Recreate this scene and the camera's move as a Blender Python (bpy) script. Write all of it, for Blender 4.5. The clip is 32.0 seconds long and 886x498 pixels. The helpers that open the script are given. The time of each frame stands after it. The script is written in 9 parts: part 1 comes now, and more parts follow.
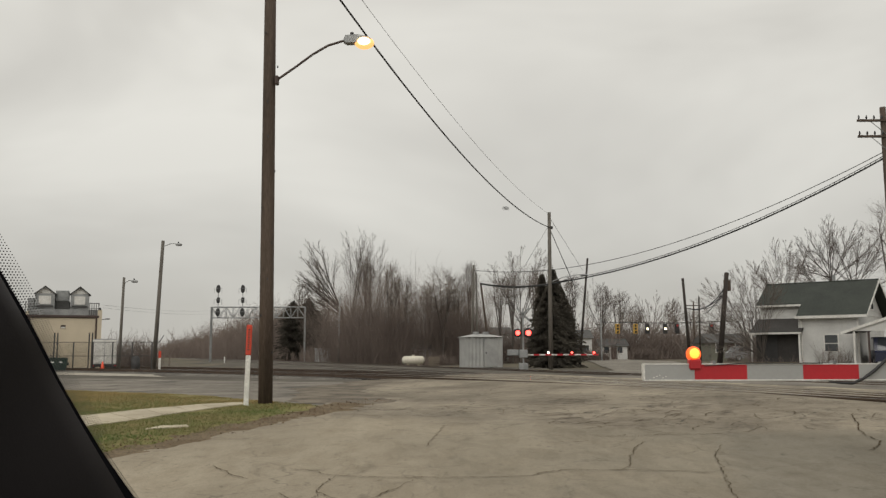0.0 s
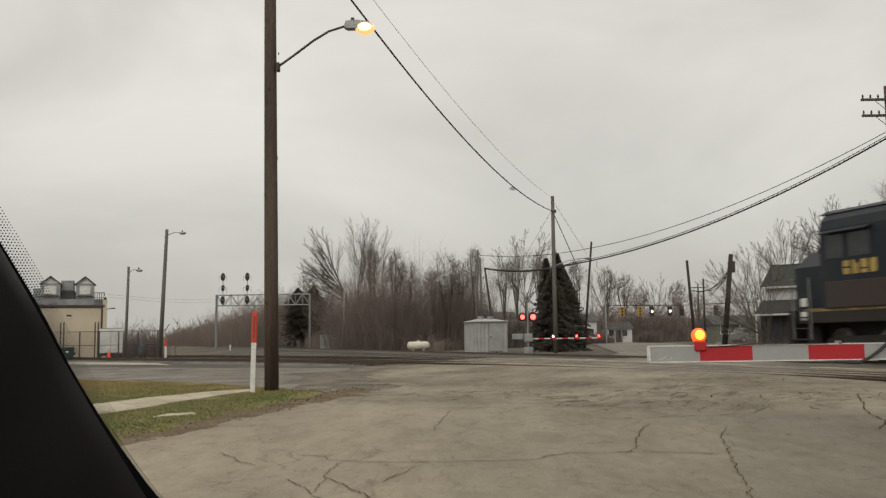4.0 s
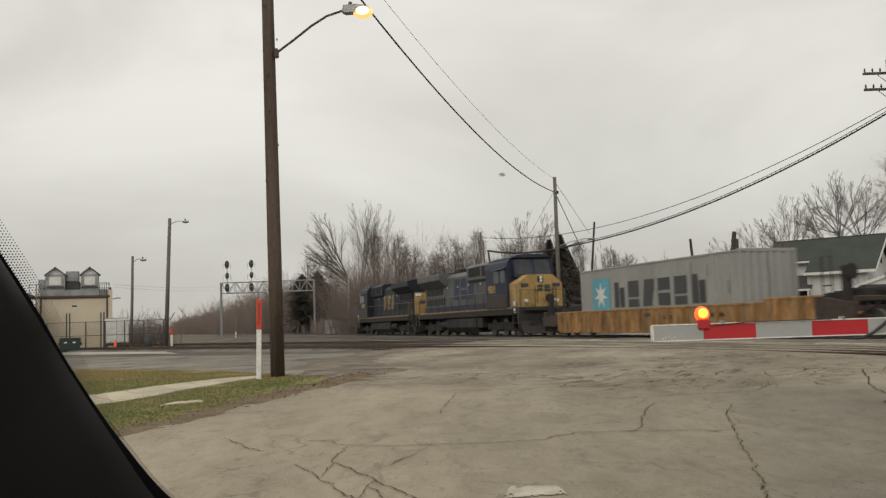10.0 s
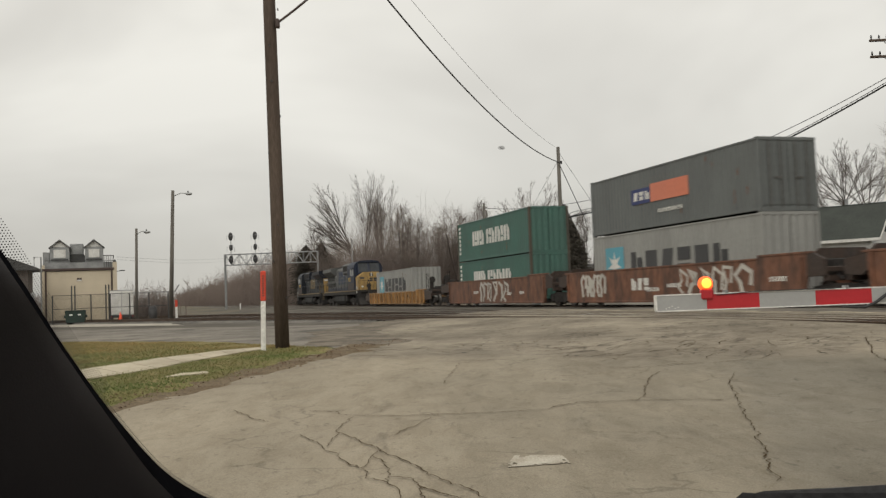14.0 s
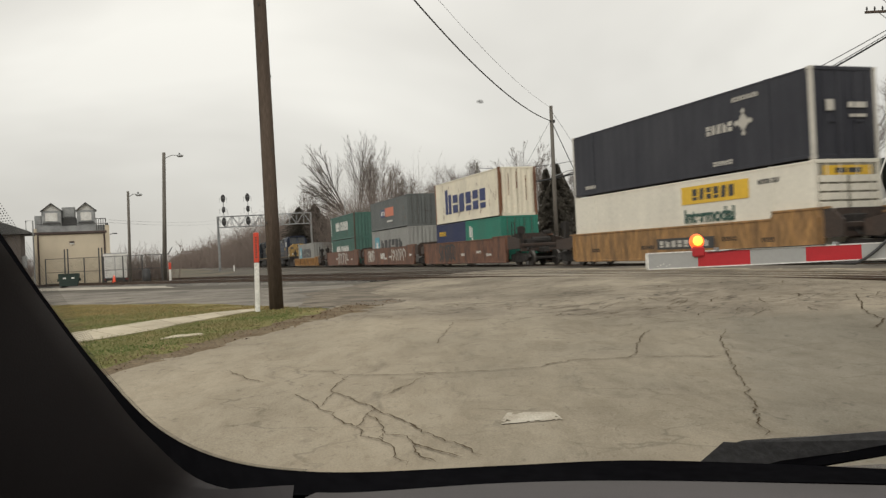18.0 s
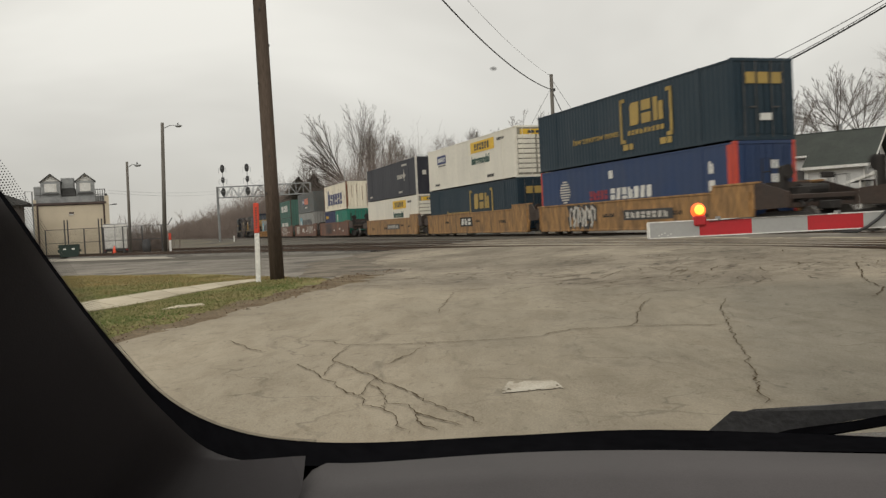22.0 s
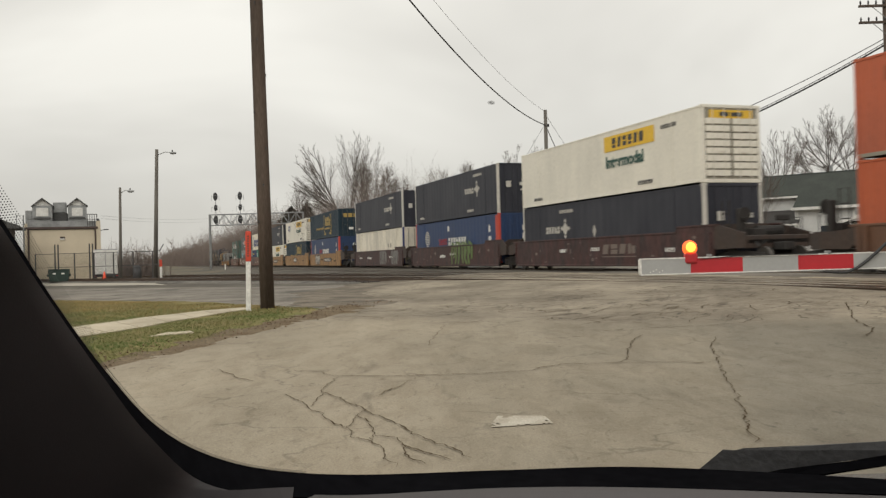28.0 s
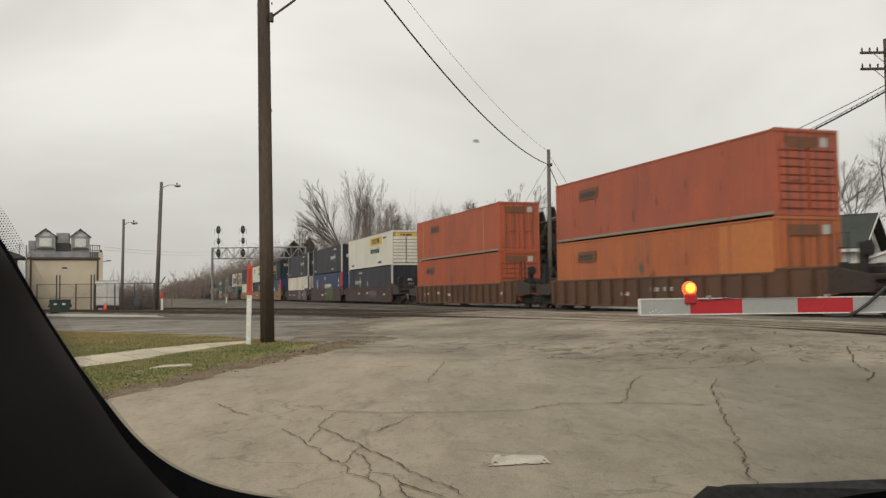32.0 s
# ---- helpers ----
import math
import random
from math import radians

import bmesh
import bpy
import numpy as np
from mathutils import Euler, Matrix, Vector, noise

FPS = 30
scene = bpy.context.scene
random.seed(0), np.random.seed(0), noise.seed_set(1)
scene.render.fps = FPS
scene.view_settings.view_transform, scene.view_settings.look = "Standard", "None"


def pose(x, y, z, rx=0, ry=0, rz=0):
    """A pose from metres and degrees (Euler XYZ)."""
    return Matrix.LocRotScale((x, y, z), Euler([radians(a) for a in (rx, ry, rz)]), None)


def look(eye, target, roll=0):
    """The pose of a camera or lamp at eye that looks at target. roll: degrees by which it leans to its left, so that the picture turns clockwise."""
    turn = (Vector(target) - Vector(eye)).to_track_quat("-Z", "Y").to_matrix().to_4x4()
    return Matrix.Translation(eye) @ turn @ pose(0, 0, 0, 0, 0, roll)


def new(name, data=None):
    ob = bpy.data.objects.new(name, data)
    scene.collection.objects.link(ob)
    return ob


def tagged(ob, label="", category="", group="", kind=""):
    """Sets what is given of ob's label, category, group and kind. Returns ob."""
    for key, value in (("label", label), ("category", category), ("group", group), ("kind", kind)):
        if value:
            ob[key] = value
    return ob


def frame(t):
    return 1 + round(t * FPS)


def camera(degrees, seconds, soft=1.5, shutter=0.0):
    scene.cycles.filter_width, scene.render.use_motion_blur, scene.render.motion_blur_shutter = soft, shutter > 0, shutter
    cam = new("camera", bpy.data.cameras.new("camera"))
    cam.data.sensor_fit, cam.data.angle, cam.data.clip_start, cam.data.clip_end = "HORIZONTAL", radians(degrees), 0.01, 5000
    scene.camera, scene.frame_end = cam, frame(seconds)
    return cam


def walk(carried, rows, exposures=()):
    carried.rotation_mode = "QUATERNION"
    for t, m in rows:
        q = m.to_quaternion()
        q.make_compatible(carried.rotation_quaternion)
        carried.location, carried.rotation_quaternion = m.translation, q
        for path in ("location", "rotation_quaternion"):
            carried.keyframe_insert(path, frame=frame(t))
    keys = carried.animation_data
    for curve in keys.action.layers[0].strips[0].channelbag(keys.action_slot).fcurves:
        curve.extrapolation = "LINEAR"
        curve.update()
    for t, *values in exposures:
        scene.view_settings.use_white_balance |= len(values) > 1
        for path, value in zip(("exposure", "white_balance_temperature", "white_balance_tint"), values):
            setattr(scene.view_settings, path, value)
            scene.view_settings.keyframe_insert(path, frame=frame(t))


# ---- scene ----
cam = camera(53.63, 32.0, soft=1.35, shutter=0.55)
PATH = [
    (0, pose(-0.0096, -0.0012, 1.3505, 96.920, 0.100, 0.000)),
    (0.5, pose(-0.0068, -0.0054, 1.3514, 96.313, 0.454, 0.308)),
    (1, pose(-0.0055, -0.0061, 1.3505, 95.618, 0.508, 0.432)),
    (1.5, pose(-0.0020, -0.0057, 1.3500, 95.766, 0.700, 0.472)),
    (2, pose(-0.0055, -0.0006, 1.3447, 95.880, 0.591, 0.484)),
    (2.5, pose(-0.0079, 0.0023, 1.3495, 95.978, 0.734, 0.428)),
    (3, pose(-0.0115, 0.0020, 1.3484, 95.972, 0.762, 0.325)),
    (3.5, pose(-0.0121, 0.0008, 1.3477, 95.982, 0.739, 0.314)),
    (5.5, pose(-0.0102, 0.0025, 1.3517, 95.760, 1.250, 0.432)),
    (6, pose(-0.0085, 0.0008, 1.3523, 95.660, 1.357, 0.472)),
    (6.5, pose(-0.0081, 0.0019, 1.3515, 95.431, 1.502, 0.463)),
    (7, pose(-0.0067, -0.0022, 1.3532, 95.312, 1.636, 0.490)),
    (7.5, pose(-0.0054, -0.0030, 1.3542, 95.195, 1.814, 0.467)),
    (8, pose(-0.0042, -0.0018, 1.3517, 95.099, 1.978, 0.446)),
    (8.5, pose(-0.0049, -0.0000, 1.3523, 94.906, 2.194, 0.420)),
    (9, pose(0.0007, -0.0024, 1.3483, 94.678, 2.181, 0.449)),
    (9.5, pose(-0.0025, -0.0018, 1.3525, 94.555, 2.045, 0.510)),
    (10, pose(-0.0037, -0.0041, 1.3499, 94.874, 1.929, 0.642)),
    (10.5, pose(-0.0045, -0.0032, 1.3521, 94.423, 1.965, 0.624)),
    (11, pose(-0.0046, 0.0026, 1.3534, 94.327, 2.040, 0.595)),
    (11.5, pose(-0.0041, 0.0021, 1.3529, 94.183, 2.012, 0.606)),
    (12, pose(-0.0008, 0.0006, 1.3499, 93.851, 1.887, 0.670)),
    (12.5, pose(0.0002, 0.0068, 1.3524, 93.332, 1.968, 0.739)),
    (13, pose(-0.0038, 0.0049, 1.3516, 93.362, 2.259, 0.853)),
    (13.5, pose(-0.0006, 0.0050, 1.3534, 93.133, 2.249, 0.879)),
    (15.5, pose(-0.0003, 0.0021, 1.3528, 92.698, 1.863, 0.793)),
    (16, pose(-0.0018, 0.0024, 1.3508, 91.835, 1.747, 0.753)),
    (16.5, pose(-0.0033, 0.0015, 1.3515, 91.339, 1.810, 0.690)),
    (17, pose(0.0014, 0.0067, 1.3502, 90.720, 2.040, 0.635)),
    (17.5, pose(-0.0004, 0.0042, 1.3456, 90.457, 2.288, 0.564)),
    (18, pose(0.0088, -0.0020, 1.3481, 90.365, 2.678, 0.474)),
    (18.5, pose(0.0073, -0.0006, 1.3485, 90.186, 2.838, 0.393)),
    (19, pose(0.0067, 0.0003, 1.3477, 89.747, 2.905, 0.332)),
    (19.5, pose(0.0080, -0.0045, 1.3477, 89.308, 3.037, 0.234)),
    (20, pose(0.0091, -0.0052, 1.3488, 89.250, 2.966, 0.231)),
    (20.5, pose(0.0046, -0.0025, 1.3487, 89.197, 2.921, 0.332)),
    (21, pose(0.0041, -0.0039, 1.3487, 88.939, 2.960, 0.402)),
    (21.5, pose(0.0013, 0.0012, 1.3487, 88.429, 2.915, 0.441)),
    (22, pose(-0.0002, 0.0050, 1.3487, 88.388, 2.855, 0.467)),
    (22.5, pose(0.0013, 0.0044, 1.3487, 89.105, 2.613, 0.529)),
    (23, pose(0.0019, 0.0054, 1.3487, 89.726, 2.496, 0.514)),
    (23.5, pose(0.0054, 0.0030, 1.3487, 90.176, 2.308, 0.557)),
    (24, pose(0.0062, -0.0014, 1.3481, 90.536, 2.086, 0.578)),
    (24.5, pose(0.0043, -0.0012, 1.3487, 90.377, 2.096, 0.548)),
    (25, pose(0.0034, -0.0001, 1.3487, 90.180, 2.157, 0.562)),
    (25.5, pose(0.0018, 0.0033, 1.3487, 90.207, 1.969, 0.463)),
    (27.5, pose(0.0010, 0.0065, 1.3449, 90.647, 1.799, 0.016)),
    (28, pose(-0.0024, 0.0046, 1.3484, 90.477, 1.676, -0.065)),
    (28.5, pose(-0.0001, 0.0060, 1.3479, 91.549, 1.435, -0.014)),
    (29, pose(0.0037, -0.0006, 1.3483, 91.899, 1.453, 0.113)),
    (29.5, pose(0.0044, 0.0011, 1.3470, 91.628, 1.532, -0.116)),
    (30, pose(0.0056, 0.0007, 1.3456, 92.407, 1.235, -0.119)),
    (30.5, pose(0.0064, -0.0020, 1.3498, 92.528, 1.146, -0.039)),
    (31, pose(0.0040, -0.0038, 1.3481, 92.808, 1.301, -0.182)),
    (31.5, pose(0.0103, -0.0053, 1.3507, 92.607, 1.370, -0.045)),
    (32, pose(0.0098, -0.0183, 1.3440, 92.908, 0.680, 0.040)),
]
walk(cam, PATH, exposures=[(0, -0.1), (9, -0.02), (13, 0.06), (16, 0.06), (18, 0.19), (20, 0.12), (21.7, 0.07), (23, 0.13), (24, 0.18), (31, 0.17), (32, 0.08)])

# ---- world and light: a flat overcast winter sky ----
world = bpy.data.worlds.new("overcast")
scene.world = world
world.use_nodes = True
wn = world.node_tree
wn.nodes.clear()
w_out = wn.nodes.new("ShaderNodeOutputWorld")
w_bg = wn.nodes.new("ShaderNodeBackground")
w_tc = wn.nodes.new("ShaderNodeTexCoord")
w_map = wn.nodes.new("ShaderNodeMapping")
w_map.inputs["Scale"].default_value = (1.0, 1.0, 2.4)
w_noise = wn.nodes.new("ShaderNodeTexNoise")
w_noise.inputs["Scale"].default_value = 1.9
w_noise.inputs["Detail"].default_value = 4.0
w_noise.inputs["Roughness"].default_value = 0.5
w_noise.inputs["Distortion"].default_value = 0.4
w_ramp = wn.nodes.new("ShaderNodeValToRGB")
w_ramp.color_ramp.elements[0].position = 0.30
w_ramp.color_ramp.elements[0].color = (0.55, 0.53, 0.485, 1)
w_ramp.color_ramp.elements[1].position = 0.70
w_ramp.color_ramp.elements[1].color = (0.83, 0.81, 0.745, 1)
w_sky = wn.nodes.new("ShaderNodeTexSky")
w_sky.sky_type = "NISHITA"
w_sky.sun_disc = False
w_sky.sun_elevation = radians(38)
w_sky.sun_rotation = radians(200)
w_sep = wn.nodes.new("ShaderNodeSeparateXYZ")
w_zen = wn.nodes.new("ShaderNodeMapRange")      # overcast: brighter overhead than near the horizon
w_zen.inputs["From Min"].default_value = 0.0
w_zen.inputs["From Max"].default_value = 1.0
w_zen.inputs["To Min"].default_value = 0.81
w_zen.inputs["To Max"].default_value = 1.72
w_mul = wn.nodes.new("ShaderNodeMix")
w_mul.data_type, w_mul.blend_type = "RGBA", "MULTIPLY"
w_mul.inputs["Factor"].default_value = 1.0
w_add = wn.nodes.new("ShaderNodeMix")
w_add.data_type, w_add.blend_type = "RGBA", "ADD"
w_add.inputs["Factor"].default_value = 0.004
for a, b in ((w_tc.outputs["Generated"], w_map.inputs["Vector"]), (w_map.outputs["Vector"], w_noise.inputs["Vector"]),
             (w_noise.outputs["Fac"], w_ramp.inputs["Fac"]), (w_tc.outputs["Generated"], w_sep.inputs["Vector"]),
             (w_sep.outputs["Z"], w_zen.inputs["Value"]), (w_ramp.outputs["Color"], w_mul.inputs["A"]),
             (w_zen.outputs["Result"], w_mul.inputs["B"]), (w_mul.outputs["Result"], w_add.inputs["A"]),
             (w_sky.outputs["Color"], w_add.inputs["B"]), (w_add.outputs["Result"], w_bg.inputs["Color"]),
             (w_bg.outputs["Background"], w_out.inputs["Surface"])):
    wn.links.new(a, b)
w_side = wn.nodes.new("ShaderNodeMapRange")     # the cloud is thinner towards the west
w_side.inputs["From Min"].default_value, w_side.inputs["From Max"].default_value = -0.5, 0.6
w_side.inputs["To Min"].default_value, w_side.inputs["To Max"].default_value = 0.955, 0.945
wn.links.new(w_sep.outputs["X"], w_side.inputs["Value"])
wn.links.new(w_side.outputs["Result"], w_bg.inputs["Strength"])
sun = new("sun", bpy.data.lights.new("sun", "SUN"))
sun.data.energy, sun.data.angle, sun.data.color = 0.85, radians(40), (1.0, 0.97, 0.92)
sun.matrix_world = look((-30, -60, 70), (0, 20, 0))
scene.view_settings.exposure = 0.0

# ---- materials ----
MATS = {}


def mat(name, col, col2=None, rough=0.7, metal=0.0, s1=0.8, s2=14.0, bump=0.15, amount=0.5, spec=0.5, dist=0.02, stretch=(1, 1, 1), vary=0.0, glow=0.0):
    """A surface with a large stain pattern from col to col2, a fine grain on top and a fine relief."""
    if name in MATS:
        return MATS[name]
    m = bpy.data.materials.new(name)
    m.use_nodes = True
    t = m.node_tree
    bsdf = t.nodes["Principled BSDF"]
    col2 = col2 or tuple(c * 0.72 for c in col)
    tc = t.nodes.new("ShaderNodeTexCoord")
    mp = t.nodes.new("ShaderNodeMapping")
    mp.inputs["Scale"].default_value = stretch
    n1 = t.nodes.new("ShaderNodeTexNoise")
    n1.inputs["Scale"].default_value, n1.inputs["Detail"].default_value, n1.inputs["Roughness"].default_value = s1, 6.0, 0.62
    n2 = t.nodes.new("ShaderNodeTexNoise")
    n2.inputs["Scale"].default_value, n2.inputs["Detail"].default_value = s2, 3.0
    r1 = t.nodes.new("ShaderNodeValToRGB")
    r1.color_ramp.elements[0].position, r1.color_ramp.elements[1].position = 0.38, 0.66
    r1.color_ramp.elements[0].color, r1.color_ramp.elements[1].color = (*col, 1), (*col2, 1)
    r2 = t.nodes.new("ShaderNodeMapRange")
    r2.inputs["From Min"].default_value, r2.inputs["From Max"].default_value = 0.25, 0.75
    r2.inputs["To Min"].default_value, r2.inputs["To Max"].default_value = 1 - 0.5 * amount, 1 + 0.5 * amount
    mx = t.nodes.new("ShaderNodeMix")
    mx.data_type, mx.blend_type = "RGBA", "MULTIPLY"
    mx.inputs["Factor"].default_value = 1.0
    bp = t.nodes.new("ShaderNodeBump")
    bp.inputs["Strength"].default_value, bp.inputs["Distance"].default_value = bump, dist
    L = t.links.new
    L(tc.outputs["Object"], mp.inputs["Vector"])
    L(mp.outputs["Vector"], n1.inputs["Vector"])
    L(mp.outputs["Vector"], n2.inputs["Vector"])
    L(n1.outputs["Fac"], r1.inputs["Fac"])
    L(n2.outputs["Fac"], r2.inputs["Value"])
    L(r1.outputs["Color"], mx.inputs["A"])
    L(r2.outputs["Result"], mx.inputs["B"])
    out = mx.outputs["Result"]
    if vary:
        oi = t.nodes.new("ShaderNodeObjectInfo")
        rv = t.nodes.new("ShaderNodeMapRange")
        rv.inputs["To Min"].default_value, rv.inputs["To Max"].default_value = 1 - vary, 1 + vary
        m2 = t.nodes.new("ShaderNodeMix")
        m2.data_type, m2.blend_type = "RGBA", "MULTIPLY"
        m2.inputs["Factor"].default_value = 1.0
        L(oi.outputs["Random"], rv.inputs["Value"])
        L(out, m2.inputs["A"])
        L(rv.outputs["Result"], m2.inputs["B"])
        out = m2.outputs["Result"]
    L(out, bsdf.inputs["Base Color"])
    L(n2.outputs["Fac"], bp.inputs["Height"])
    L(bp.outputs["Normal"], bsdf.inputs["Normal"])
    bsdf.inputs["Roughness"].default_value, bsdf.inputs["Metallic"].default_value = rough, metal
    bsdf.inputs["Specular IOR Level"].default_value = spec
    if glow:
        bsdf.inputs["Emission Color"].default_value = (*col, 1)
        bsdf.inputs["Emission Strength"].default_value = glow
    MATS[name] = m
    return m


# ---- mesh building ----
class Geo:
    """Vertices and faces gathered for one mesh."""

    def __init__(self):
        self.v, self.f = [], []

    def add(self, verts, faces):
        n = len(self.v)
        self.v.extend(tuple(p) for p in verts)
        self.f.extend(tuple(n + i for i in q) for q in faces)
        return self

    def box(self, x0, x1, y0, y1, z0, z1, b=0.0):
        x0, x1, y0, y1, z0, z1 = min(x0, x1), max(x0, x1), min(y0, y1), max(y0, y1), min(z0, z1), max(z0, z1)
        if b <= 0:
            vs = [(x, y, z) for x in (x0, x1) for y in (y0, y1) for z in (z0, z1)]
            return self.add(vs, [(0, 1, 3, 2), (4, 6, 7, 5), (0, 4, 5, 1), (2, 3, 7, 6), (0, 2, 6, 4), (1, 5, 7, 3)])
        b = min(b, 0.45 * (x1 - x0), 0.45 * (y1 - y0), 0.45 * (z1 - z0))
        vs, at = [], {}
        for i, x in enumerate((x0, x1)):
            for j, y in enumerate((y0, y1)):
                for k, z in enumerate((z0, z1)):
                    ix, iy, iz = (b, -b)[i], (b, -b)[j], (b, -b)[k]
                    at[i, j, k, 0] = len(vs); vs.append((x, y + iy, z + iz))
                    at[i, j, k, 1] = len(vs); vs.append((x + ix, y, z + iz))
                    at[i, j, k, 2] = len(vs); vs.append((x + ix, y + iy, z))
        fs = []
        for i in (0, 1):
            fs.append([at[i, j, k, 0] for j, k in ((0, 0), (0, 1), (1, 1), (1, 0))])
            fs.append([at[j, i, k, 1] for j, k in ((0, 0), (1, 0), (1, 1), (0, 1))])
            fs.append([at[j, k, i, 2] for j, k in ((0, 0), (0, 1), (1, 1), (1, 0))])
            for j in (0, 1):
                fs.append([at[i, j, 0, 0], at[i, j, 1, 0], at[i, j, 1, 1], at[i, j, 0, 1]])
                fs.append([at[i, 0, j, 0], at[i, 1, j, 0], at[i, 1, j, 2], at[i, 0, j, 2]])
                fs.append([at[0, i, j, 1], at[1, i, j, 1], at[1, i, j, 2], at[0, i, j, 2]])
                for k in (0, 1):
                    fs.append([at[i, j, k, 0], at[i, j, k, 1], at[i, j, k, 2]])
        return self.add(vs, fs)

    def tube(self, pts, radii, n=8, cap=True):
        pts = [Vector(p) for p in pts]
        if not hasattr(radii, "__len__"):
            radii = [radii] * len(pts)
        rings = []
        for i, p in enumerate(pts):
            d = (pts[min(i + 1, len(pts) - 1)] - pts[max(i - 1, 0)]).normalized()
            a = d.cross(Vector((0, 0, 1)) if abs(d.z) < 0.9 else Vector((1, 0, 0))).normalized()
            c = d.cross(a)
            rings.append([p + radii[i] * (math.cos(2 * math.pi * k / n) * a + math.sin(2 * math.pi * k / n) * c) for k in range(n)])
        fs = [(i * n + k, i * n + (k + 1) % n, (i + 1) * n + (k + 1) % n, (i + 1) * n + k) for i in range(len(pts) - 1) for k in range(n)]
        if cap:
            fs += [tuple(range(n))[::-1], tuple((len(pts) - 1) * n + k for k in range(n))]
        return self.add([q for r in rings for q in r], fs)

    def prism(self, prof, axis, a0, a1):
        """A closed outline (list of 2D points) drawn out along an axis from a0 to a1."""
        n = len(prof)

        def at(p, a):
            return {"x": (a, p[0], p[1]), "y": (p[0], a, p[1]), "z": (p[0], p[1], a)}[axis]
        vs = [at(p, a0) for p in prof] + [at(p, a1) for p in prof]
        fs = [(i, (i + 1) % n, n + (i + 1) % n, n + i) for i in range(n)] + [tuple(range(n))[::-1], tuple(range(n, 2 * n))]
        return self.add(vs, fs)

    def ball(self, c, r, seg=12, rings=8, sx=1, sy=1, sz=1):
        vs = [(c[0], c[1], c[2] + r * sz)]
        for i in range(1, rings):
            th = math.pi * i / rings
            for k in range(seg):
                ph = 2 * math.pi * k / seg
                vs.append((c[0] + sx * r * math.sin(th) * math.cos(ph), c[1] + sy * r * math.sin(th) * math.sin(ph), c[2] + sz * r * math.cos(th)))
        vs.append((c[0], c[1], c[2] - r * sz))
        fs = [(0, 1 + k, 1 + (k + 1) % seg) for k in range(seg)]
        for i in range(rings - 2):
            fs += [(1 + i * seg + k, 1 + (i + 1) * seg + k, 1 + (i + 1) * seg + (k + 1) % seg, 1 + i * seg + (k + 1) % seg) for k in range(seg)]
        e = len(vs) - 1
        fs += [(e, e - seg + (k + 1) % seg, e - seg + k) for k in range(seg)]
        return self.add(vs, fs)

    def mesh(self, name, material, smooth=False):
        me = bpy.data.meshes.new(name)
        me.from_pydata(self.v, [], self.f)
        me.validate()
        bm = bmesh.new()
        bm.from_mesh(me)
        bmesh.ops.recalc_face_normals(bm, faces=bm.faces)
        bm.to_mesh(me)
        bm.free()
        if smooth:
            me.polygons.foreach_set("use_smooth", [True] * len(me.polygons))
        me.materials.append(material)
        return me


def part(name, geo, material, parent=None, label="", m=None, smooth=False):
    me = geo.mesh(name, material, smooth) if isinstance(geo, Geo) else geo
    ob = new(name, me)
    if m is not None:
        ob.matrix_basis = m
    ob.parent = parent
    if label:
        tagged(ob, label)
    return ob


def thing(name, m, label, category, group="", kind=""):
    ob = new(name)
    ob.empty_display_size = 0.2
    ob.matrix_basis = m
    return tagged(ob, label, category, group, kind)


def solid(name, geo, material, label, category, m=None, group="", kind="", smooth=False):
    return tagged(part(name, geo, material, None, "", m, smooth), label, category, group, kind)


def setting(name, geo, material, label, category="ground", smooth=False):
    return solid(name, geo, material, label, category, kind="structure", smooth=smooth)


def ss(a, b, x):
    t = min(1.0, max(0.0, (x - a) / (b - a)))
    return t * t * (3 - 2 * t)


# ---- the plan: the railway runs at TH to the left of the camera's first heading ----
TH = radians(18.865)
DX, DY = -math.sin(TH), math.cos(TH)      # along the track, away from the crossing
NX, NY = math.cos(TH), math.sin(TH)       # across the track, away from the car
TRACK = 20.842                            # distance of the train's track
SIDING = 14.9
RAIL = 0.515


def across(w, s, z=0.0):
    return (NX * w + DX * s, NY * w + DY * s, z)


def terr(x, y):
    w = x * NX + y * NY
    return 0.25 * ss(5, 22, y) + 0.24 * ss(6, 13.5, w) - 0.12 * ss(22.5, 25, w) + 0.28 * ss(33, 60, w)

# ---- ground ----


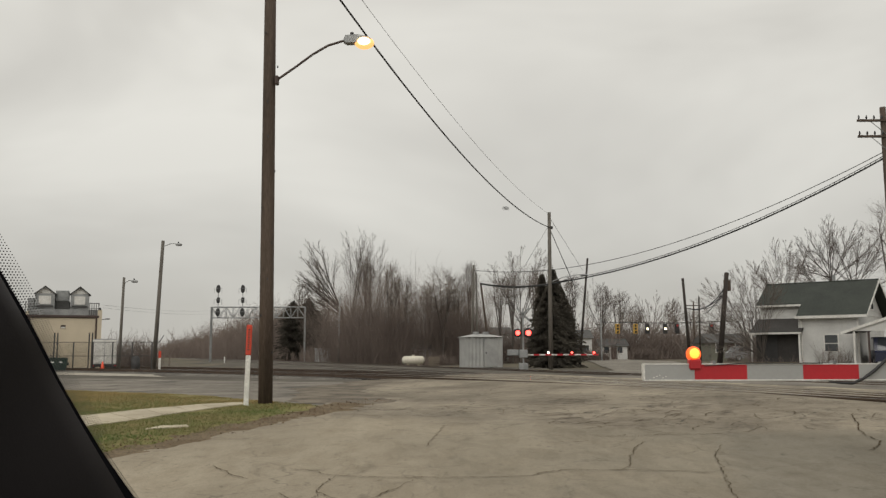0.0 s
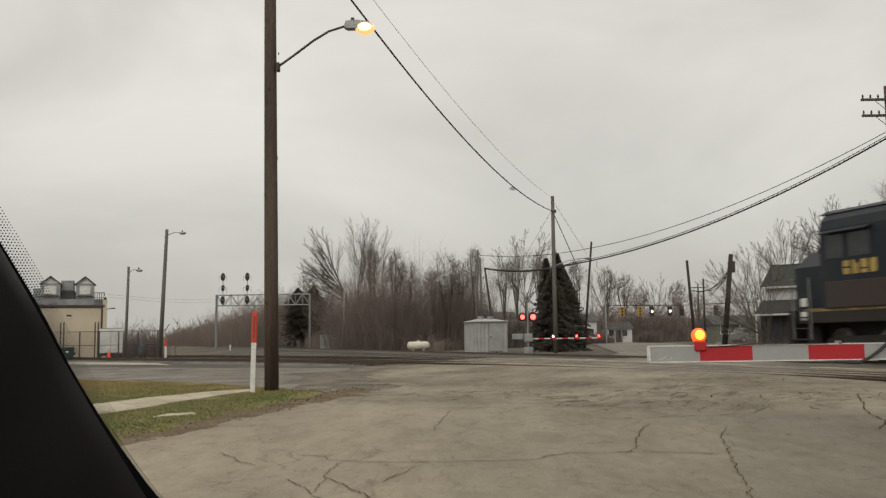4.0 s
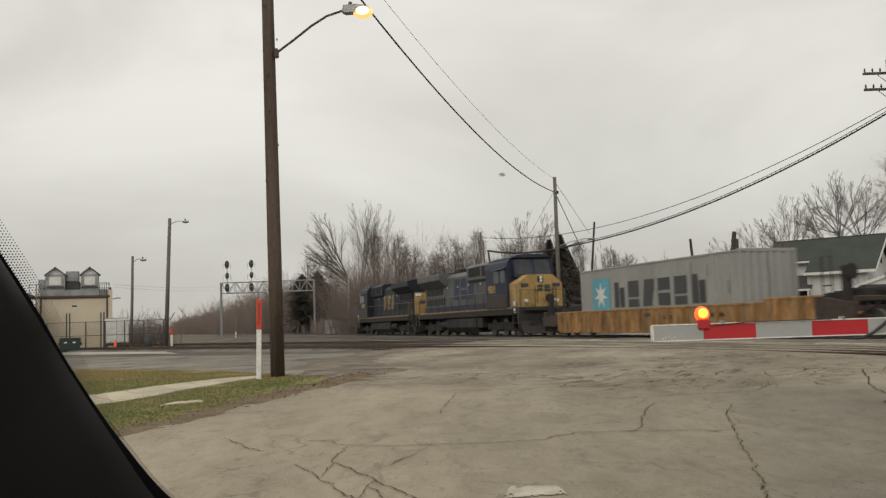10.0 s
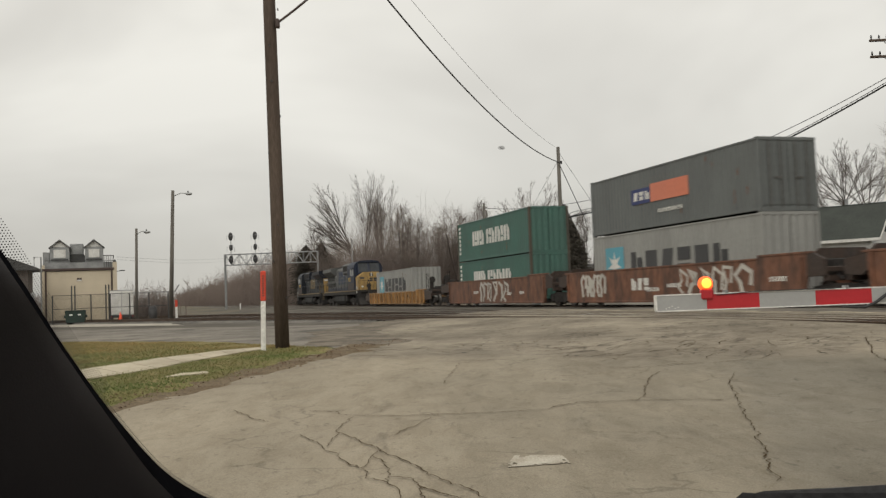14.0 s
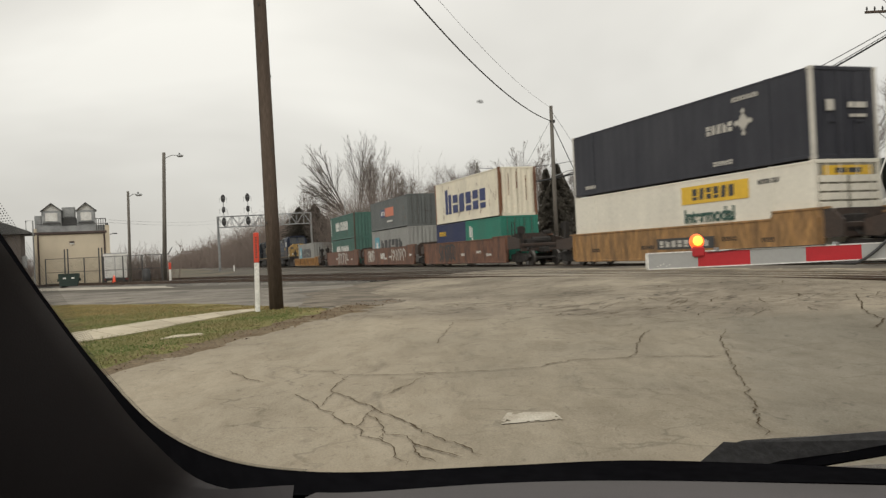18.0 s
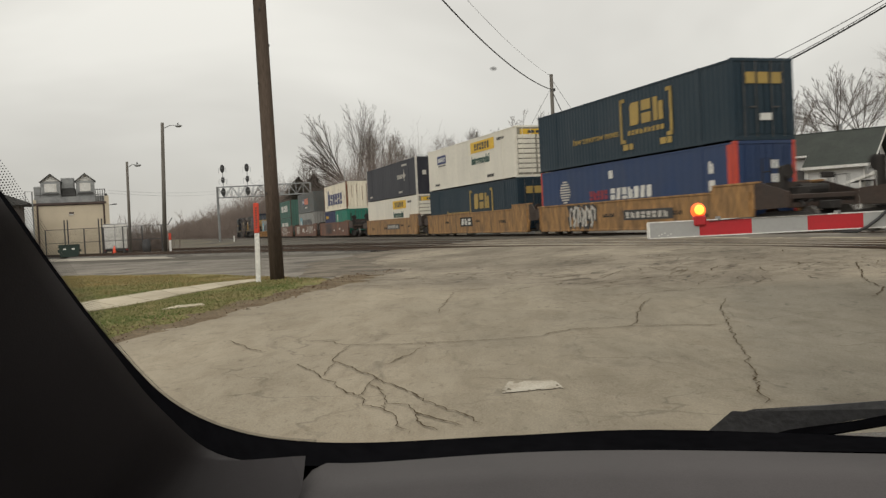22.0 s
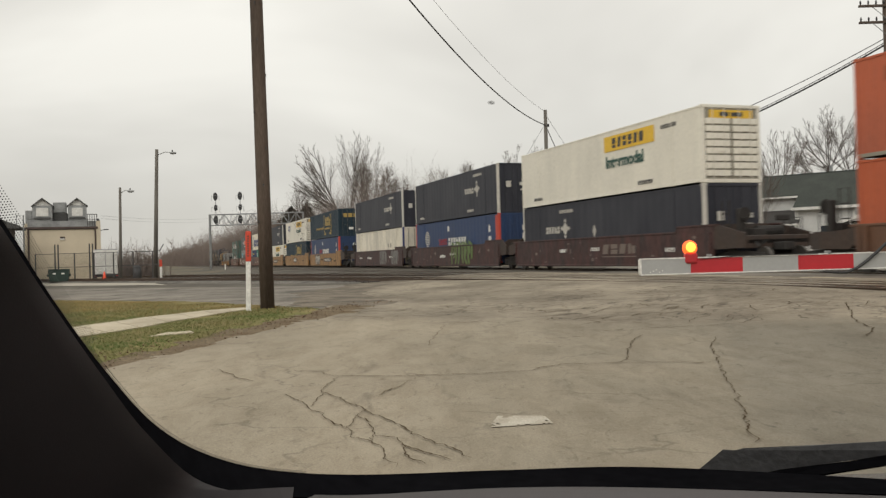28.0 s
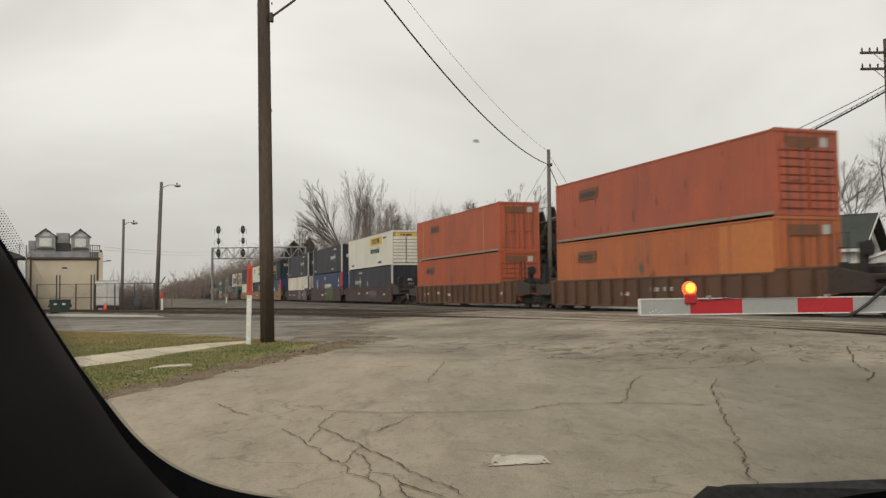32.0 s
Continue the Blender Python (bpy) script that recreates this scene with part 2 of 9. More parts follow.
def pavement_mat(name, tone, older=None):
    """Old asphalt: broad tone changes, dark blotches, mottling, specks and a net of cracks. older: the tone of an earlier pour
    past a ragged line across the road. A tone: light, dark and blotch colours, blotch size and threshold, strength of the net,
    mottle, x of a darker lane, stretch along the road, swirl, size of the net's cells and width of its lines."""
    m = bpy.data.materials.new(name)
    m.use_nodes = True
    t = m.node_tree
    L = t.links.new
    bsdf = t.nodes["Principled BSDF"]
    tc = t.nodes.new("ShaderNodeTexCoord")
    sx = t.nodes.new("ShaderNodeSeparateXYZ")
    L(tc.outputs["Object"], sx.inputs["Vector"])

    def noise_at(vector, scale, detail, lo, hi, dist=0.0, rough=0.6):
        n = t.nodes.new("ShaderNodeTexNoise")
        n.inputs["Scale"].default_value, n.inputs["Detail"].default_value, n.inputs["Distortion"].default_value, n.inputs["Roughness"].default_value = scale, detail, dist, rough
        r = t.nodes.new("ShaderNodeMapRange")
        r.inputs["From Min"].default_value, r.inputs["From Max"].default_value = lo, hi
        L(vector, n.inputs["Vector"])
        L(n.outputs["Fac"], r.inputs["Value"])
        return n.outputs["Fac"], r.outputs["Result"]

    def mix(a_, b_, f, blend="MIX"):
        x = t.nodes.new("ShaderNodeMix")
        x.data_type, x.blend_type = "RGBA", blend
        if isinstance(f, float):
            x.inputs["Factor"].default_value = f
        else:
            L(f, x.inputs["Factor"])
        for v, sock in ((a_, x.inputs["A"]), (b_, x.inputs["B"])):
            if isinstance(v, tuple):
                sock.default_value = (*v, 1)
            else:
                L(v, sock)
        return x.outputs["Result"]

    def line_at(kx, ky, wave, wave_scale, lo, hi):
        """0 to 1 across the line kx * x + ky * y + wave * noise = lo to hi."""
        out = None
        for axis, k in (("X", kx), ("Y", ky)):
            a = t.nodes.new("ShaderNodeMath")
            a.operation = "MULTIPLY_ADD"
            a.inputs[1].default_value = k
            L(sx.outputs[axis], a.inputs[0])
            if out is None:
                nz, _ = noise_at(tc.outputs["Object"], wave_scale, 6, 0.3, 0.7)
                w = t.nodes.new("ShaderNodeMath")
                w.operation = "MULTIPLY"
                w.inputs[1].default_value = wave
                L(nz, w.inputs[0])
                out = w.outputs["Value"]
            L(out, a.inputs[2])
            out = a.outputs["Value"]
        r = t.nodes.new("ShaderNodeMapRange")
        r.inputs["From Min"].default_value, r.inputs["From Max"].default_value = lo, hi
        L(out, r.inputs["Value"])
        return r.outputs["Result"]

    def colour(light, dark, blotch, blotch_scale, dark_at, net=0.75, mottle=0.66, lane=0.0, along=0.42, swirl=1.2, cell=0.62, width=0.016):
        mp = t.nodes.new("ShaderNodeMapping")
        mp.inputs["Scale"].default_value = (1.0, along, 1.0)
        L(tc.outputs["Object"], mp.inputs["Vector"])
        v = mp.outputs["Vector"]
        base = mix(light, dark, noise_at(v, 0.35, 5, 0.35, 0.68)[1])
        base = mix(base, blotch, noise_at(v, blotch_scale, 10, dark_at, dark_at + 0.16, swirl, 0.72)[1])
        base = mix(base, tuple(c * (mottle - 0.04) for c in dark), noise_at(v, 6.0, 6, 0.60, 0.72, 0.8, 0.7)[1])
        for sc_, lo_, hi_, k_ in ((2.6, 0.42, 0.72, mottle), (17.0, 0.56, 0.70, mottle - 0.04)):     # mottling and specks
            base = mix(base, (k_, k_ * 0.97, k_ * 0.93), noise_at(v, sc_, 8, lo_, hi_, 0.6, 0.7)[1], "MULTIPLY")
        if lane:                                   # darker rightwards of this x; past its askew seam an older, darker pour
            base = mix(base, (0.74, 0.755, 0.77), line_at(1.0, 0.0, 5.0, 0.5, lane + 1.2, lane + 5.2), "MULTIPLY")
            base = mix(base, (0.89, 0.905, 0.93), line_at(1.0, -0.252, 1.0, 3.0, lane + 0.3, lane + 0.75), "MULTIPLY")
        wob = t.nodes.new("ShaderNodeTexNoise")    # a net of fine cracks, broken up in patches
        wob.inputs["Scale"].default_value, wob.inputs["Detail"].default_value = 1.6, 5.0
        vor = t.nodes.new("ShaderNodeTexVoronoi")
        vor.feature = "DISTANCE_TO_EDGE"
        vor.inputs["Scale"].default_value = cell
        line = t.nodes.new("ShaderNodeMapRange")
        line.inputs["From Min"].default_value, line.inputs["From Max"].default_value = width * 0.25, width
        line.inputs["To Min"].default_value, line.inputs["To Max"].default_value = net, 0.0
        L(tc.outputs["Object"], wob.inputs["Vector"])
        L(mix(tc.outputs["Object"], wob.outputs["Color"], 1.1, "ADD"), vor.inputs["Vector"])
        L(vor.outputs["Distance"], line.inputs["Value"])
        cut = t.nodes.new("ShaderNodeMath")
        cut.operation = "MULTIPLY"
        L(line.outputs["Result"], cut.inputs[0])
        L(noise_at(v, 0.9, 4, 0.46, 0.58)[1], cut.inputs[1])
        return mix(base, tuple(c * 0.35 for c in dark), cut.outputs["Value"])

    base = colour(**tone)
    if older:
        base = mix(base, colour(**older), line_at(0.6, 1.0, 2.6, 0.8, 17.2, 18.3))
    grain_fac, f4 = noise_at(tc.outputs["Object"], 70.0, 3, 0.3, 0.7)
    grain = t.nodes.new("ShaderNodeMapRange")
    grain.inputs["To Min"].default_value, grain.inputs["To Max"].default_value = 0.8, 1.18
    L(f4, grain.inputs["Value"])
    L(mix(base, grain.outputs["Result"], 1.0, "MULTIPLY"), bsdf.inputs["Base Color"])
    bp = t.nodes.new("ShaderNodeBump")
    bp.inputs["Strength"].default_value, bp.inputs["Distance"].default_value = 0.5, 0.008
    L(grain_fac, bp.inputs["Height"])
    L(bp.outputs["Normal"], bsdf.inputs["Normal"])
    bsdf.inputs["Roughness"].default_value, bsdf.inputs["Specular IOR Level"].default_value = 0.92, 0.2
    MATS[name] = m
    return m


M_asphalt = pavement_mat("worn_asphalt", dict(light=(0.326, 0.282, 0.212), dark=(0.225, 0.195, 0.146), blotch=(0.175, 0.15, 0.113), blotch_scale=0.9, dark_at=0.58, net=0.42, mottle=0.76, lane=0.7),
                         dict(light=(0.315, 0.275, 0.212), dark=(0.15, 0.128, 0.098), blotch=(0.085, 0.068, 0.052), blotch_scale=1.1, dark_at=0.55, net=0.85, mottle=0.74, along=0.8, swirl=0.35, cell=1.5, width=0.035))
M_street = pavement_mat("gravelly_street", dict(light=(0.245, 0.222, 0.188), dark=(0.125, 0.113, 0.096), blotch=(0.07, 0.064, 0.056), blotch_scale=0.7, dark_at=0.53, net=0.4, mottle=0.62, along=0.9, swirl=0.4))
M_far_road = pavement_mat("far_road_asphalt", dict(light=(0.26, 0.24, 0.205), dark=(0.17, 0.155, 0.132), blotch=(0.12, 0.11, 0.094), blotch_scale=0.5, dark_at=0.55, net=0.3, mottle=0.6))
M_dirt = mat("dirt_gravel", (0.125, 0.113, 0.095), (0.06, 0.053, 0.045), rough=0.95, s1=0.22, s2=22.0, bump=0.6, amount=0.7, spec=0.1)
M_field = mat("winter_field", (0.11, 0.1, 0.075), (0.135, 0.115, 0.085), rough=0.95, s1=0.06, s2=9.0, bump=0.5, amount=0.6, spec=0.1)
M_lawn = mat("lawn_soil", (0.145, 0.145, 0.052), (0.235, 0.185, 0.09), rough=0.95, s1=0.8, s2=26.0, bump=0.6, amount=0.9, spec=0.1)
M_concrete = mat("weathered_concrete", (0.46, 0.405, 0.305), (0.33, 0.287, 0.213), rough=0.9, s1=0.9, s2=40.0, bump=0.3, amount=0.3, spec=0.2, vary=0.08)
M_apron = mat("yard_concrete", (0.37, 0.34, 0.285), (0.25, 0.228, 0.19), rough=0.9, s1=0.5, s2=24.0, bump=0.3, amount=0.5, spec=0.2)
M_ballast = mat("ballast", (0.17, 0.158, 0.14), (0.095, 0.088, 0.08), rough=0.95, s1=0.6, s2=14.0, bump=1.0, amount=1.0, spec=0.1, dist=0.05)
M_crack = mat("crack_dirt", (0.06, 0.044, 0.028), (0.09, 0.068, 0.045), rough=1.0, s1=3, s2=60, bump=0.3, spec=0.0)


def sheet(name, poly, dz, step, material, label, category="ground", wobble=0.0):
    """A patch of ground: an outline cut into cells that follow the lie of the land."""
    pts = []
    for i, a in enumerate(poly):
        b = poly[(i + 1) % len(poly)]
        n = max(1, int(math.dist(a, b) / (0.6 if wobble else 3)))
        for k in range(n):
            x, y = a[0] + (b[0] - a[0]) * k / n, a[1] + (b[1] - a[1]) * k / n
            if wobble:
                q = noise.noise_vector((x * 0.9, y * 0.9, 1.7)) * wobble + noise.noise_vector((x * 4, y * 4, 5.2)) * wobble * 0.4
                x, y = x + q.x, y + q.y
            pts.append((x, y, 0))
    bm = bmesh.new()
    bm.faces.new([bm.verts.new(p) for p in pts])
    bmesh.ops.triangulate(bm, faces=bm.faces[:])
    for ax in (0, 1):
        lo, hi = min(p[ax] for p in pts), max(p[ax] for p in pts)
        for k in range(1, int((hi - lo) / step)):
            no = Vector((1, 0, 0)) if ax == 0 else Vector((0, 1, 0))
            bmesh.ops.bisect_plane(bm, geom=bm.verts[:] + bm.edges[:] + bm.faces[:], plane_co=no * (lo + k * step), plane_no=no)
    for v in bm.verts:
        v.co.z = terr(v.co.x, v.co.y) + (dz if not v.is_boundary else -0.012 if dz > 0.009 else min(dz, -0.0015 if dz > 0 else dz))
    bmesh.ops.recalc_face_normals(bm, faces=bm.faces)
    me = bpy.data.meshes.new(name)
    bm.to_mesh(me)
    bm.free()
    if sum(p.normal.z for p in me.polygons) < 0:
        me.flip_normals()
    me.polygons.foreach_set("use_smooth", [True] * len(me.polygons))
    me.materials.append(material)
    return tagged(new(name, me), label, category, kind="structure")


xs = sorted({s * v for s in (-1, 1) for v in (0, 3, 6, 9, 12, 15, 18, 21, 24, 28, 32, 38, 45, 55, 70, 90, 120, 170, 250, 400, 800, 1600, 3000)})
ys = xs + [y + 1.5 for y in (0, 3, 6, 9, 12, 15, 18, 21)]
ys = sorted(ys)
g = Geo()
g.add([(x, y, terr(x, y) - 0.06) for y in ys for x in xs],
      [(j * len(xs) + i, j * len(xs) + i + 1, (j + 1) * len(xs) + i + 1, (j + 1) * len(xs) + i) for j in range(len(ys) - 1) for i in range(len(xs) - 1)])
setting("ground", g, M_field, "brownish winter ground that reaches the horizon", smooth=True)

sheet("dirt_verge", [(-2.4, 18.6), (-3.4, 19.4), (-6, 23), (-8.6, 25.8), (-12, 28), (-30, 40), (-60, 58), (-90, 130), (-60, 200), across(27, 190)[:2], across(30, 60)[:2], across(31, 10)[:2], across(28, -40)[:2],
                     across(10, -40)[:2], (0, 20)], -0.03, 2.0, M_dirt, "grey-brown gravel and dirt beside the tracks")
road = sheet("road", [(-4.7, -18), (-4.5, 5), (-4.25, 11.5), (-4.15, 13.2), (-3.86, 15.3), (-3.3, 17.6), (-2.75, 20.6), (-2.9, 23.5), (-3.9, 30), (-3.4, 35.4), (0, 38.6),
                      across(15.2, 39)[:2], across(17.3, 38)[:2], across(17.3, -25)[:2], (20, -18)], 0.0, 0.5, M_asphalt, "cracked, patched and faded grey asphalt road", "road", wobble=0.10)
sheet("side_street", [(-2.2, 19.4), (-3.9, 20.6), (-6.1, 23.6), (-8.3, 25.7), (-11.8, 28.3), (-60, 56.2), (-60, 72), (-18.5, 45.2), (-13.2, 41.8), (-3.6, 36.4), (-3.7, 30)], -0.012, 2.0,
      M_street, "dark worn asphalt side street", "road", wobble=0.12)
sheet("concrete_apron", [(-14.6, 46.6), (-19.6, 50.2), (-60, 77.6), (-60, 92), (-30, 75), (-20, 62), (-17, 52)], -0.004, 3.0, M_apron, "pale concrete yard apron by the fence", "pavement", wobble=0.1)
sheet("lawn", [(-4.5, 9.5), (-4.35, 11.0), (-3.95, 13.2), (-3.55, 15.2), (-3.05, 17.2), (-2.7, 18.6), (-2.75, 19.8), (-3.9, 21.0), (-6.1, 24.1), (-8.3, 26.2), (-11.9, 28.5), (-40, 44.5), (-40, 6), (-12, 5)],
      0.012, 0.8, M_lawn, "short winter grass with bare soil at the edge", "lawn", wobble=0.12)
far_road = sheet("far_road", [across(22.6, 27)[:2], across(22.6, 14)[:2], (17.5, 52), (26, 100), (34, 190), (28, 190), (17, 100), (11.2, 58), (9.6, 52)], 0.0, 3.0, M_far_road,
                 "faded grey road beyond the crossing", "road", wobble=0.1)
crossing_strip = sheet("crossing_strip", [across(17.3, 34)[:2], across(22.6, 34)[:2], across(22.6, -20)[:2], across(17.3, -20)[:2]], -0.008, 1.5, M_street,
                       "dark asphalt and timber strip between the rails", "road")

sheet("concrete_edge", [across(16.75, 36)[:2], across(17.25, 36)[:2], across(17.25, -14)[:2], across(16.75, -14)[:2]], 0.011, 1.5, M_concrete, "pale worn concrete strip beside the rails", "pavement", wobble=0.08)
M_edge = mat("muddy_gravel", (0.2, 0.172, 0.135), (0.085, 0.073, 0.06), rough=0.95, s1=1.1, s2=16, bump=0.8, amount=0.8, spec=0.1)
sheet("gravel_edge", [(-3.4, 20.8), (-1.5, 20.5), (-1.3, 21.8), (-1.9, 24.5), (-2.5, 28), (-2.5, 31), (-1.8, 34.5), (-0.4, 37.2), (-1.2, 38), (-3.9, 36.2), (-4.9, 30), (-4.3, 25)],
      0.008, 0.4, M_edge, "muddy gravel where the side street meets the road", "gravel", wobble=0.4)
M_soil = mat("bare_soil", (0.12, 0.088, 0.055), (0.17, 0.135, 0.09), rough=0.95, s1=1.3, s2=24, bump=0.8, amount=0.9, spec=0.1)
sheet("soil_edge", [(-4.35, 9.4), (-4.1, 10.9), (-3.93, 11.9), (-3.5, 12.95), (-3.25, 13.9), (-2.92, 15.3), (-2.6, 16.6), (-2.2, 17.3), (-1.9, 18.3), (-1.45, 19.3), (-1.6, 20.8), (-2.6, 20.9),
                    (-3.0, 19.2), (-3.3, 17.2), (-3.85, 15.0), (-4.3, 12.9), (-4.7, 11.2), (-4.95, 9.4)],
      0.02, 0.6, M_soil, "bare brown soil and litter along the lawn's edge", "soil", wobble=0.16)

# cracks that run through the asphalt, as thin dirt-filled gaps
NEAR_CRACKS = [
    ((-1.15, 9.71), (-1.24, 9.17), (-1.22, 8.69), (-1.09, 8.46), (-0.95, 8.18), (-0.76, 7.79), (-0.48, 7.22), (-0.23, 6.61), (0.16, 5.80)),
    ((-1.19, 7.77), (-1.01, 7.40), (-0.91, 7.09), (-0.79, 6.95), (-0.74, 7.48), (-0.73, 7.65)),
    ((-0.79, 6.95), (-0.72, 6.62), (-0.57, 6.41), (-0.47, 6.19), (-0.42, 5.87), (-0.31, 5.66)),
    ((-0.73, 7.43), (-0.61, 7.06), (-0.56, 6.73), (-0.57, 6.41)),
    ((-0.55, 6.60), (-0.38, 6.49), (-0.24, 6.14), (0.02, 5.75)),
    ((-0.24, 6.14), (-0.29, 6.19), (-0.31, 5.98), (-0.15, 5.66)),
    ((-0.34, 9.45), (-0.39, 9.16), (-0.51, 8.84), (-0.70, 8.35)),
    ((-1.62, 8.68), (-1.47, 8.39), (-1.34, 8.15), (-1.19, 7.77)),
    ((-1.22, 8.69), (-1.23, 8.26), (-1.22, 7.86)),
]
FAR_CRACKS = [
    ((-1.81, 10.26), (-1.43, 10.09), (-1.28, 9.80), (-0.62, 9.62), (0.38, 9.61), (0.94, 9.71), (1.32, 10.16), (1.98, 10.15), (3.05, 9.94)),
    ((2.87, 12.75), (2.57, 12.02), (2.33, 11.18), (2.15, 10.44), (2.01, 10.15)),
    ((3.76, 12.17), (3.45, 11.35), (3.12, 10.05), (2.84, 8.85), (2.43, 7.22), (2.11, 5.99)),
    ((-2.76, 10.62), (-2.54, 10.20), (-2.27, 9.76), (-2.08, 9.51)),
    ((-0.25, 12.33), (0.01, 15.14), (0.61, 15.55), (1.03, 15.12), (1.41, 15.43)),
    ((6.91, 15.07), (5.93, 12.62), (5.85, 11.95), (5.42, 11.31), (5.30, 11.28)),
    ((2.71, 16.05), (3.36, 17.22), (3.92, 17.24), (4.73, 16.97), (5.19, 16.04)),
    ((-1.09, 18.12), (-0.46, 18.79), (0.03, 18.78)),
    ((2.58, 13.35), (3.31, 13.50), (4.13, 13.34), (4.59, 13.44), (4.96, 13.97)),
]
rb = random.Random(44)
BROKEN = []                                # short wandering cracks where the old asphalt breaks up
for cx, cy, sx_, sy_, n in ((3.7, 14.9, 1.3, 1.0, 34), (8.2, 12.6, 1.3, 1.6, 30), (6.6, 17.5, 2.2, 1.6, 26), (1.0, 18.0, 1.8, 1.4, 22), (3.5, 21.0, 3.2, 1.8, 26)):
    for _ in range(n):
        x, y, a = rb.gauss(cx, sx_), rb.gauss(cy, sy_), rb.uniform(0, 6.28)
        pts = [(x, y)]
        for _k in range(rb.randrange(2, 6)):
            a += rb.gauss(0, 0.7)
            l = rb.uniform(0.12, 0.4)
            pts.append((pts[-1][0] + l * math.cos(a), pts[-1][1] + l * math.sin(a)))
        BROKEN.append(tuple(pts))
g = Geo()
rc = random.Random(3)
for line in NEAR_CRACKS + FAR_CRACKS + BROKEN:
    pts = []
    for a, b in zip(line, line[1:]):
        n = max(2, int(math.dist(a, b) / 0.05))
        for k in range(n):
            t = k / n
            pts.append((a[0] + (b[0] - a[0]) * t, a[1] + (b[1] - a[1]) * t))
    pts.append(line[-1])
    far = 0.85 if line in NEAR_CRACKS else 0.9 if line[0][1] < 15 else 1.3
    pts = [(x + 0.045 * noise.noise((x * 4, y * 4, 0.3)) + 0.035 * noise.noise((x * 13, y * 13, 9)), y + 0.045 * noise.noise((x * 4, y * 4, 4.1)) + 0.035 * noise.noise((x * 13, y * 13, 2))) for x, y in pts]
    vs, fs = [], []
    for i, (x, y) in enumerate(pts):
        a, b = pts[max(i - 1, 0)], pts[min(i + 1, len(pts) - 1)]
        dx, dy = b[0] - a[0], b[1] - a[1]
        l = math.hypot(dx, dy) or 1
        h = 0.34 * (1 + 1.6 * abs(dx) / l) * far * (0.004 + 0.014 * abs(noise.noise((x * 5, y * 5, 7))) + 0.008 * rc.random()) * min(1, 0.3 + i / 4, 0.3 + (len(pts) - 1 - i) / 4)
        z = terr(x, y) + 0.012
        vs += [(x - dy / l * h, y + dx / l * h, z), (x + dy / l * h, y - dx / l * h, z)]
        if i:
            fs.append((2 * i - 2, 2 * i - 1, 2 * i + 1, 2 * i))
    g.add(vs, fs)
setting("pavement_cracks", g, M_crack, "dark dirt-filled cracks in the asphalt", "cracks")

# a worn stub of a painted centre dash
M_paint = mat("worn_road_paint", (0.43, 0.395, 0.325), (0.30, 0.262, 0.2), rough=0.8, s1=4.0, s2=60.0, amount=0.6)
for nm, quad, lab in (("road_marking", ((0.32, 6.80), (0.83, 6.88), (0.80, 7.20), (0.42, 7.25)), "worn white dash of road paint"),):
    q = [Vector(p) for p in quad]
    n, m_ = 26, 12
    vs = []
    for j in range(m_):
        for i in range(n):
            p = (q[0].lerp(q[1], i / (n - 1))).lerp(q[3].lerp(q[2], i / (n - 1)), j / (m_ - 1))
            vs.append((p.x, p.y, terr(p.x, p.y) + 0.008))
    keep = []
    for j in range(m_ - 1):
        for i in range(n - 1):
            x, y, _ = vs[j * n + i]
            edge = min(i, n - 2 - i, (j + 1) * 1.5, (m_ - 1 - j) * 1.5) / 6
            if noise.noise((x * 9, y * 9, 3)) + 0.6 * noise.noise((x * 25, y * 25, 1)) + min(edge, 0.75) > -0.05:
                keep.append((j * n + i, j * n + i + 1, (j + 1) * n + i + 1, (j + 1) * n + i))
    g = Geo().add(vs, keep)
    setting(nm, g, M_paint, lab, "road marking")

# ---- tracks ----
M_rail = mat("rail_steel", (0.13, 0.09, 0.065), (0.09, 0.065, 0.05), rough=0.5, metal=0.6, s1=3, s2=40)
M_railtop = mat("polished_rail", (0.55, 0.54, 0.52), (0.45, 0.44, 0.43), rough=0.25, metal=1.0, s1=3, s2=60, bump=0.05)
M_tie = mat("creosoted_tie", (0.06, 0.05, 0.042), (0.035, 0.03, 0.026), rough=0.9, s1=2, s2=30, stretch=(1, 1, 1))


def siding_w(s):
    return SIDING


def spur_w(s):
    return SIDING - 0.6 - 0.0062 * max(0.0, s - 12) ** 2 if s < 60 else SIDING - 0.6 - 14.3 - 0.595 * (s - 60)


def yard_w(s):
    return spur_w(s - 15.0)


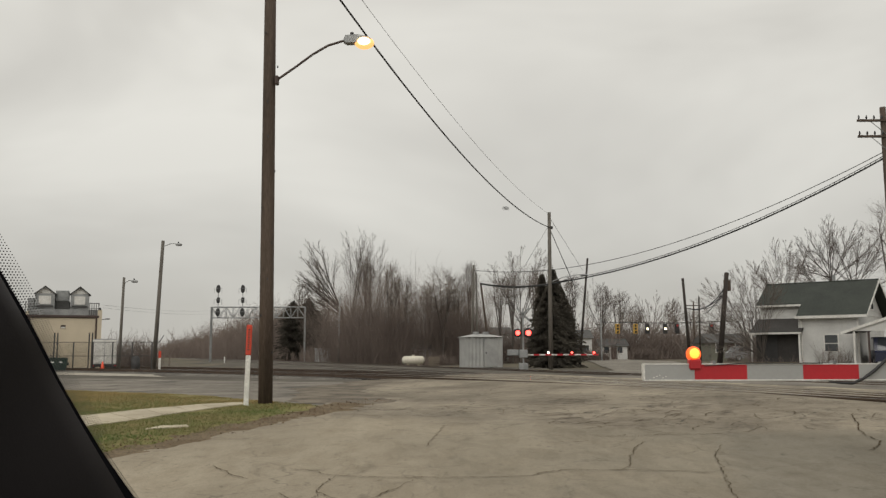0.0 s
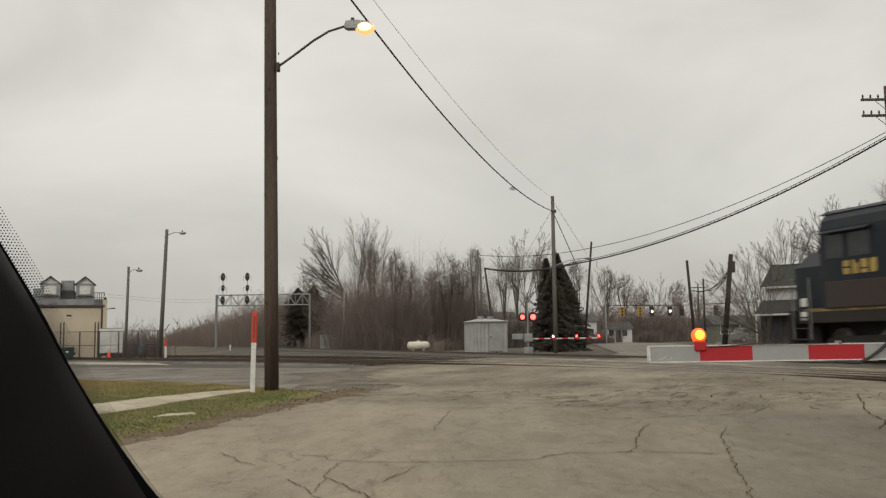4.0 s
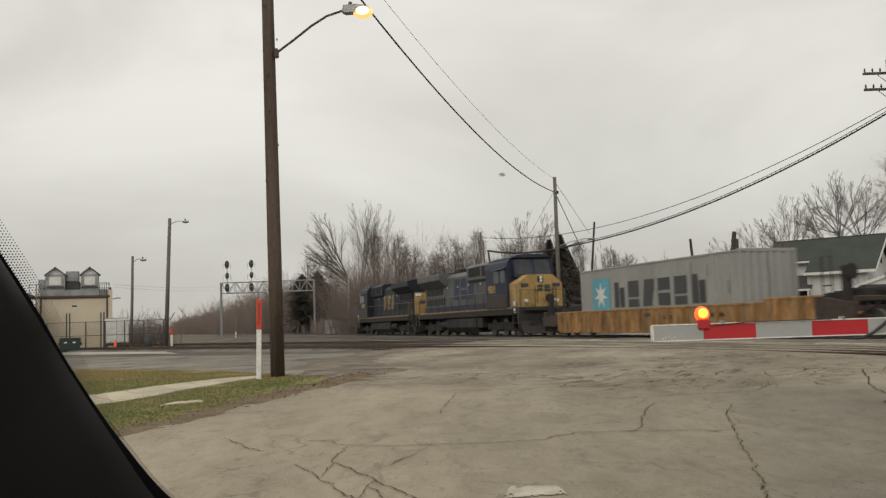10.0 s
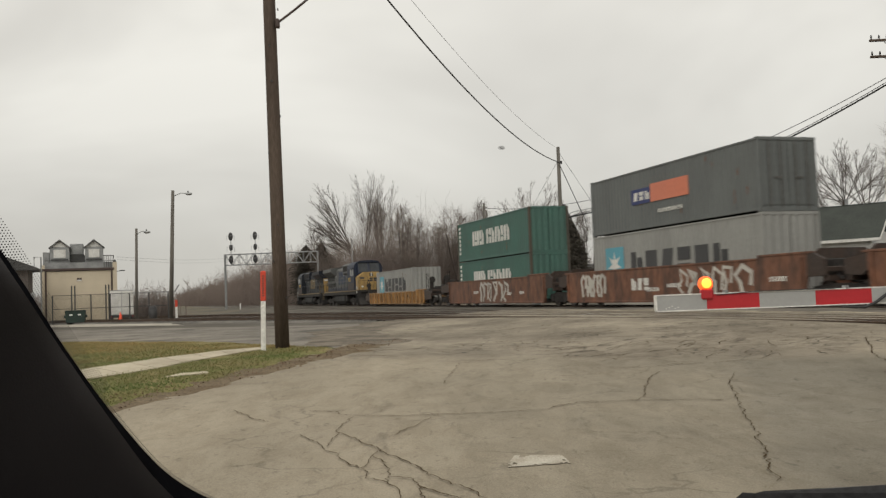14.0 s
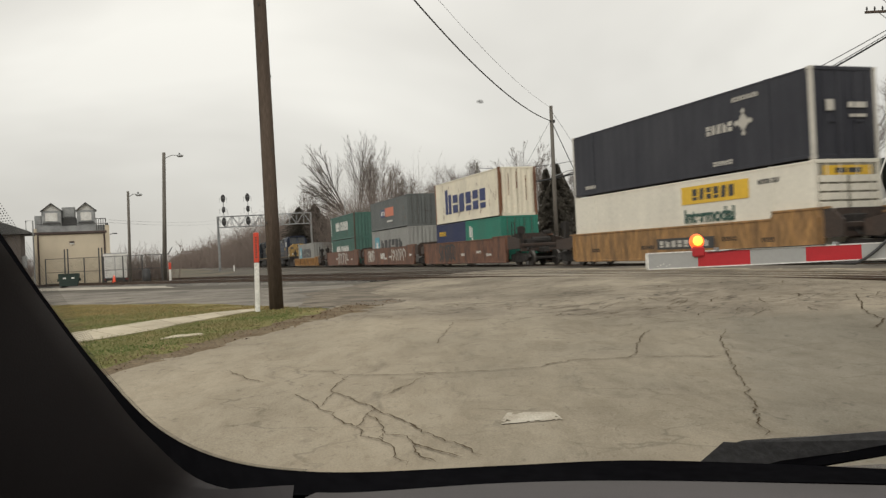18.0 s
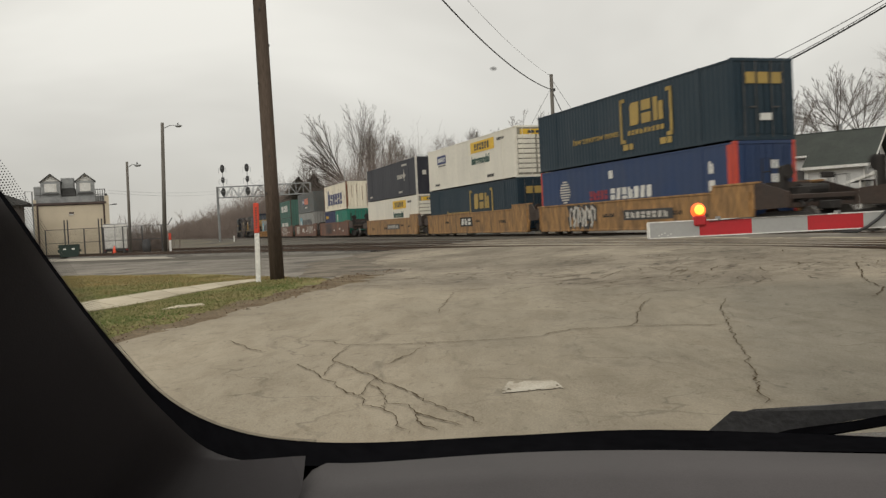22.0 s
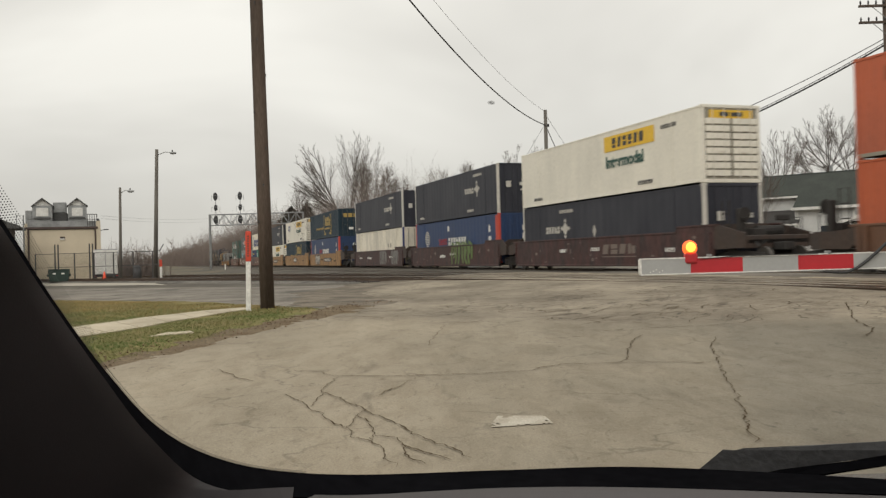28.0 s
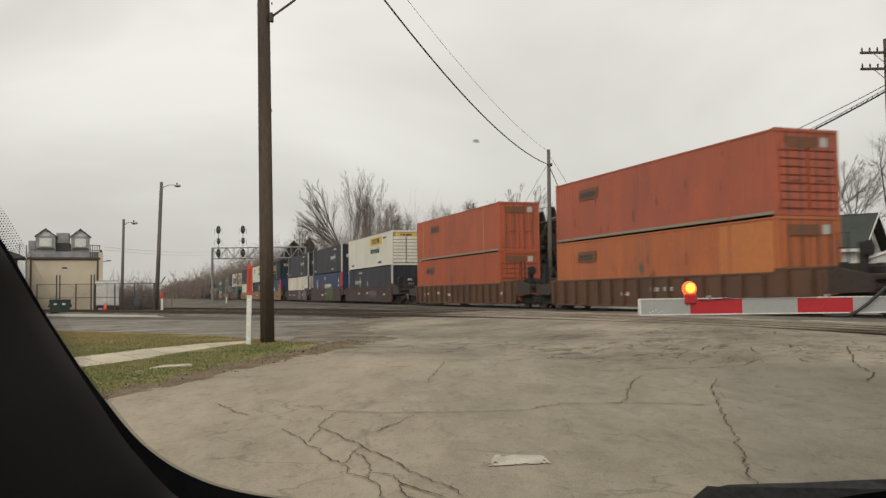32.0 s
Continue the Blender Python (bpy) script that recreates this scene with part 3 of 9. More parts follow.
def track(name, wfun, s0, s1, top, bed=True, label=""):
    root = thing(name, Matrix(), label, "railway track", kind="structure")
    n = max(2, int((s1 - s0) / (4.0 if wfun in (spur_w, yard_w) else 12.0)))
    ss_ = [s0 + (s1 - s0) * i / n for i in range(n + 1)]

    def off(s, e):
        d = (wfun(s + 0.1) - wfun(s - 0.1)) / 0.2
        l = math.hypot(1, d)
        return wfun(s) + e / l, s - e * d / l
    for side in (-1, 1):
        for nm, m_, prof in (("rail", M_rail, ((-0.07, -0.17), (0.07, -0.17), (0.07, -0.155), (0.012, -0.13), (0.012, -0.045), (0.036, -0.03), (0.036, -0.004), (-0.036, -0.004), (-0.036, -0.03), (-0.012, -0.045), (-0.012, -0.13), (-0.07, -0.155))),
                             ("rail_head", M_railtop, ((-0.030, -0.003), (0.030, -0.003), (0.030, 0.0), (-0.030, 0.0)))):
            g = Geo()
            k = len(prof)
            vs = [across(*off(s, side * 0.7525 + p[0]), top + p[1]) for s in ss_ for p in prof]
            g.add(vs, [(i * k + j, i * k + (j + 1) % k, (i + 1) * k + (j + 1) % k, (i + 1) * k + j) for i in range(n) for j in range(k)])
            part(nm, g, m_, root)
    return root, off


track_a, _ = track("railway_track", lambda s: TRACK, -160, 420, RAIL, label="main railway track with worn shiny rail heads")
track_b, _ = track("railway_track", siding_w, -160, 420, RAIL - 0.012, label="second railway track set into the crossing")
track_c, _ = track("railway_track", spur_w, -70, 110, RAIL - 0.015, label="spur track that curves away over gravel")

track_d, _ = track("railway_track", yard_w, 20, 120, RAIL - 0.015, label="rusty yard track that curves away beside the spur")


def bed(name, wfun, s0, s1, half, top, label):
    n = int((s1 - s0) / 3)
    g = Geo()
    vs, prof = [], ((-half - 0.7, -0.5), (-half, -0.15), (-0.3, -0.13), (0.3, -0.13), (half, -0.15), (half + 0.7, -0.5))
    for i in range(n + 1):
        s = s0 + (s1 - s0) * i / n
        for e, h in prof:
            vs.append(across(wfun(s) + e, s, top + h + 0.03 * noise.noise((s * 0.7, e, 2.0))))
    g.add(vs, [(i * 6 + j, i * 6 + j + 1, (i + 1) * 6 + j + 1, (i + 1) * 6 + j) for i in range(n) for j in range(5)])
    return setting(name, g, M_ballast, label, "ballast", smooth=True)


bed("ballast_bed", lambda s: TRACK, 34, 420, 1.7, RAIL, "grey stone ballast under the main track")
bed("ballast_bed", siding_w, 39.5, 420, 1.7, RAIL, "grey stone ballast under the second track")
bed("ballast_bed", spur_w, 37, 110, 1.5, RAIL - 0.02, "dirty ballast under the spur track")
bed("ballast_bed", yard_w, 40, 120, 1.5, RAIL - 0.02, "dirty ballast under the yard track")
for root, wfun, s0, s1, top in ((track_a, lambda s: TRACK, 34, 200, RAIL), (track_b, siding_w, 40, 200, RAIL), (track_c, spur_w, 37, 105, RAIL - 0.015), (track_d, yard_w, 40, 118, RAIL - 0.015)):
    g = Geo()
    s = s0
    while s < s1:
        h = 1.3
        c0, c1 = (wfun(s), s)
        d = (wfun(s + 0.1) - wfun(s - 0.1)) / 0.2
        l = math.hypot(1, d)
        u, v = (1 / l, -d / l), (d / l, 1 / l)
        jig = rc.uniform(-0.03, 0.03)
        vs = [across(c0 + u[0] * a * h + v[0] * b * 0.115, c1 + u[1] * a * h + v[1] * b * 0.115, z) for z in (top - 0.32, top - 0.135 + jig * 0.3) for a, b in ((-1, -1), (1, -1), (1, 1), (-1, 1))]
        g.add(vs, [(0, 1, 5, 4), (1, 2, 6, 5), (2, 3, 7, 6), (3, 0, 4, 7), (4, 5, 6, 7)])
        s += 0.53
    tagged(part("ties", g, M_tie, root, "dark creosoted wooden ties"), kind="stuff")

# ---- the train ----
def paint(name, col, dirt=0.55, rough=0.55, metal=0.0, s1=0.7, amount=0.22, s2=18.0):
    return mat(name, col, tuple(c * dirt + 0.018 for c in col), rough=rough, metal=metal, s1=s1, s2=s2, bump=0.08, amount=amount, stretch=(1, 1, 0.35), spec=0.3)


P_navy = paint("faded_navy_paint", (0.009, 0.013, 0.02))
P_loco_grey = paint("grey_loco_paint", (0.115, 0.118, 0.112), 0.45)
P_loco_blue = paint("blue_loco_paint", (0.016, 0.022, 0.042), 0.8)
P_yellow = paint("loco_yellow", (0.44, 0.285, 0.10), 0.42, s1=1.6)
P_black = paint("grimy_black", (0.022, 0.021, 0.02), 1.2, 0.8)
P_under = paint("underframe_grime", (0.03, 0.026, 0.023), 0.6, 0.85)
P_glass = mat("cab_glass", (0.03, 0.035, 0.04), (0.02, 0.022, 0.025), rough=0.12, s1=1, s2=5, bump=0.0, spec=0.4)
P_white = paint("white_marking", (0.68, 0.67, 0.62), 0.8)
P_ochre = paint("ochre_well", (0.37, 0.205, 0.078), 0.34, s1=2.2, amount=0.7, s2=9.0)
P_brown = paint("rust_brown_well", (0.19, 0.086, 0.05), 0.3, s1=2.0, amount=0.7, s2=9.0)
P_maroon = paint("maroon_well", (0.075, 0.034, 0.03), 0.3, s1=2.4, amount=0.9, s2=9.0)
P_rib = paint("brown_ribbed_well", (0.135, 0.07, 0.042), 0.6)
P_steel = mat("wheel_steel", (0.16, 0.15, 0.14), (0.08, 0.07, 0.06), rough=0.45, metal=0.7, s1=4, s2=30)
P_green = paint("green_box", (0.063, 0.14, 0.113), 0.68)
P_grey = paint("light_grey_box", (0.29, 0.29, 0.27), 0.75)
P_dgrey = paint("dark_grey_box", (0.135, 0.145, 0.14), 0.7)
P_cream = paint("cream_box", (0.78, 0.715, 0.57), 0.8)
P_jb = paint("off_white_box", (0.74, 0.70, 0.60), 0.85)
P_dirty = paint("dirty_white_box", (0.72, 0.665, 0.55), 0.68, s1=0.9)
P_box_black = paint("blue_black_box", (0.024, 0.025, 0.034), 1.0)
P_box_navy = paint("navy_box", (0.013, 0.03, 0.044), 0.9)
P_blue = paint("royal_blue_box", (0.026, 0.05, 0.12), 0.75)
P_dkblue = paint("dark_blue_box", (0.028, 0.038, 0.095), 0.8)
P_teal = paint("teal_green_box", (0.03, 0.20, 0.14), 0.75)
P_orange = paint("faded_orange_box", (0.46, 0.115, 0.055), 0.68)
P_orange_l = paint("deep_orange_box", (0.43, 0.1, 0.042), 0.72)
P_orange_y = paint("yellowed_orange_box", (0.48, 0.146, 0.056), 0.7)
P_orange_d = paint("dull_orange_box", (0.43, 0.112, 0.062), 0.7)
P_red = paint("red_post", (0.5, 0.07, 0.045), 0.8)
P_post = paint("bare_post", (0.55, 0.52, 0.46), 0.7)
P_sky = paint("pale_blue_logo", (0.11, 0.34, 0.42), 0.8)
P_mark_blue = paint("dark_blue_mark", (0.032, 0.045, 0.14), 0.9)
P_mark_yellow = paint("yellow_mark", (0.72, 0.45, 0.04), 0.9)
P_batt = paint("rusty_cab_panel", (0.045, 0.032, 0.028), 0.6)
P_tag = paint("grey_spray", (0.2, 0.19, 0.175), 0.8)
P_endgrime = paint("grimy_end_steel", (0.055, 0.036, 0.027), 0.5, s1=2.0, amount=0.8)
P_scuff = paint("pale_scuff", (0.19, 0.15, 0.125), 0.7)
P_gap = paint("slat_shade_rail_grey", (0.26, 0.24, 0.19), 0.9)
P_mark_green = paint("green_mark", (0.035, 0.09, 0.072), 0.9)
P_mark_orange = paint("orange_mark", (0.6, 0.19, 0.11), 0.9)
P_mark_grey = paint("grey_mark", (0.045, 0.045, 0.046), 1.0)
P_patch = paint("yellowed_orange", (0.55, 0.19, 0.06), 0.8)
P_rust = paint("rust", (0.2, 0.085, 0.04), 0.6)
P_lime = paint("lime_spray", (0.125, 0.18, 0.06), 0.9)
P_gold = paint("gold_letter", (0.42, 0.29, 0.08), 0.7)

P_galvrail = paint("worn_rail_paint", (0.2, 0.2, 0.19), 0.7)
P_dullgold = paint("dull_gold", (0.2, 0.14, 0.055), 0.7)
P_greenrust = paint("rusted_green_post", (0.085, 0.07, 0.05), 0.6)
P_dullred = paint("dull_red", (0.26, 0.035, 0.05), 0.8)
P_emblem = paint("blue_emblem", (0.022, 0.032, 0.066), 0.9)

MOVERS = []                                # (thing, metres behind the train's mark, turn)


def mover(ob, back, turn=0.0):
    MOVERS.append((ob, back, turn))
    return ob


def travel(t):
    """Metres that the train's mark has gone along the track at t seconds."""
    return 104 + 10.62 * (t - 13) + 0.0055 * (t - 13) ** 2


def text_mesh(words, size, depth=0.006, bold=0.0):
    cu = bpy.data.curves.new("words", "FONT")
    cu.body, cu.size, cu.extrude, cu.offset = words, size, depth, bold
    ob = new("words", cu)
    dg = bpy.context.evaluated_depsgraph_get()
    me = bpy.data.meshes.new_from_object(ob.evaluated_get(dg))
    bpy.data.objects.remove(ob)
    return me


SIDE = Matrix(((-1, 0, 0, 0), (0, 0, 1, 0), (0, 1, 0, 0), (0, 0, 0, 1)))     # words run to the rear on the train's left side


def words_on(parent, words, x, y, z, size, material, name="lettering", label="", face=SIDE, bold=0.0):
    me = text_mesh(words, size, bold=bold)
    me.materials.clear()
    me.materials.append(material)
    return part(name, me, material, parent, label, Matrix.Translation((x, y, z)) @ face)


FORMS = [[[(0.05, 0), (0.78, 0), (0.95, 0.16), (0.95, 1), (0.22, 1), (0.05, 0.84)]],
         [[(0.05, 0), (0.44, 0), (0.44, 1), (0.05, 1)], [(0.56, 0), (0.95, 0), (0.95, 0.78), (0.56, 0.78)]],
         [[(0.05, 0), (0.95, 0), (0.95, 0.44), (0.05, 0.44)], [(0.05, 0.56), (0.95, 0.56), (0.95, 1), (0.05, 1)]],
         [[(0.02, 0), (0.78, 0), (0.98, 1), (0.22, 1)]],
         [[(0.05, 0), (0.95, 0), (0.95, 0.28), (0.05, 0.28)], [(0.05, 0.38), (0.95, 0.38), (0.95, 1), (0.05, 1)]]]


def blocks(x, z, n, w, h, gap, seed=0):
    """A row of n letter-sized groups of plain bars from x to the rear, each bar an outline of (x, z) points."""
    r, out, last = random.Random(seed), [], -1
    for i in range(n):
        k = r.choice([j for j in range(5) if j != last])
        last = k
        a = x - i * (w + gap)
        for bar in FORMS[k]:
            out.append([(a - p * w, z + q * h) for p, q in bar])
    return out


def decal(parent, name, rects, y, material, label="", rear_x=None):
    """Thin plain shapes on the left side at y, or on the rear face at rear_x (then the first pair is y)."""
    one = {"word_blocks": "letter_shape", "plate_blocks": "letter_shape", "emblem_blocks": "emblem_shape", "side_emblem": "emblem_shape", "red_blocks": "letter_shape", "white_blocks": "letter_shape",
           "brackets": "bracket", "code_marks": "code_mark", "door_marks": "door_mark", "small_words": "small_mark", "small_marks": "small_mark", "stencil_marks": "stencil_mark", "door_emblem": "emblem_shape"}.get(name, name)
    tiny = Geo()
    for i, f in enumerate(rects):
        if len(f) == 4 and not isinstance(f[0], tuple):
            a, b, c, d = f
            f = [(a, c), (b, c), (b, d), (a, d)]
        small = max(p[0] for p in f) - min(p[0] for p in f) < 0.2
        g = tiny if small else Geo()
        if rear_x is None:
            g.prism(f, "y", y - 0.01, y + 0.006)
        else:
            g.prism([(p[0], p[1]) for p in f], "x", rear_x - 0.006, rear_x + 0.01)
        if not small:
            part(one, g, material, parent, label)
    if tiny.v:
        tagged(part("fine_print", tiny, material, parent, "rows of small unreadable marks"), kind="stuff")


def ridged(g, x0, x1, y, z0, z1, pitch, depth, out):
    """A corrugated wall in the xz plane at y, its ridges proud by depth towards out (+1 or -1)."""
    n = max(1, round(abs(x1 - x0) / pitch))
    p = (x1 - x0) / n
    xs_, ds = [], []
    for i in range(n):
        for f, h in ((0.0, 0), (0.26, 0), (0.5, 1), (0.76, 1)):
            xs_.append(x0 + (i + f) * p)
            ds.append(h)
    xs_.append(x1)
    ds.append(0)
    vs = [(x, y + out * depth * (h - 1), z) for x, h in zip(xs_, ds) for z in (z0, z1)]
    g.add(vs, [(2 * i, 2 * i + 2, 2 * i + 3, 2 * i + 1) for i in range(len(xs_) - 1)])


def container(back, L, H, z0, body, label, wide=2.44, pitch=0.278, depth=0.026, posts=None, inset=None, doors="bars", post_at=None, group="containers on the train", rails=None):
    """A freight container; back is how far its front end trails the train's mark."""
    root = thing("freight_container", Matrix(), label, "container", group)
    h, x = wide / 2, L / 2
    posts = posts or body
    for s in (-1, 1):
        g = Geo()
        ridged(g, -x + 0.12, x - 0.12, s * (h - 0.012), 0.13, H - 0.08, pitch, depth, s)
        part("side_panel", g, body, root)
    g = Geo()
    vs = []
    n = max(2, round((wide - 0.24) / 0.26))
    for i in range(n * 4 + 1):
        yy = -h + 0.12 + (wide - 0.24) * i / (n * 4)
        e = 0.035 * ((i % 4) in (2, 3))
        vs += [(x - 0.06 + e, yy, 0.13), (x - 0.06 + e, yy, H - 0.1)]
    g.add(vs, [(2 * i, 2 * i + 2, 2 * i + 3, 2 * i + 1) for i in range(n * 4)])
    part("front_end", g, body, root)
    g = Geo()
    vs, n = [], round(L / 0.42)
    for i in range(n * 2 + 1):
        xx = -x + 0.05 + (L - 0.1) * i / (n * 2)
        e = 0.018 * (i % 2)
        vs += [(xx, -h + 0.05, H - 0.06 + e), (xx, h - 0.05, H - 0.06 + e)]
    g.add(vs, [(2 * i, 2 * i + 2, 2 * i + 3, 2 * i + 1) for i in range(n * 2)])
    part("roof", g, body, root)
    part("floor", Geo().box(-x + 0.05, x - 0.05, -h + 0.05, h - 0.05, 0.05, 0.14), P_under, root)
    for s in (-1, 1):
        part("bottom_rail", Geo().box(-x + 0.1, x - 0.1, s * (h - 0.05), s * h, 0.04, 0.15, 0.008), rails or body, root)
        part("top_rail", Geo().box(-x + 0.1, x - 0.1, s * (h - 0.05), s * h, H - 0.1, H - 0.03, 0.008), body, root)
        for e, xx in ((1, x), (-1, -x)):
            part("corner_post", Geo().box(xx, xx - e * 0.14, s * (h - 0.14), s * h, 0.12, H - 0.12, 0.012), posts, root)
            for zz in (0, H - 0.118):
                part("corner_casting", Geo().box(xx + e * 0.004, xx - e * 0.178, s * (h - 0.162), s * (h + 0.004), zz, zz + 0.118, 0.012), posts, root)
    if post_at:                            # lifting posts set in from the ends of a long domestic box
        for xx in post_at:
            for s in (-1, 1):
                part("lifting_post", Geo().box(xx - 0.09, xx + 0.09, s * (h - 0.06), s * (h + 0.006), 0.02, H - 0.02, 0.008), inset or body, root)
    for s in (-1, 1):                      # rear doors
        y0, y1 = s * 0.012, s * (h - 0.13)
        g = Geo()
        if doors == "wall":                # a plain corrugated end instead of doors
            vs, n = [], 12
            for i in range(n + 1):
                yy, e_ = y0 + (y1 - y0) * i / n, 0.055 * ((i % 4) in (1, 2))
                vs += [(-x + 0.04 - e_, yy, 0.14), (-x + 0.04 - e_, yy, H - 0.12)]
            g.add(vs, [(2 * i, 2 * i + 2, 2 * i + 3, 2 * i + 1) for i in range(n)])
            part("end_panel", g, body, root)
            continue
        strips = []
        if doors == "slats":
            g.box(-x + 0.03, -x + 0.07, y0, y1, 0.14, H - 0.12)
            for k in range(8):
                zz = 0.25 + k * (H - 0.7) / 8
                strips.append(("slat", Geo().box(-x - 0.022, -x + 0.029, y0 + s * 0.05, y1 - s * 0.04, zz, zz + 0.215, 0.008)))
        else:
            g.box(-x + 0.03, -x + 0.07, y0, y1, 0.14, H - 0.12)
            for k in range(0 if depth < 0.005 else 5):
                yy = y0 + (y1 - y0) * (k + 0.5) / 5
                strips.append(("door_rib", Geo().box(-x - 0.002, -x + 0.029, yy - 0.07, yy + 0.07, 0.22, H - 0.2, 0.008)))
        # white boxes get a darker backing: shade between the slats as colour
        door = part("door", g, P_gap if doors == "slats" and body is P_jb else body, root)
        for nm, gg in strips:
            part(nm, gg, body, door)
        for k in (0.28, 0.72):
            yy = y0 + (y1 - y0) * k
            part("locking_bar", Geo().tube([(-x - 0.03, yy, 0.1), (-x - 0.03, yy, H - 0.1)], 0.018, 6), body if depth < 0.015 else P_steel, door)
        part("door_handle", Geo().box(-x - 0.05, -x - 0.02, y0 + (y1 - y0) * 0.28, y0 + (y1 - y0) * 0.55, 1.15, 1.19), body if depth < 0.015 else P_steel, door)
    part("door_header", Geo().box(-x, -x + 0.08, -h + 0.14, h - 0.14, H - 0.12, H, 0.008), body, root)
    part("door_sill", Geo().box(-x, -x + 0.1, -h + 0.14, h - 0.14, 0, 0.14, 0.008), body, root)
    root["z0"] = z0
    return mover(root, back + x)


def streaks(root, L, H, h, seed, n=8, m=None):
    """Rust runs and scuffs on the side of a box."""
    r = random.Random(seed)
    g = Geo()
    for i in range(n):
        xx, zz, l = r.uniform(-L / 2 + 0.3, L / 2 - 0.3), r.uniform(0.4, H - 0.15), r.uniform(0.12, 0.5)
        g.box(xx, xx + r.uniform(0.02, 0.06), h - 0.004, h + 0.004, max(0.1, zz - l), zz)
    return tagged(part("rust_staining", g, m or P_rust, root, "thin runs of rust and grime"), kind="stuff")


def squiggle(parent, x, z, wdt, hgt, y, material, seed, label, name="graffiti_stroke"):
    """A sprayed tag: thick overlapping strokes."""
    r = random.Random(seed)
    for k in range(6):
        a = x - wdt * k / 6
        pts = [(a - r.uniform(-0.1, 0.25) * wdt * 0.4, z + hgt * f) for f in (0.0, r.uniform(0.2, 0.5), r.uniform(0.5, 0.8), 1.0)]
        pts += [(pts[-1][0] - wdt * 0.12, z + hgt * r.uniform(0.7, 1)), (pts[-1][0] - wdt * 0.1, z + hgt * r.uniform(0.1, 0.5))]
        t = hgt * r.uniform(0.07, 0.12)
        vs = []
        for i, p in enumerate(pts):
            q0, q1 = pts[max(0, i - 1)], pts[min(len(pts) - 1, i + 1)]
            dx, dz = q1[0] - q0[0], q1[1] - q0[1]
            l = math.hypot(dx, dz) or 1
            vs += [(p[0] - dz / l * t, y + 0.001 * k, p[1] + dx / l * t), (p[0] + dz / l * t, y + 0.001 * k, p[1] - dx / l * t)]
        part(name, Geo().add(vs, [(2 * i, 2 * i + 1, 2 * i + 3, 2 * i + 2) for i in range(len(pts) - 1)]), material, parent, label)


def truck(parent, x, axles=2, base=1.78, r=0.42, material=None, name="truck"):
    """A bogie: side frames with springs, axles and wheels."""
    material = material or P_under
    span = base * (axles - 1)
    g = Geo()
    for s in (-1, 1):
        y = s * 1.02
        prof = [(x - span / 2 - 0.38, r + 0.05), (x - span / 2 - 0.3, r + 0.22), (x - span * 0.2, r + 0.3), (x + span * 0.2, r + 0.3), (x + span / 2 + 0.3, r + 0.22), (x + span / 2 + 0.38, r + 0.05),
                (x + span / 2 + 0.12, r - 0.12), (x + span * 0.22, r - 0.2), (x - span * 0.22, r - 0.2), (x - span / 2 - 0.12, r - 0.12)]
        g.prism(prof, "y", y - 0.07, y + 0.07)
        for k in range(axles):
            xx = x - span / 2 + base * k
            g.box(xx - 0.16, xx + 0.16, y - 0.12, y + 0.14, r - 0.15, r + 0.15, 0.03)
        for k in range(3):
            g.tube([(x - 0.22 + 0.22 * k, y + s * 0.05, r - 0.16), (x - 0.22 + 0.22 * k, y + s * 0.05, r + 0.18)], 0.07, 8)
    g.box(x - 0.2, x + 0.2, -1.0, 1.0, r, r + 0.25)
    frame_ = part(name, g, material, parent)
    for k in range(axles):
        xx = x - span / 2 + base * k
        for s in (-1, 1):
            w = Geo().tube([(xx, s * 0.69, r), (xx, s * 0.715, r), (xx, s * 0.72, r), (xx, s * 0.82, r), (xx, s * 0.825, r), (xx, s * 0.79, r)],
                           [r + 0.025, r + 0.025, r, r, r - 0.07, r - 0.1], 20)
            part("wheel", w, P_steel, frame_)
        part("axle", Geo().tube([(xx, -0.8, r), (xx, 0.8, r)], 0.08, 8), P_under, frame_)


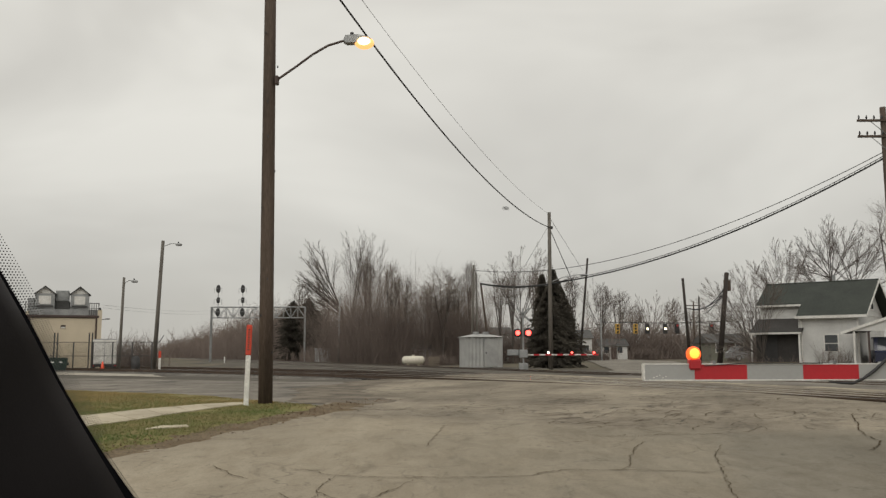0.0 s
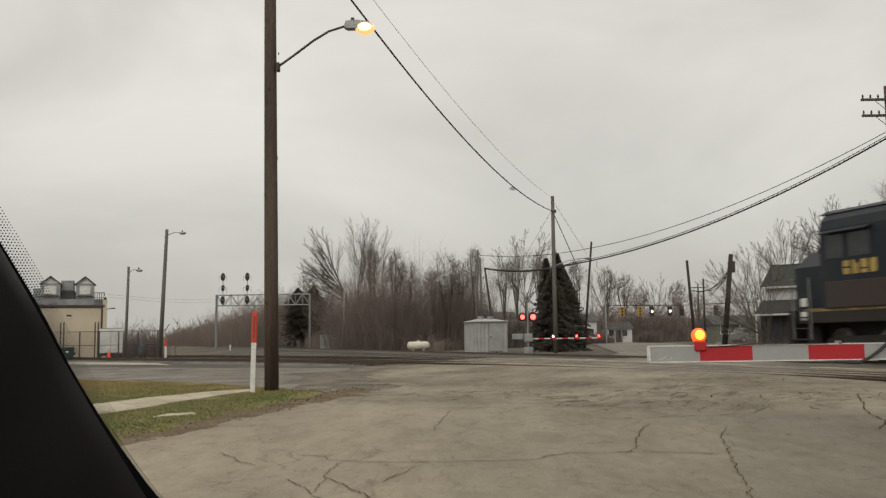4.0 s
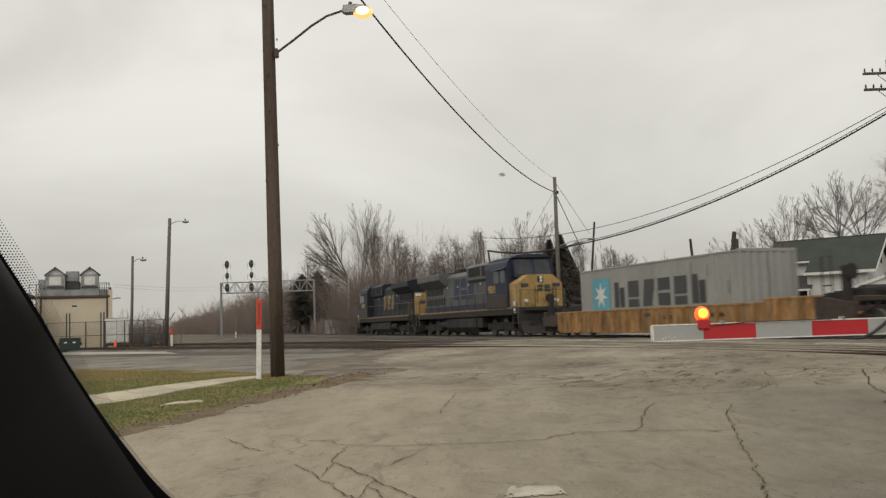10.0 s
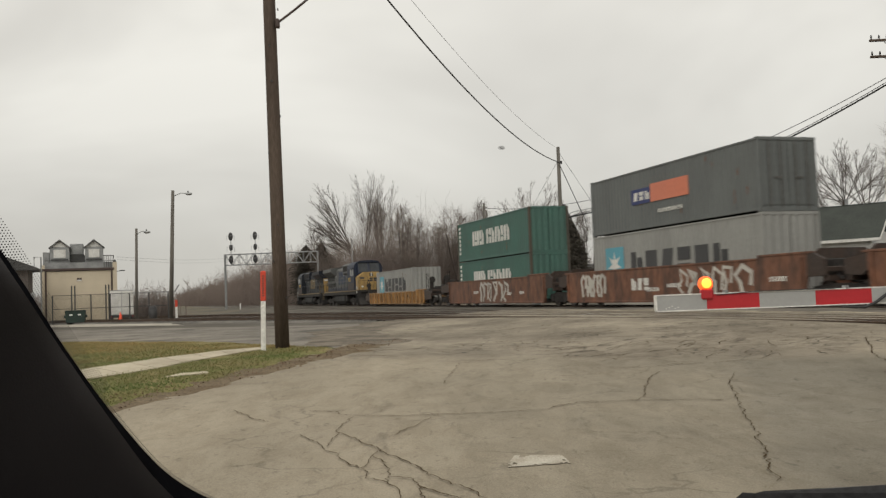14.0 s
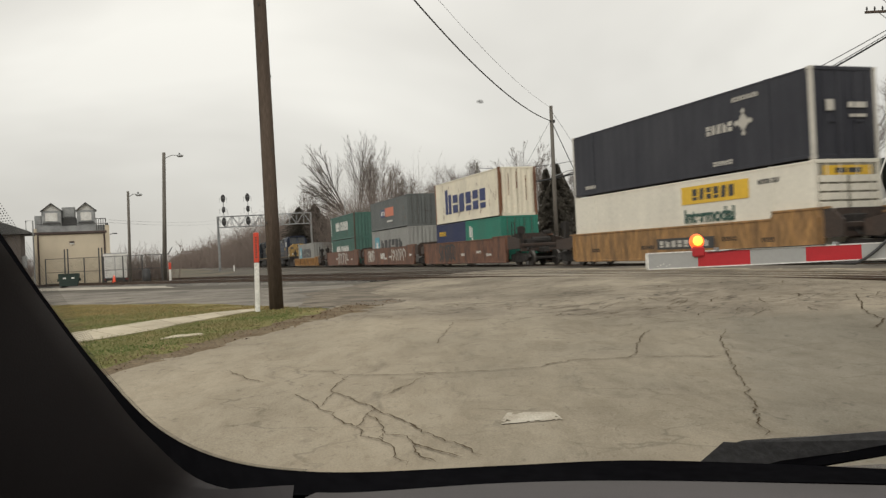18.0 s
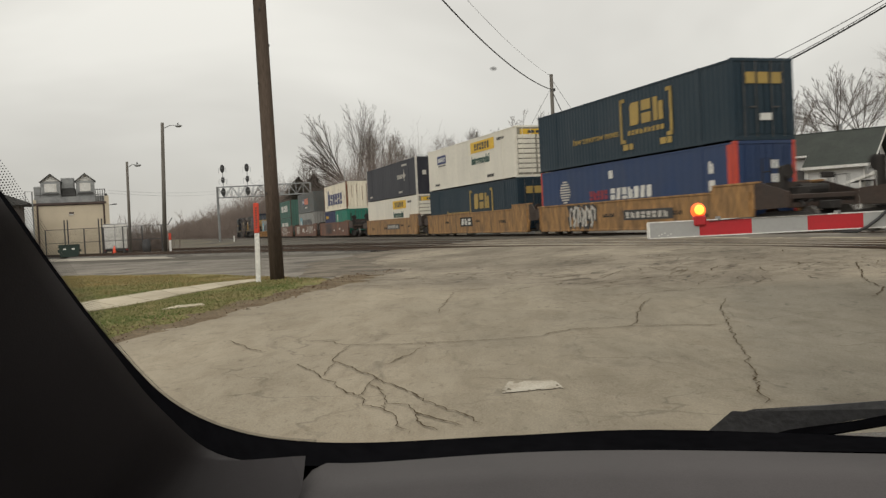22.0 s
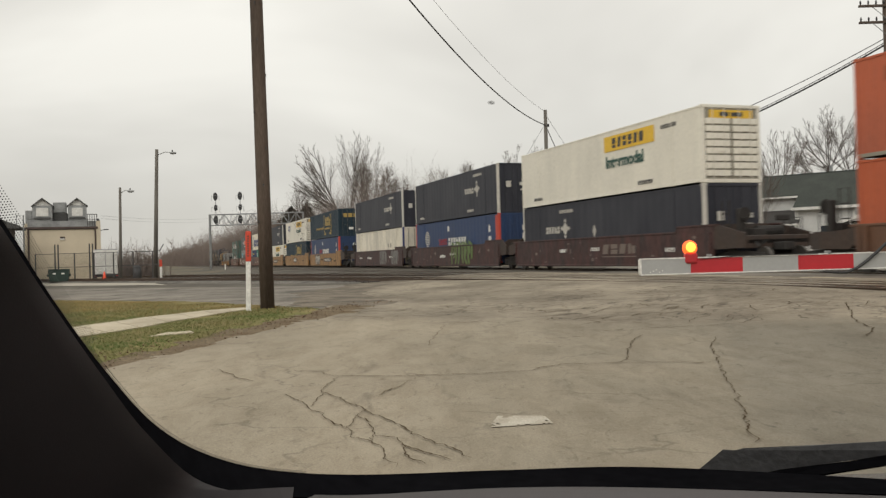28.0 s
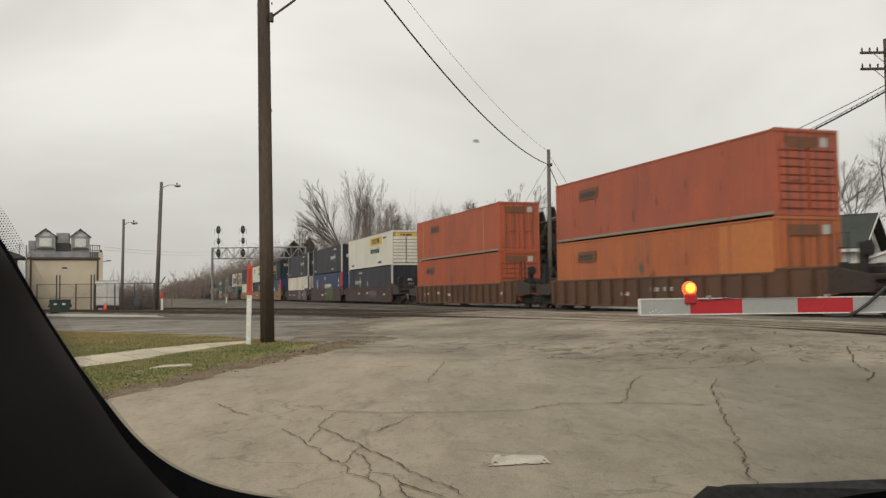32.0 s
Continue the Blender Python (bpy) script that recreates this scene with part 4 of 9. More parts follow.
def well_unit(back, L, colour, label, top=1.5, rear_up=0.18, ribs=False, trucks=(True, True), seed=0, half=1.40):
    """One unit of a double-stack well car: two deep side sills, end platforms, floor bars and trucks."""
    root = thing("well_car", Matrix(), label, "rail car", "well cars of the train")
    x = L / 2
    ef, er = (2.1 if k is True else 1.2 for k in trucks)     # length of the end platforms; short where two units share a truck
    for s in (-1, 1):
        y = s * (half - 0.05)
        prof = [(x - ef, top), (-x + er + 2.4, top), (-x + er + 2.2, top + rear_up), (-x + er - 0.1, top + rear_up), (-x + er - 0.1, top - 0.6), (-x + er + 0.1, 0.24), (x - ef - 0.1, 0.24), (x - ef, top - 0.5)]
        sill = part("side_sill", Geo().prism(prof, "y", y - 0.04, y + 0.04), colour, root)
        part("sill_end", Geo().prism([(x - 0.3, top - 0.16), (x - ef + 0.4, top - 0.08), (x - ef + 0.002, top), (x - ef + 0.002, top - 0.5), (x - ef + 0.25, top - 0.66), (x - 0.3, top - 0.62)], "y", y - 0.038, y + 0.038), P_endgrime, root, "grime-blackened sill end")
        part("sill_end", Geo().prism([(-x + er - 0.102, top + rear_up), (-x + er - 0.4, top + rear_up), (-x + 0.3, top - 0.12), (-x + 0.3, top - 0.62), (-x + er - 0.25, top - 0.66), (-x + er - 0.102, top - 0.6)], "y", y - 0.038, y + 0.038), P_endgrime, root, "grime-blackened sill end")
        g = Geo()
        g.box(-x + er + 2.3, x - ef + 0.2, s * (half - 0.16), s * (half + 0.015), top - 0.015, top + 0.06, 0.01)
        g.box(-x + er - 0.3, -x + er + 2.25, s * (half - 0.16), s * (half + 0.015), top + rear_up - 0.015, top + rear_up + 0.06, 0.01)
        part("top_chord", g, colour, sill)
        part("bottom_chord", Geo().box(-x + er + 0.2, x - ef - 0.2, s * (half - 0.2), s * (half + 0.02), 0.18, 0.27, 0.01), colour, sill)
        for xx in (x - ef - 0.15, -x + er + 0.15):                     # end stiffeners of the sill
            part("end_stiffener", Geo().box(xx - 0.06, xx + 0.06, s * (half - 0.012), s * (half + 0.04), 0.27, top - 0.02, 0.008), colour, sill)
        if ribs:
            n = 17
            for k in range(n):
                xx = -x + er + 0.5 + (L - ef - er - 1.0) * k / (n - 1)
                part("rib", Geo().box(xx - 0.045, xx + 0.045, s * (half - 0.012), s * (half + 0.14), 0.27, top - 0.02 + (rear_up if xx < -x + er + 2.2 else 0), 0.008), colour, sill)
    for s, e in ((-1, er), (1, ef)):
        part("end_platform", Geo().box(s * (x - 0.3), s * (x - e - 0.1), -half + 0.12, half - 0.12, 0.95, 1.12, 0.02), P_under, root)
        part("end_sill", Geo().box(s * (x - 0.3), s * (x - 0.5), -half + 0.1, half - 0.1, 0.8, 1.25, 0.02), P_endgrime, root)
        part("draft_gear", Geo().box(s * (x - 0.6), s * (x + 0.25), -0.2, 0.2, 0.72, 1.0, 0.03), P_under, root)
        part("bulkhead", Geo().prism([(-half + 0.15, 1.1), (half - 0.15, 1.1), (half - 0.15, top), (half - 0.5, top + 0.25), (-half + 0.5, top + 0.25), (-half + 0.15, top)], "x", s * (x - e + 0.1), s * (x - e + 0.18)), P_endgrime, root)
        part("brake_cylinder", Geo().box(s * (x - 0.45), s * (x - 0.95), 0.35, 0.85, 1.12, 1.5, 0.04), P_under, root)
        part("air_hose", Geo().tube([(s * (x - 0.4), 0.9, 1.1), (s * (x - 0.1), 0.95, 0.85), (s * (x + 0.15), 0.9, 1.05)], 0.03, 6), P_black, root)
        if e < 2:
            continue
        for k in (-1, 1):
            g = Geo().tube([(s * (x - 0.45), k * (half - 0.25), 1.1), (s * (x - 0.45), k * (half - 0.25), 1.85), (s * (x - 1.0), k * (half - 0.25), 1.85), (s * (x - 1.0), k * (half - 0.25), 1.1)], 0.02, 5)
            part("grab_rail", g, P_under, root)
        part("brake_stand", Geo().box(s * (x - 0.75), s * (x - 1.0), 0.95, 1.2, 1.1, 2.2, 0.03).tube([(s * (x - 0.7), 1.07, 2.0), (s * (x - 0.66), 1.07, 2.0)], 0.24, 14), P_under, root)
        part("ladder", Geo().tube([(s * (x - 1.35), 1.2, 1.1), (s * (x - 1.35), 1.2, 2.5), (s * (x - 1.75), 1.2, 2.5), (s * (x - 1.75), 1.2, 1.1)], 0.025, 5).tube([(s * (x - 1.35), 1.2, 1.6), (s * (x - 1.75), 1.2, 1.6)], 0.02, 5).tube([(s * (x - 1.35), 1.2, 2.05), (s * (x - 1.75), 1.2, 2.05)], 0.02, 5), P_under, root)
        part("air_tank", Geo().tube([(s * (x - 1.2), -0.9, 1.4), (s * (x - 1.2), 0.2, 1.4)], 0.2, 12), P_under, root)
        part("hand_brake", Geo().tube([(s * (x - 0.6), -0.5, 1.12), (s * (x - 0.6), -0.5, 1.9)], 0.03, 6).box(s * (x - 0.55), s * (x - 0.75), -0.75, -0.25, 1.75, 1.95, 0.03), P_under, root)
    e = max(ef, er)
    part("floor_plate", Geo().box(-x + e, x - e, -half + 0.2, half - 0.2, 0.22, 0.30), P_under, root)
    for on, xx in zip(trucks, (x - 1.0, -x + 1.0)):
        if on:
            truck(root, xx if on is True else xx + on)
    r = random.Random(seed)
    if not ribs:
        for mm, cnt, lab in ((P_scuff, 14, "pale scuffs and bare patches"),) if colour is P_maroon else ():
            g = Geo()
            for _ in range(cnt):
                cx, cz = r.uniform(-x + e + 0.6, x - e - 0.6), r.uniform(0.36, top - 0.12)
                w, hh = r.uniform(0.06, 0.22), r.uniform(0.03, 0.14)
                hh = min(hh, cz - 0.3, top - 0.04 - cz)
                ring = [(cx + math.cos(a) * w * q, half - 0.0085, cz + math.sin(a) * hh * q) for a, q in ((k * math.pi / 5, r.uniform(0.45, 1.0)) for k in range(10))]
                g.add(ring, [tuple(range(10))])
            tagged(part("scuffing", g, mm, root, lab), kind="stuff")
    n = r.randrange(3, 6)
    rects = []
    for k in range(n):
        a = r.uniform(-x + e + 1.5, x - e - 2.0)
        rects += blocks(a, r.uniform(0.6, 0.9), r.randrange(4, 7), 0.12, 0.16, 0.05, seed + k)
    decal(root, "stencil_marks", rects, half - 0.008, P_white if colour is not P_ochre else P_black, "small stencilled car marks")
    root["z0"] = 0.0
    return mover(root, back + x)


def locomotive(front_back, flip, hood, band, cab_paint, nose_paint, end_paint, label, number):
    """A six-axle diesel, its cab towards +x. Built to face ahead; flip turns it round."""
    root = thing("locomotive", Matrix(), label, "locomotive", "locomotives of the train")
    D = 1.62                               # deck height
    part("frame_sill", Geo().box(-9.7, 9.6, -1.45, 1.45, D - 0.42, D, 0.02), P_under, root)
    for s in (-1, 1):
        part("sill_stripe", Geo().box(-8.8, 9.3, s * 1.44, s * 1.458, D - 0.07, D + 0.03), P_dullgold, root, "dull yellow sill stripe")
        for k in range(16):
            part("reflector", Geo().box(-8.3 + k * 1.1, -7.95 + k * 1.1, s * 1.45, s * 1.464, D - 0.06, D + 0.02), P_yellow, root)
    # fuel tank and underframe gear
    g = Geo().prism([(-1.25, 1.2), (1.25, 1.2), (1.4, 1.05), (1.4, 0.55), (1.1, 0.22), (-1.1, 0.22), (-1.4, 0.55), (-1.4, 1.05)], "x", -2.6, 3.0)
    part("fuel_tank", g, P_black, root)
    for s in (-1, 1):
        part("air_reservoir", Geo().tube([(-4.4, s * 1.05, 0.75), (-2.75, s * 1.05, 0.75)], 0.28, 12), P_under, root)
        part("equipment_box", Geo().box(3.1, 4.0, s * 0.7, s * 1.35, 0.5, 1.15, 0.03), P_under, root)
    # black box added under the deck to stop light showing between the bogies
    part("centre_sill", Geo().box(-9.2, 9.2, -0.6, 0.6, 0.35, 1.2), P_black, root)
    for xx in (6.55, -6.35):
        truck(root, xx, axles=3, base=1.9, r=0.52, material=P_under, name="bogie")
    # long hood, its doors and roof
    g = Geo().prism([(-0.92, D), (0.92, D), (0.92, 4.0), (0.7, 4.28), (-0.7, 4.28), (-0.92, 4.0)], "x", -8.8, 5.2)
    hood_ob = part("long_hood", g, hood, root)
    for s in (-1, 1):
        for k in range(17):
            xx = -8.2 + k * 0.78
            part("hood_door", Geo().box(xx - 0.35, xx + 0.35, s * 0.915, s * 0.945, D + 0.25, 3.55 if k > 6 else 3.2, 0.01), hood, hood_ob)
        for k in range(8):
            xx = -8.1 + k * 0.55
            part("louvre", Geo().box(xx - 0.18, xx + 0.18, s * 0.94, s * 0.96, D + 0.55, 2.75), P_black, hood_ob)
    part("lower_band", Geo().box(-8.78, 5.2, -0.955, 0.955, D, D + 0.42), band, root)
    # radiator wings at the rear
    g = Geo().prism([(-1.0, 3.45), (1.0, 3.45), (1.52, 3.95), (1.52, 4.32), (1.1, 4.42), (-1.1, 4.42), (-1.52, 4.32), (-1.52, 3.95)], "x", -8.95, -3.7)
    wings = part("radiator_housing", g, hood, root)
    for s in (-1, 1):
        for k in range(12):
            part("intake_bar", Geo().box(-8.4 + k * 0.32, -8.36 + k * 0.32, s * 0.93, s * 0.988, 2.95, 3.42), hood, wings)
    part("roof_fans", Geo().tube([(-7.3, 0, 4.4), (-7.3, 0, 4.5)], 0.75, 20).tube([(-5.4, 0, 4.4), (-5.4, 0, 4.5)], 0.75, 20), P_black, wings)
    part("exhaust_pipe", Geo().box(-3.3, -2.1, -0.45, 0.45, 4.2, 4.62, 0.05), P_black, root)
    part("dynamic_brake_box", Geo().prism([(-0.95, 3.4), (0.95, 3.4), (1.12, 3.6), (1.12, 4.42), (0.85, 4.6), (-0.85, 4.6), (-1.12, 4.42), (-1.12, 3.6)], "x", 0.9, 5.2), hood, root)
    for s in (-1, 1):
        for x0, x1, z0 in ((1.25, 3.35, 3.78), (3.6, 4.2, 3.72), (4.4, 4.95, 3.72)):
            grille = part("brake_grille", Geo().box(x0, x1, s * 1.10, s * 1.128, z0, 4.38, 0.008), P_black, root)
            for k in range(6):
                zz = z0 + 0.06 + k * (4.3 - z0) / 6
                part("grille_slat", Geo().box(x0 + 0.04, x1 - 0.04, s * 1.12, s * 1.14, zz, zz + 0.03), P_under, grille)
        for k in range(7):
            xx = -7.9 + k * 2.15
            part("reflector_tile", Geo().box(xx, xx + 0.12, s * 0.945, s * 0.966, 3.30 - 0.05 * (k % 2), 3.42 - 0.05 * (k % 2)), P_white, root)
        part("intake_panel", Geo().box(-8.3, -4.6, s * 0.93, s * 0.972, 2.92, 3.44, 0.01), P_black, wings)
        part("battery_box", Geo().box(5.3, 8.3, s * 1.47, s * 1.515, D + 0.02, 2.42, 0.015), P_batt, root, "rust-brown battery box panel")
        for zz in (D - 0.32, D + 0.1):
            part("step_light", Geo().box(9.2, 9.45, s * 1.42, s * 1.47, zz, zz + 0.26, 0.01), P_white, root, "white panel beside the steps")
    # cab
    cab = part("cab", Geo().prism([(-1.5, D), (1.5, D), (1.5, 4.0), (1.42, 4.28), (1.2, 4.5), (0.85, 4.62), (-0.85, 4.62), (-1.2, 4.5), (-1.42, 4.28), (-1.5, 4.0)], "x", 5.2, 8.45), cab_paint, root)
    part("cab_front", Geo().prism([(8.45, 3.35), (8.95, 3.35), (8.5, 4.52), (8.45, 4.6)], "y", -1.15, 1.15), cab_paint, root)
    part("cab_roof", Geo().prism([(-1.25, 4.5), (-0.9, 4.64), (-0.4, 4.7), (0.4, 4.7), (0.9, 4.64), (1.25, 4.5)], "x", 5.15, 8.7), cab_paint, root)
    for s in (-1, 1):
        part("side_window", Geo().box(6.5, 7.3, s * 1.49, s * 1.51, 3.1, 3.85, 0.01), P_glass, cab)
        part("side_window", Geo().box(7.5, 8.2, s * 1.49, s * 1.51, 3.1, 3.85, 0.01), P_glass, cab)
        part("window_visor", Geo().prism([(1.5 * s, 3.92), (1.75 * s, 3.84), (1.75 * s, 3.87), (1.5 * s, 3.97)], "x", 6.4, 8.3), cab_paint, cab)
        part("windshield", Geo().add([(8.9, s * 0.12, 3.48), (8.9, s * 1.08, 3.48), (8.55, s * 1.08, 4.42), (8.55, s * 0.12, 4.42), (8.93, s * 0.12, 3.5), (8.93, s * 1.08, 3.5), (8.58, s * 1.08, 4.44), (8.58, s * 0.12, 4.44)],
                                     [(0, 1, 2, 3), (4, 5, 6, 7), (0, 1, 5, 4), (1, 2, 6, 5), (2, 3, 7, 6), (3, 0, 4, 7)]), P_glass, cab)
        if not number:
            decal(cab, "word_blocks", blocks(7.55, 2.6, 4, 0.26, 0.4, 0.08, 7), 1.505 if s > 0 else -1.501, P_gold, "gold number-sized shape")
            continue
        words_on(cab, number, 7.1 if s > 0 else 5.55, s * 1.505, 2.56, 0.62, P_gold, "road_number", "gold road number", SIDE if s > 0 else Matrix(((1, 0, 0, 0), (0, 0, -1, 0), (0, 1, 0, 0), (0, 0, 0, 1))), 0.012)
    nose = part("nose", Geo().prism([(-1.35, D), (1.35, D), (1.35, 2.95), (0.75, 3.45), (-0.75, 3.45), (-1.35, 2.95)], "x", 8.45, 9.75), nose_paint, root)
    part("nose_door", Geo().box(9.74, 9.78, -0.95, -0.35, D + 0.1, 3.2, 0.01), nose_paint, nose)
    for s in (-1, 1):
        part("number_board", Geo().box(9.74, 9.80, s * 0.75, s * 1.2, 2.75, 2.95, 0.01), P_mark_grey, nose)
        part("ditch_light", Geo().tube([(9.75, s * 0.95, D + 0.35), (9.9, s * 0.95, D + 0.35)], 0.1, 10), P_white, nose)
        part("grab_iron", Geo().tube([(9.78, s * 0.25, D + 0.2), (9.86, s * 0.25, D + 0.25), (9.86, s * 0.25, 2.55), (9.78, s * 0.25, 2.6)], 0.018, 5), P_black, nose)
    part("headlight", Geo().box(9.74, 9.84, -0.18, 0.18, 3.0, 3.36, 0.04), P_black, nose)
    part("headlight_lens", Geo().tube([(9.84, 0, 3.09), (9.86, 0, 3.09)], 0.08, 12).tube([(9.84, 0, 3.27), (9.86, 0, 3.27)], 0.08, 12), P_white, nose)
    for s in (-1, 1):
        part("front_rail", Geo().tube([(9.95, s * 1.35, D - 0.05), (9.95, s * 1.35, D + 0.95), (9.95, s * 0.45, D + 0.95), (9.95, s * 0.45, D - 0.05)], 0.022, 6), P_black, root)
        part("nose_seam", Geo().box(9.745, 9.765, s * 0.62, s * 0.64, D + 0.1, 2.6), P_mark_grey, nose)
    for f in blocks(0.6, 2.5, 3, 0.38, 0.36, 0.05, 5):
        part("nose_emblem", Geo().prism(f, "x", 9.74, 9.776), P_mark_grey, nose)
    # rear hood end
    rear = part("rear_hood_end", Geo().box(-8.86, -8.80, -0.93, 0.93, D, 3.95, 0.01), end_paint, root)
    part("end_emblem", Geo().box(-8.88, -8.85, -0.5, 0.5, 2.5, 2.8, 0.05), P_mark_grey, rear)
    for s in (-1, 1):
        part("number_board", Geo().box(-8.92, -8.85, s * 0.38, s * 0.86, 3.12, 3.34, 0.01), P_white, rear)
    part("rear_headlight", Geo().box(-8.93, -8.85, -0.16, 0.16, 3.5, 3.9, 0.03), P_black, rear)
    # ends, steps, handrails, couplers
    for s in (-1, 1):
        xe = 9.9 if s > 0 else -9.75
        part("pilot", Geo().prism([(-1.45, 0.16), (1.45, 0.16), (1.5, 0.5), (1.5, D), (-1.5, D), (-1.5, 0.5)], "x", xe, xe + s * 0.07), P_under, root)
        part("plow", Geo().prism([(xe + s * 0.07, 0.85), (xe + s * 0.2, 0.6), (xe + s * 0.62, 0.14), (xe + s * 0.5, 0.12), (xe + s * 0.07, 0.5)], "y", -1.42, 1.42), P_under, root, "dark steel plow")
        for k in range(3):
            part("air_hose", Geo().tube([(xe + s * 0.07, 0.45 + k * 0.2, 1.1), (xe + s * 0.25, 0.47 + k * 0.2, 0.95), (xe + s * 0.25, 0.5 + k * 0.2, 0.55)], 0.025, 6), P_black, root)
            part("air_hose", Geo().tube([(xe + s * 0.07, -0.45 - k * 0.2, 1.1), (xe + s * 0.25, -0.47 - k * 0.2, 0.95), (xe + s * 0.25, -0.5 - k * 0.2, 0.55)], 0.025, 6), P_black, root)
        part("anticlimber", Geo().box(xe + s * 0.05, xe + s * 0.3, -1.2, 1.2, D - 0.22, D - 0.04, 0.02), P_under, root)
        part("coupler", Geo().box(xe, xe + s * 0.75, -0.16, 0.16, 0.78, 1.0, 0.03).box(xe + s * 0.5, xe + s * 0.8, -0.22, 0.22, 0.72, 1.06, 0.04), P_under, root)
        for k in (-1, 1):
            g = Geo()
            for j in range(4):
                g.box(xe - s * 0.75, xe - s * 0.15, k * 1.0, k * 1.5, 0.35 + j * 0.34, 0.39 + j * 0.34)
            g.box(xe - s * 0.8, xe - s * 0.76, k * 1.0, k * 1.5, 0.3, D)
            part("steps", g, P_black, root)
            g = Geo().tube([(xe - s * 0.1, k * 1.46, 0.7), (xe - s * 0.1, k * 1.46, D + 1.0)], 0.022, 6)
            g.tube([(xe - s * 0.85, k * 1.46, 0.7), (xe - s * 0.85, k * 1.46, D + 1.0)], 0.022, 6)
            part("step_rail", g, P_dullgold if s < 0 else P_galvrail, root)
    for k in (-1, 1):
        rail_ = part("handrail", Geo().tube([(-9.6, k * 1.42, D + 1.0), (4.9, k * 1.42, D + 1.05)], 0.016, 6), P_galvrail, root)
        for j in range(10):
            xx = -8.9 + j * 1.5
            part("stanchion", Geo().tube([(xx, k * 1.42, D), (xx, k * 1.42, D + 1.0)], 0.02, 5), P_black, rail_)
    part("air_horn", Geo().box(-1.6, -1.3, -0.3, 0.3, 4.28, 4.5, 0.02).tube([(-1.45, -0.25, 4.55), (-0.9, -0.25, 4.55)], [0.05, 0.11], 8).tube([(-1.45, 0.2, 4.58), (-2.0, 0.2, 4.58)], [0.05, 0.11], 8), P_black, root)
    root["z0"] = 0.0
    return mover(root, front_back, 180.0 if flip else 0.0), hood_ob


loco_a, _ = locomotive(-4.2, False, P_navy, P_navy, P_navy, P_navy, P_yellow, "leading dark blue diesel locomotive with a yellow tail end", "")
decal(loco_a, "side_emblem", blocks(1.0, 2.25, 3, 1.08, 1.25, 0.2, 11), 0.955, P_dullgold, "large dull gold block emblem")
loco_b, _ = locomotive(16.7, True, P_loco_grey, P_loco_blue, P_loco_blue, P_yellow, P_yellow, "trailing grey and blue diesel locomotive with a yellow nose", "9031")
# its left side faces away from the road, so the emblem goes on its right side
loco_b.scale = (1.03, 1.0, 1.0)             # a little longer than the leading one
for f in blocks(0.0, 2.42, 3, 1.18, 1.42, 0.18, 12):
    part("emblem_shape", Geo().prism([(-p - 2.2, q) for p, q in f], "y", -0.945, -0.962), P_emblem, loco_b, "large blue block emblem")

# --- first well car with one box ---
well_unit(29.5, 22.4, P_ochre, "ochre ribbed well car carrying one grey container", top=1.15, rear_up=0.12, ribs=True, seed=1, half=1.36)
c = container(34.05, 12.19, 2.59, 0.55, P_grey, "light grey corrugated container with a pale blue star panel", pitch=0.28, doors="wall")
decal(c, "star_panel", [(4.9, 3.3, 0.55, 2.1)], 1.222, P_sky, "pale blue square panel")
g = Geo()
sv = [(4.1 + (0.62 if i % 2 == 0 else 0.24) * math.sin(2 * math.pi * i / 14), 1.235, 1.33 + (0.62 if i % 2 == 0 else 0.24) * math.cos(2 * math.pi * i / 14)) for i in range(14)]
g.add(sv + [(4.1, 1.235, 1.33)], [(i, (i + 1) % 14, 14) for i in range(14)])
part("star", g, P_white, c, "white seven-pointed star")
decal(c, "word_blocks", blocks(2.9, 0.75, 6, 0.95, 1.1, 0.24, 21), 1.222, P_mark_grey, "row of dark grey letter-sized shapes")
streaks(c, 12, 2.59, 1.222, 1)

# --- brown three-unit car ---
well_unit(54.0, 19.4, P_brown, "rust-brown well car unit with sprayed tags", top=1.6, rear_up=0.1, seed=2, trucks=(True, -1.0))
wb = MOVERS[-1][0]
squiggle(wb, 1.6, 0.3, 5.2, 1.15, 1.402, P_post, 5, "pale grey sprayed tag")
well_unit(73.6, 19.4, P_brown, "rust-brown well car unit with pale tags", top=1.6, rear_up=0.1, seed=3, trucks=(False, -1.0))
wb = MOVERS[-1][0]
squiggle(wb, 6.8, 0.45, 2.2, 1.0, 1.402, P_post, 6, "pale sprayed tag")
squiggle(wb, -1.5, 0.5, 4.2, 0.95, 1.402, P_post, 7, "pale sprayed tag")
decal(wb, "word_blocks", blocks(2.2, 0.7, 3, 0.4, 0.5, 0.1, 8), 1.396, P_white, "white letter-sized shapes")
well_unit(93.2, 19.4, P_brown, "rust-brown well car unit with dark tags", top=1.6, rear_up=0.1, seed=4, trucks=(False, True))
wb = MOVERS[-1][0]
squiggle(wb, 4.8, 0.35, 3.6, 1.1, 1.402, P_mark_grey, 9, "dark sprayed tag")

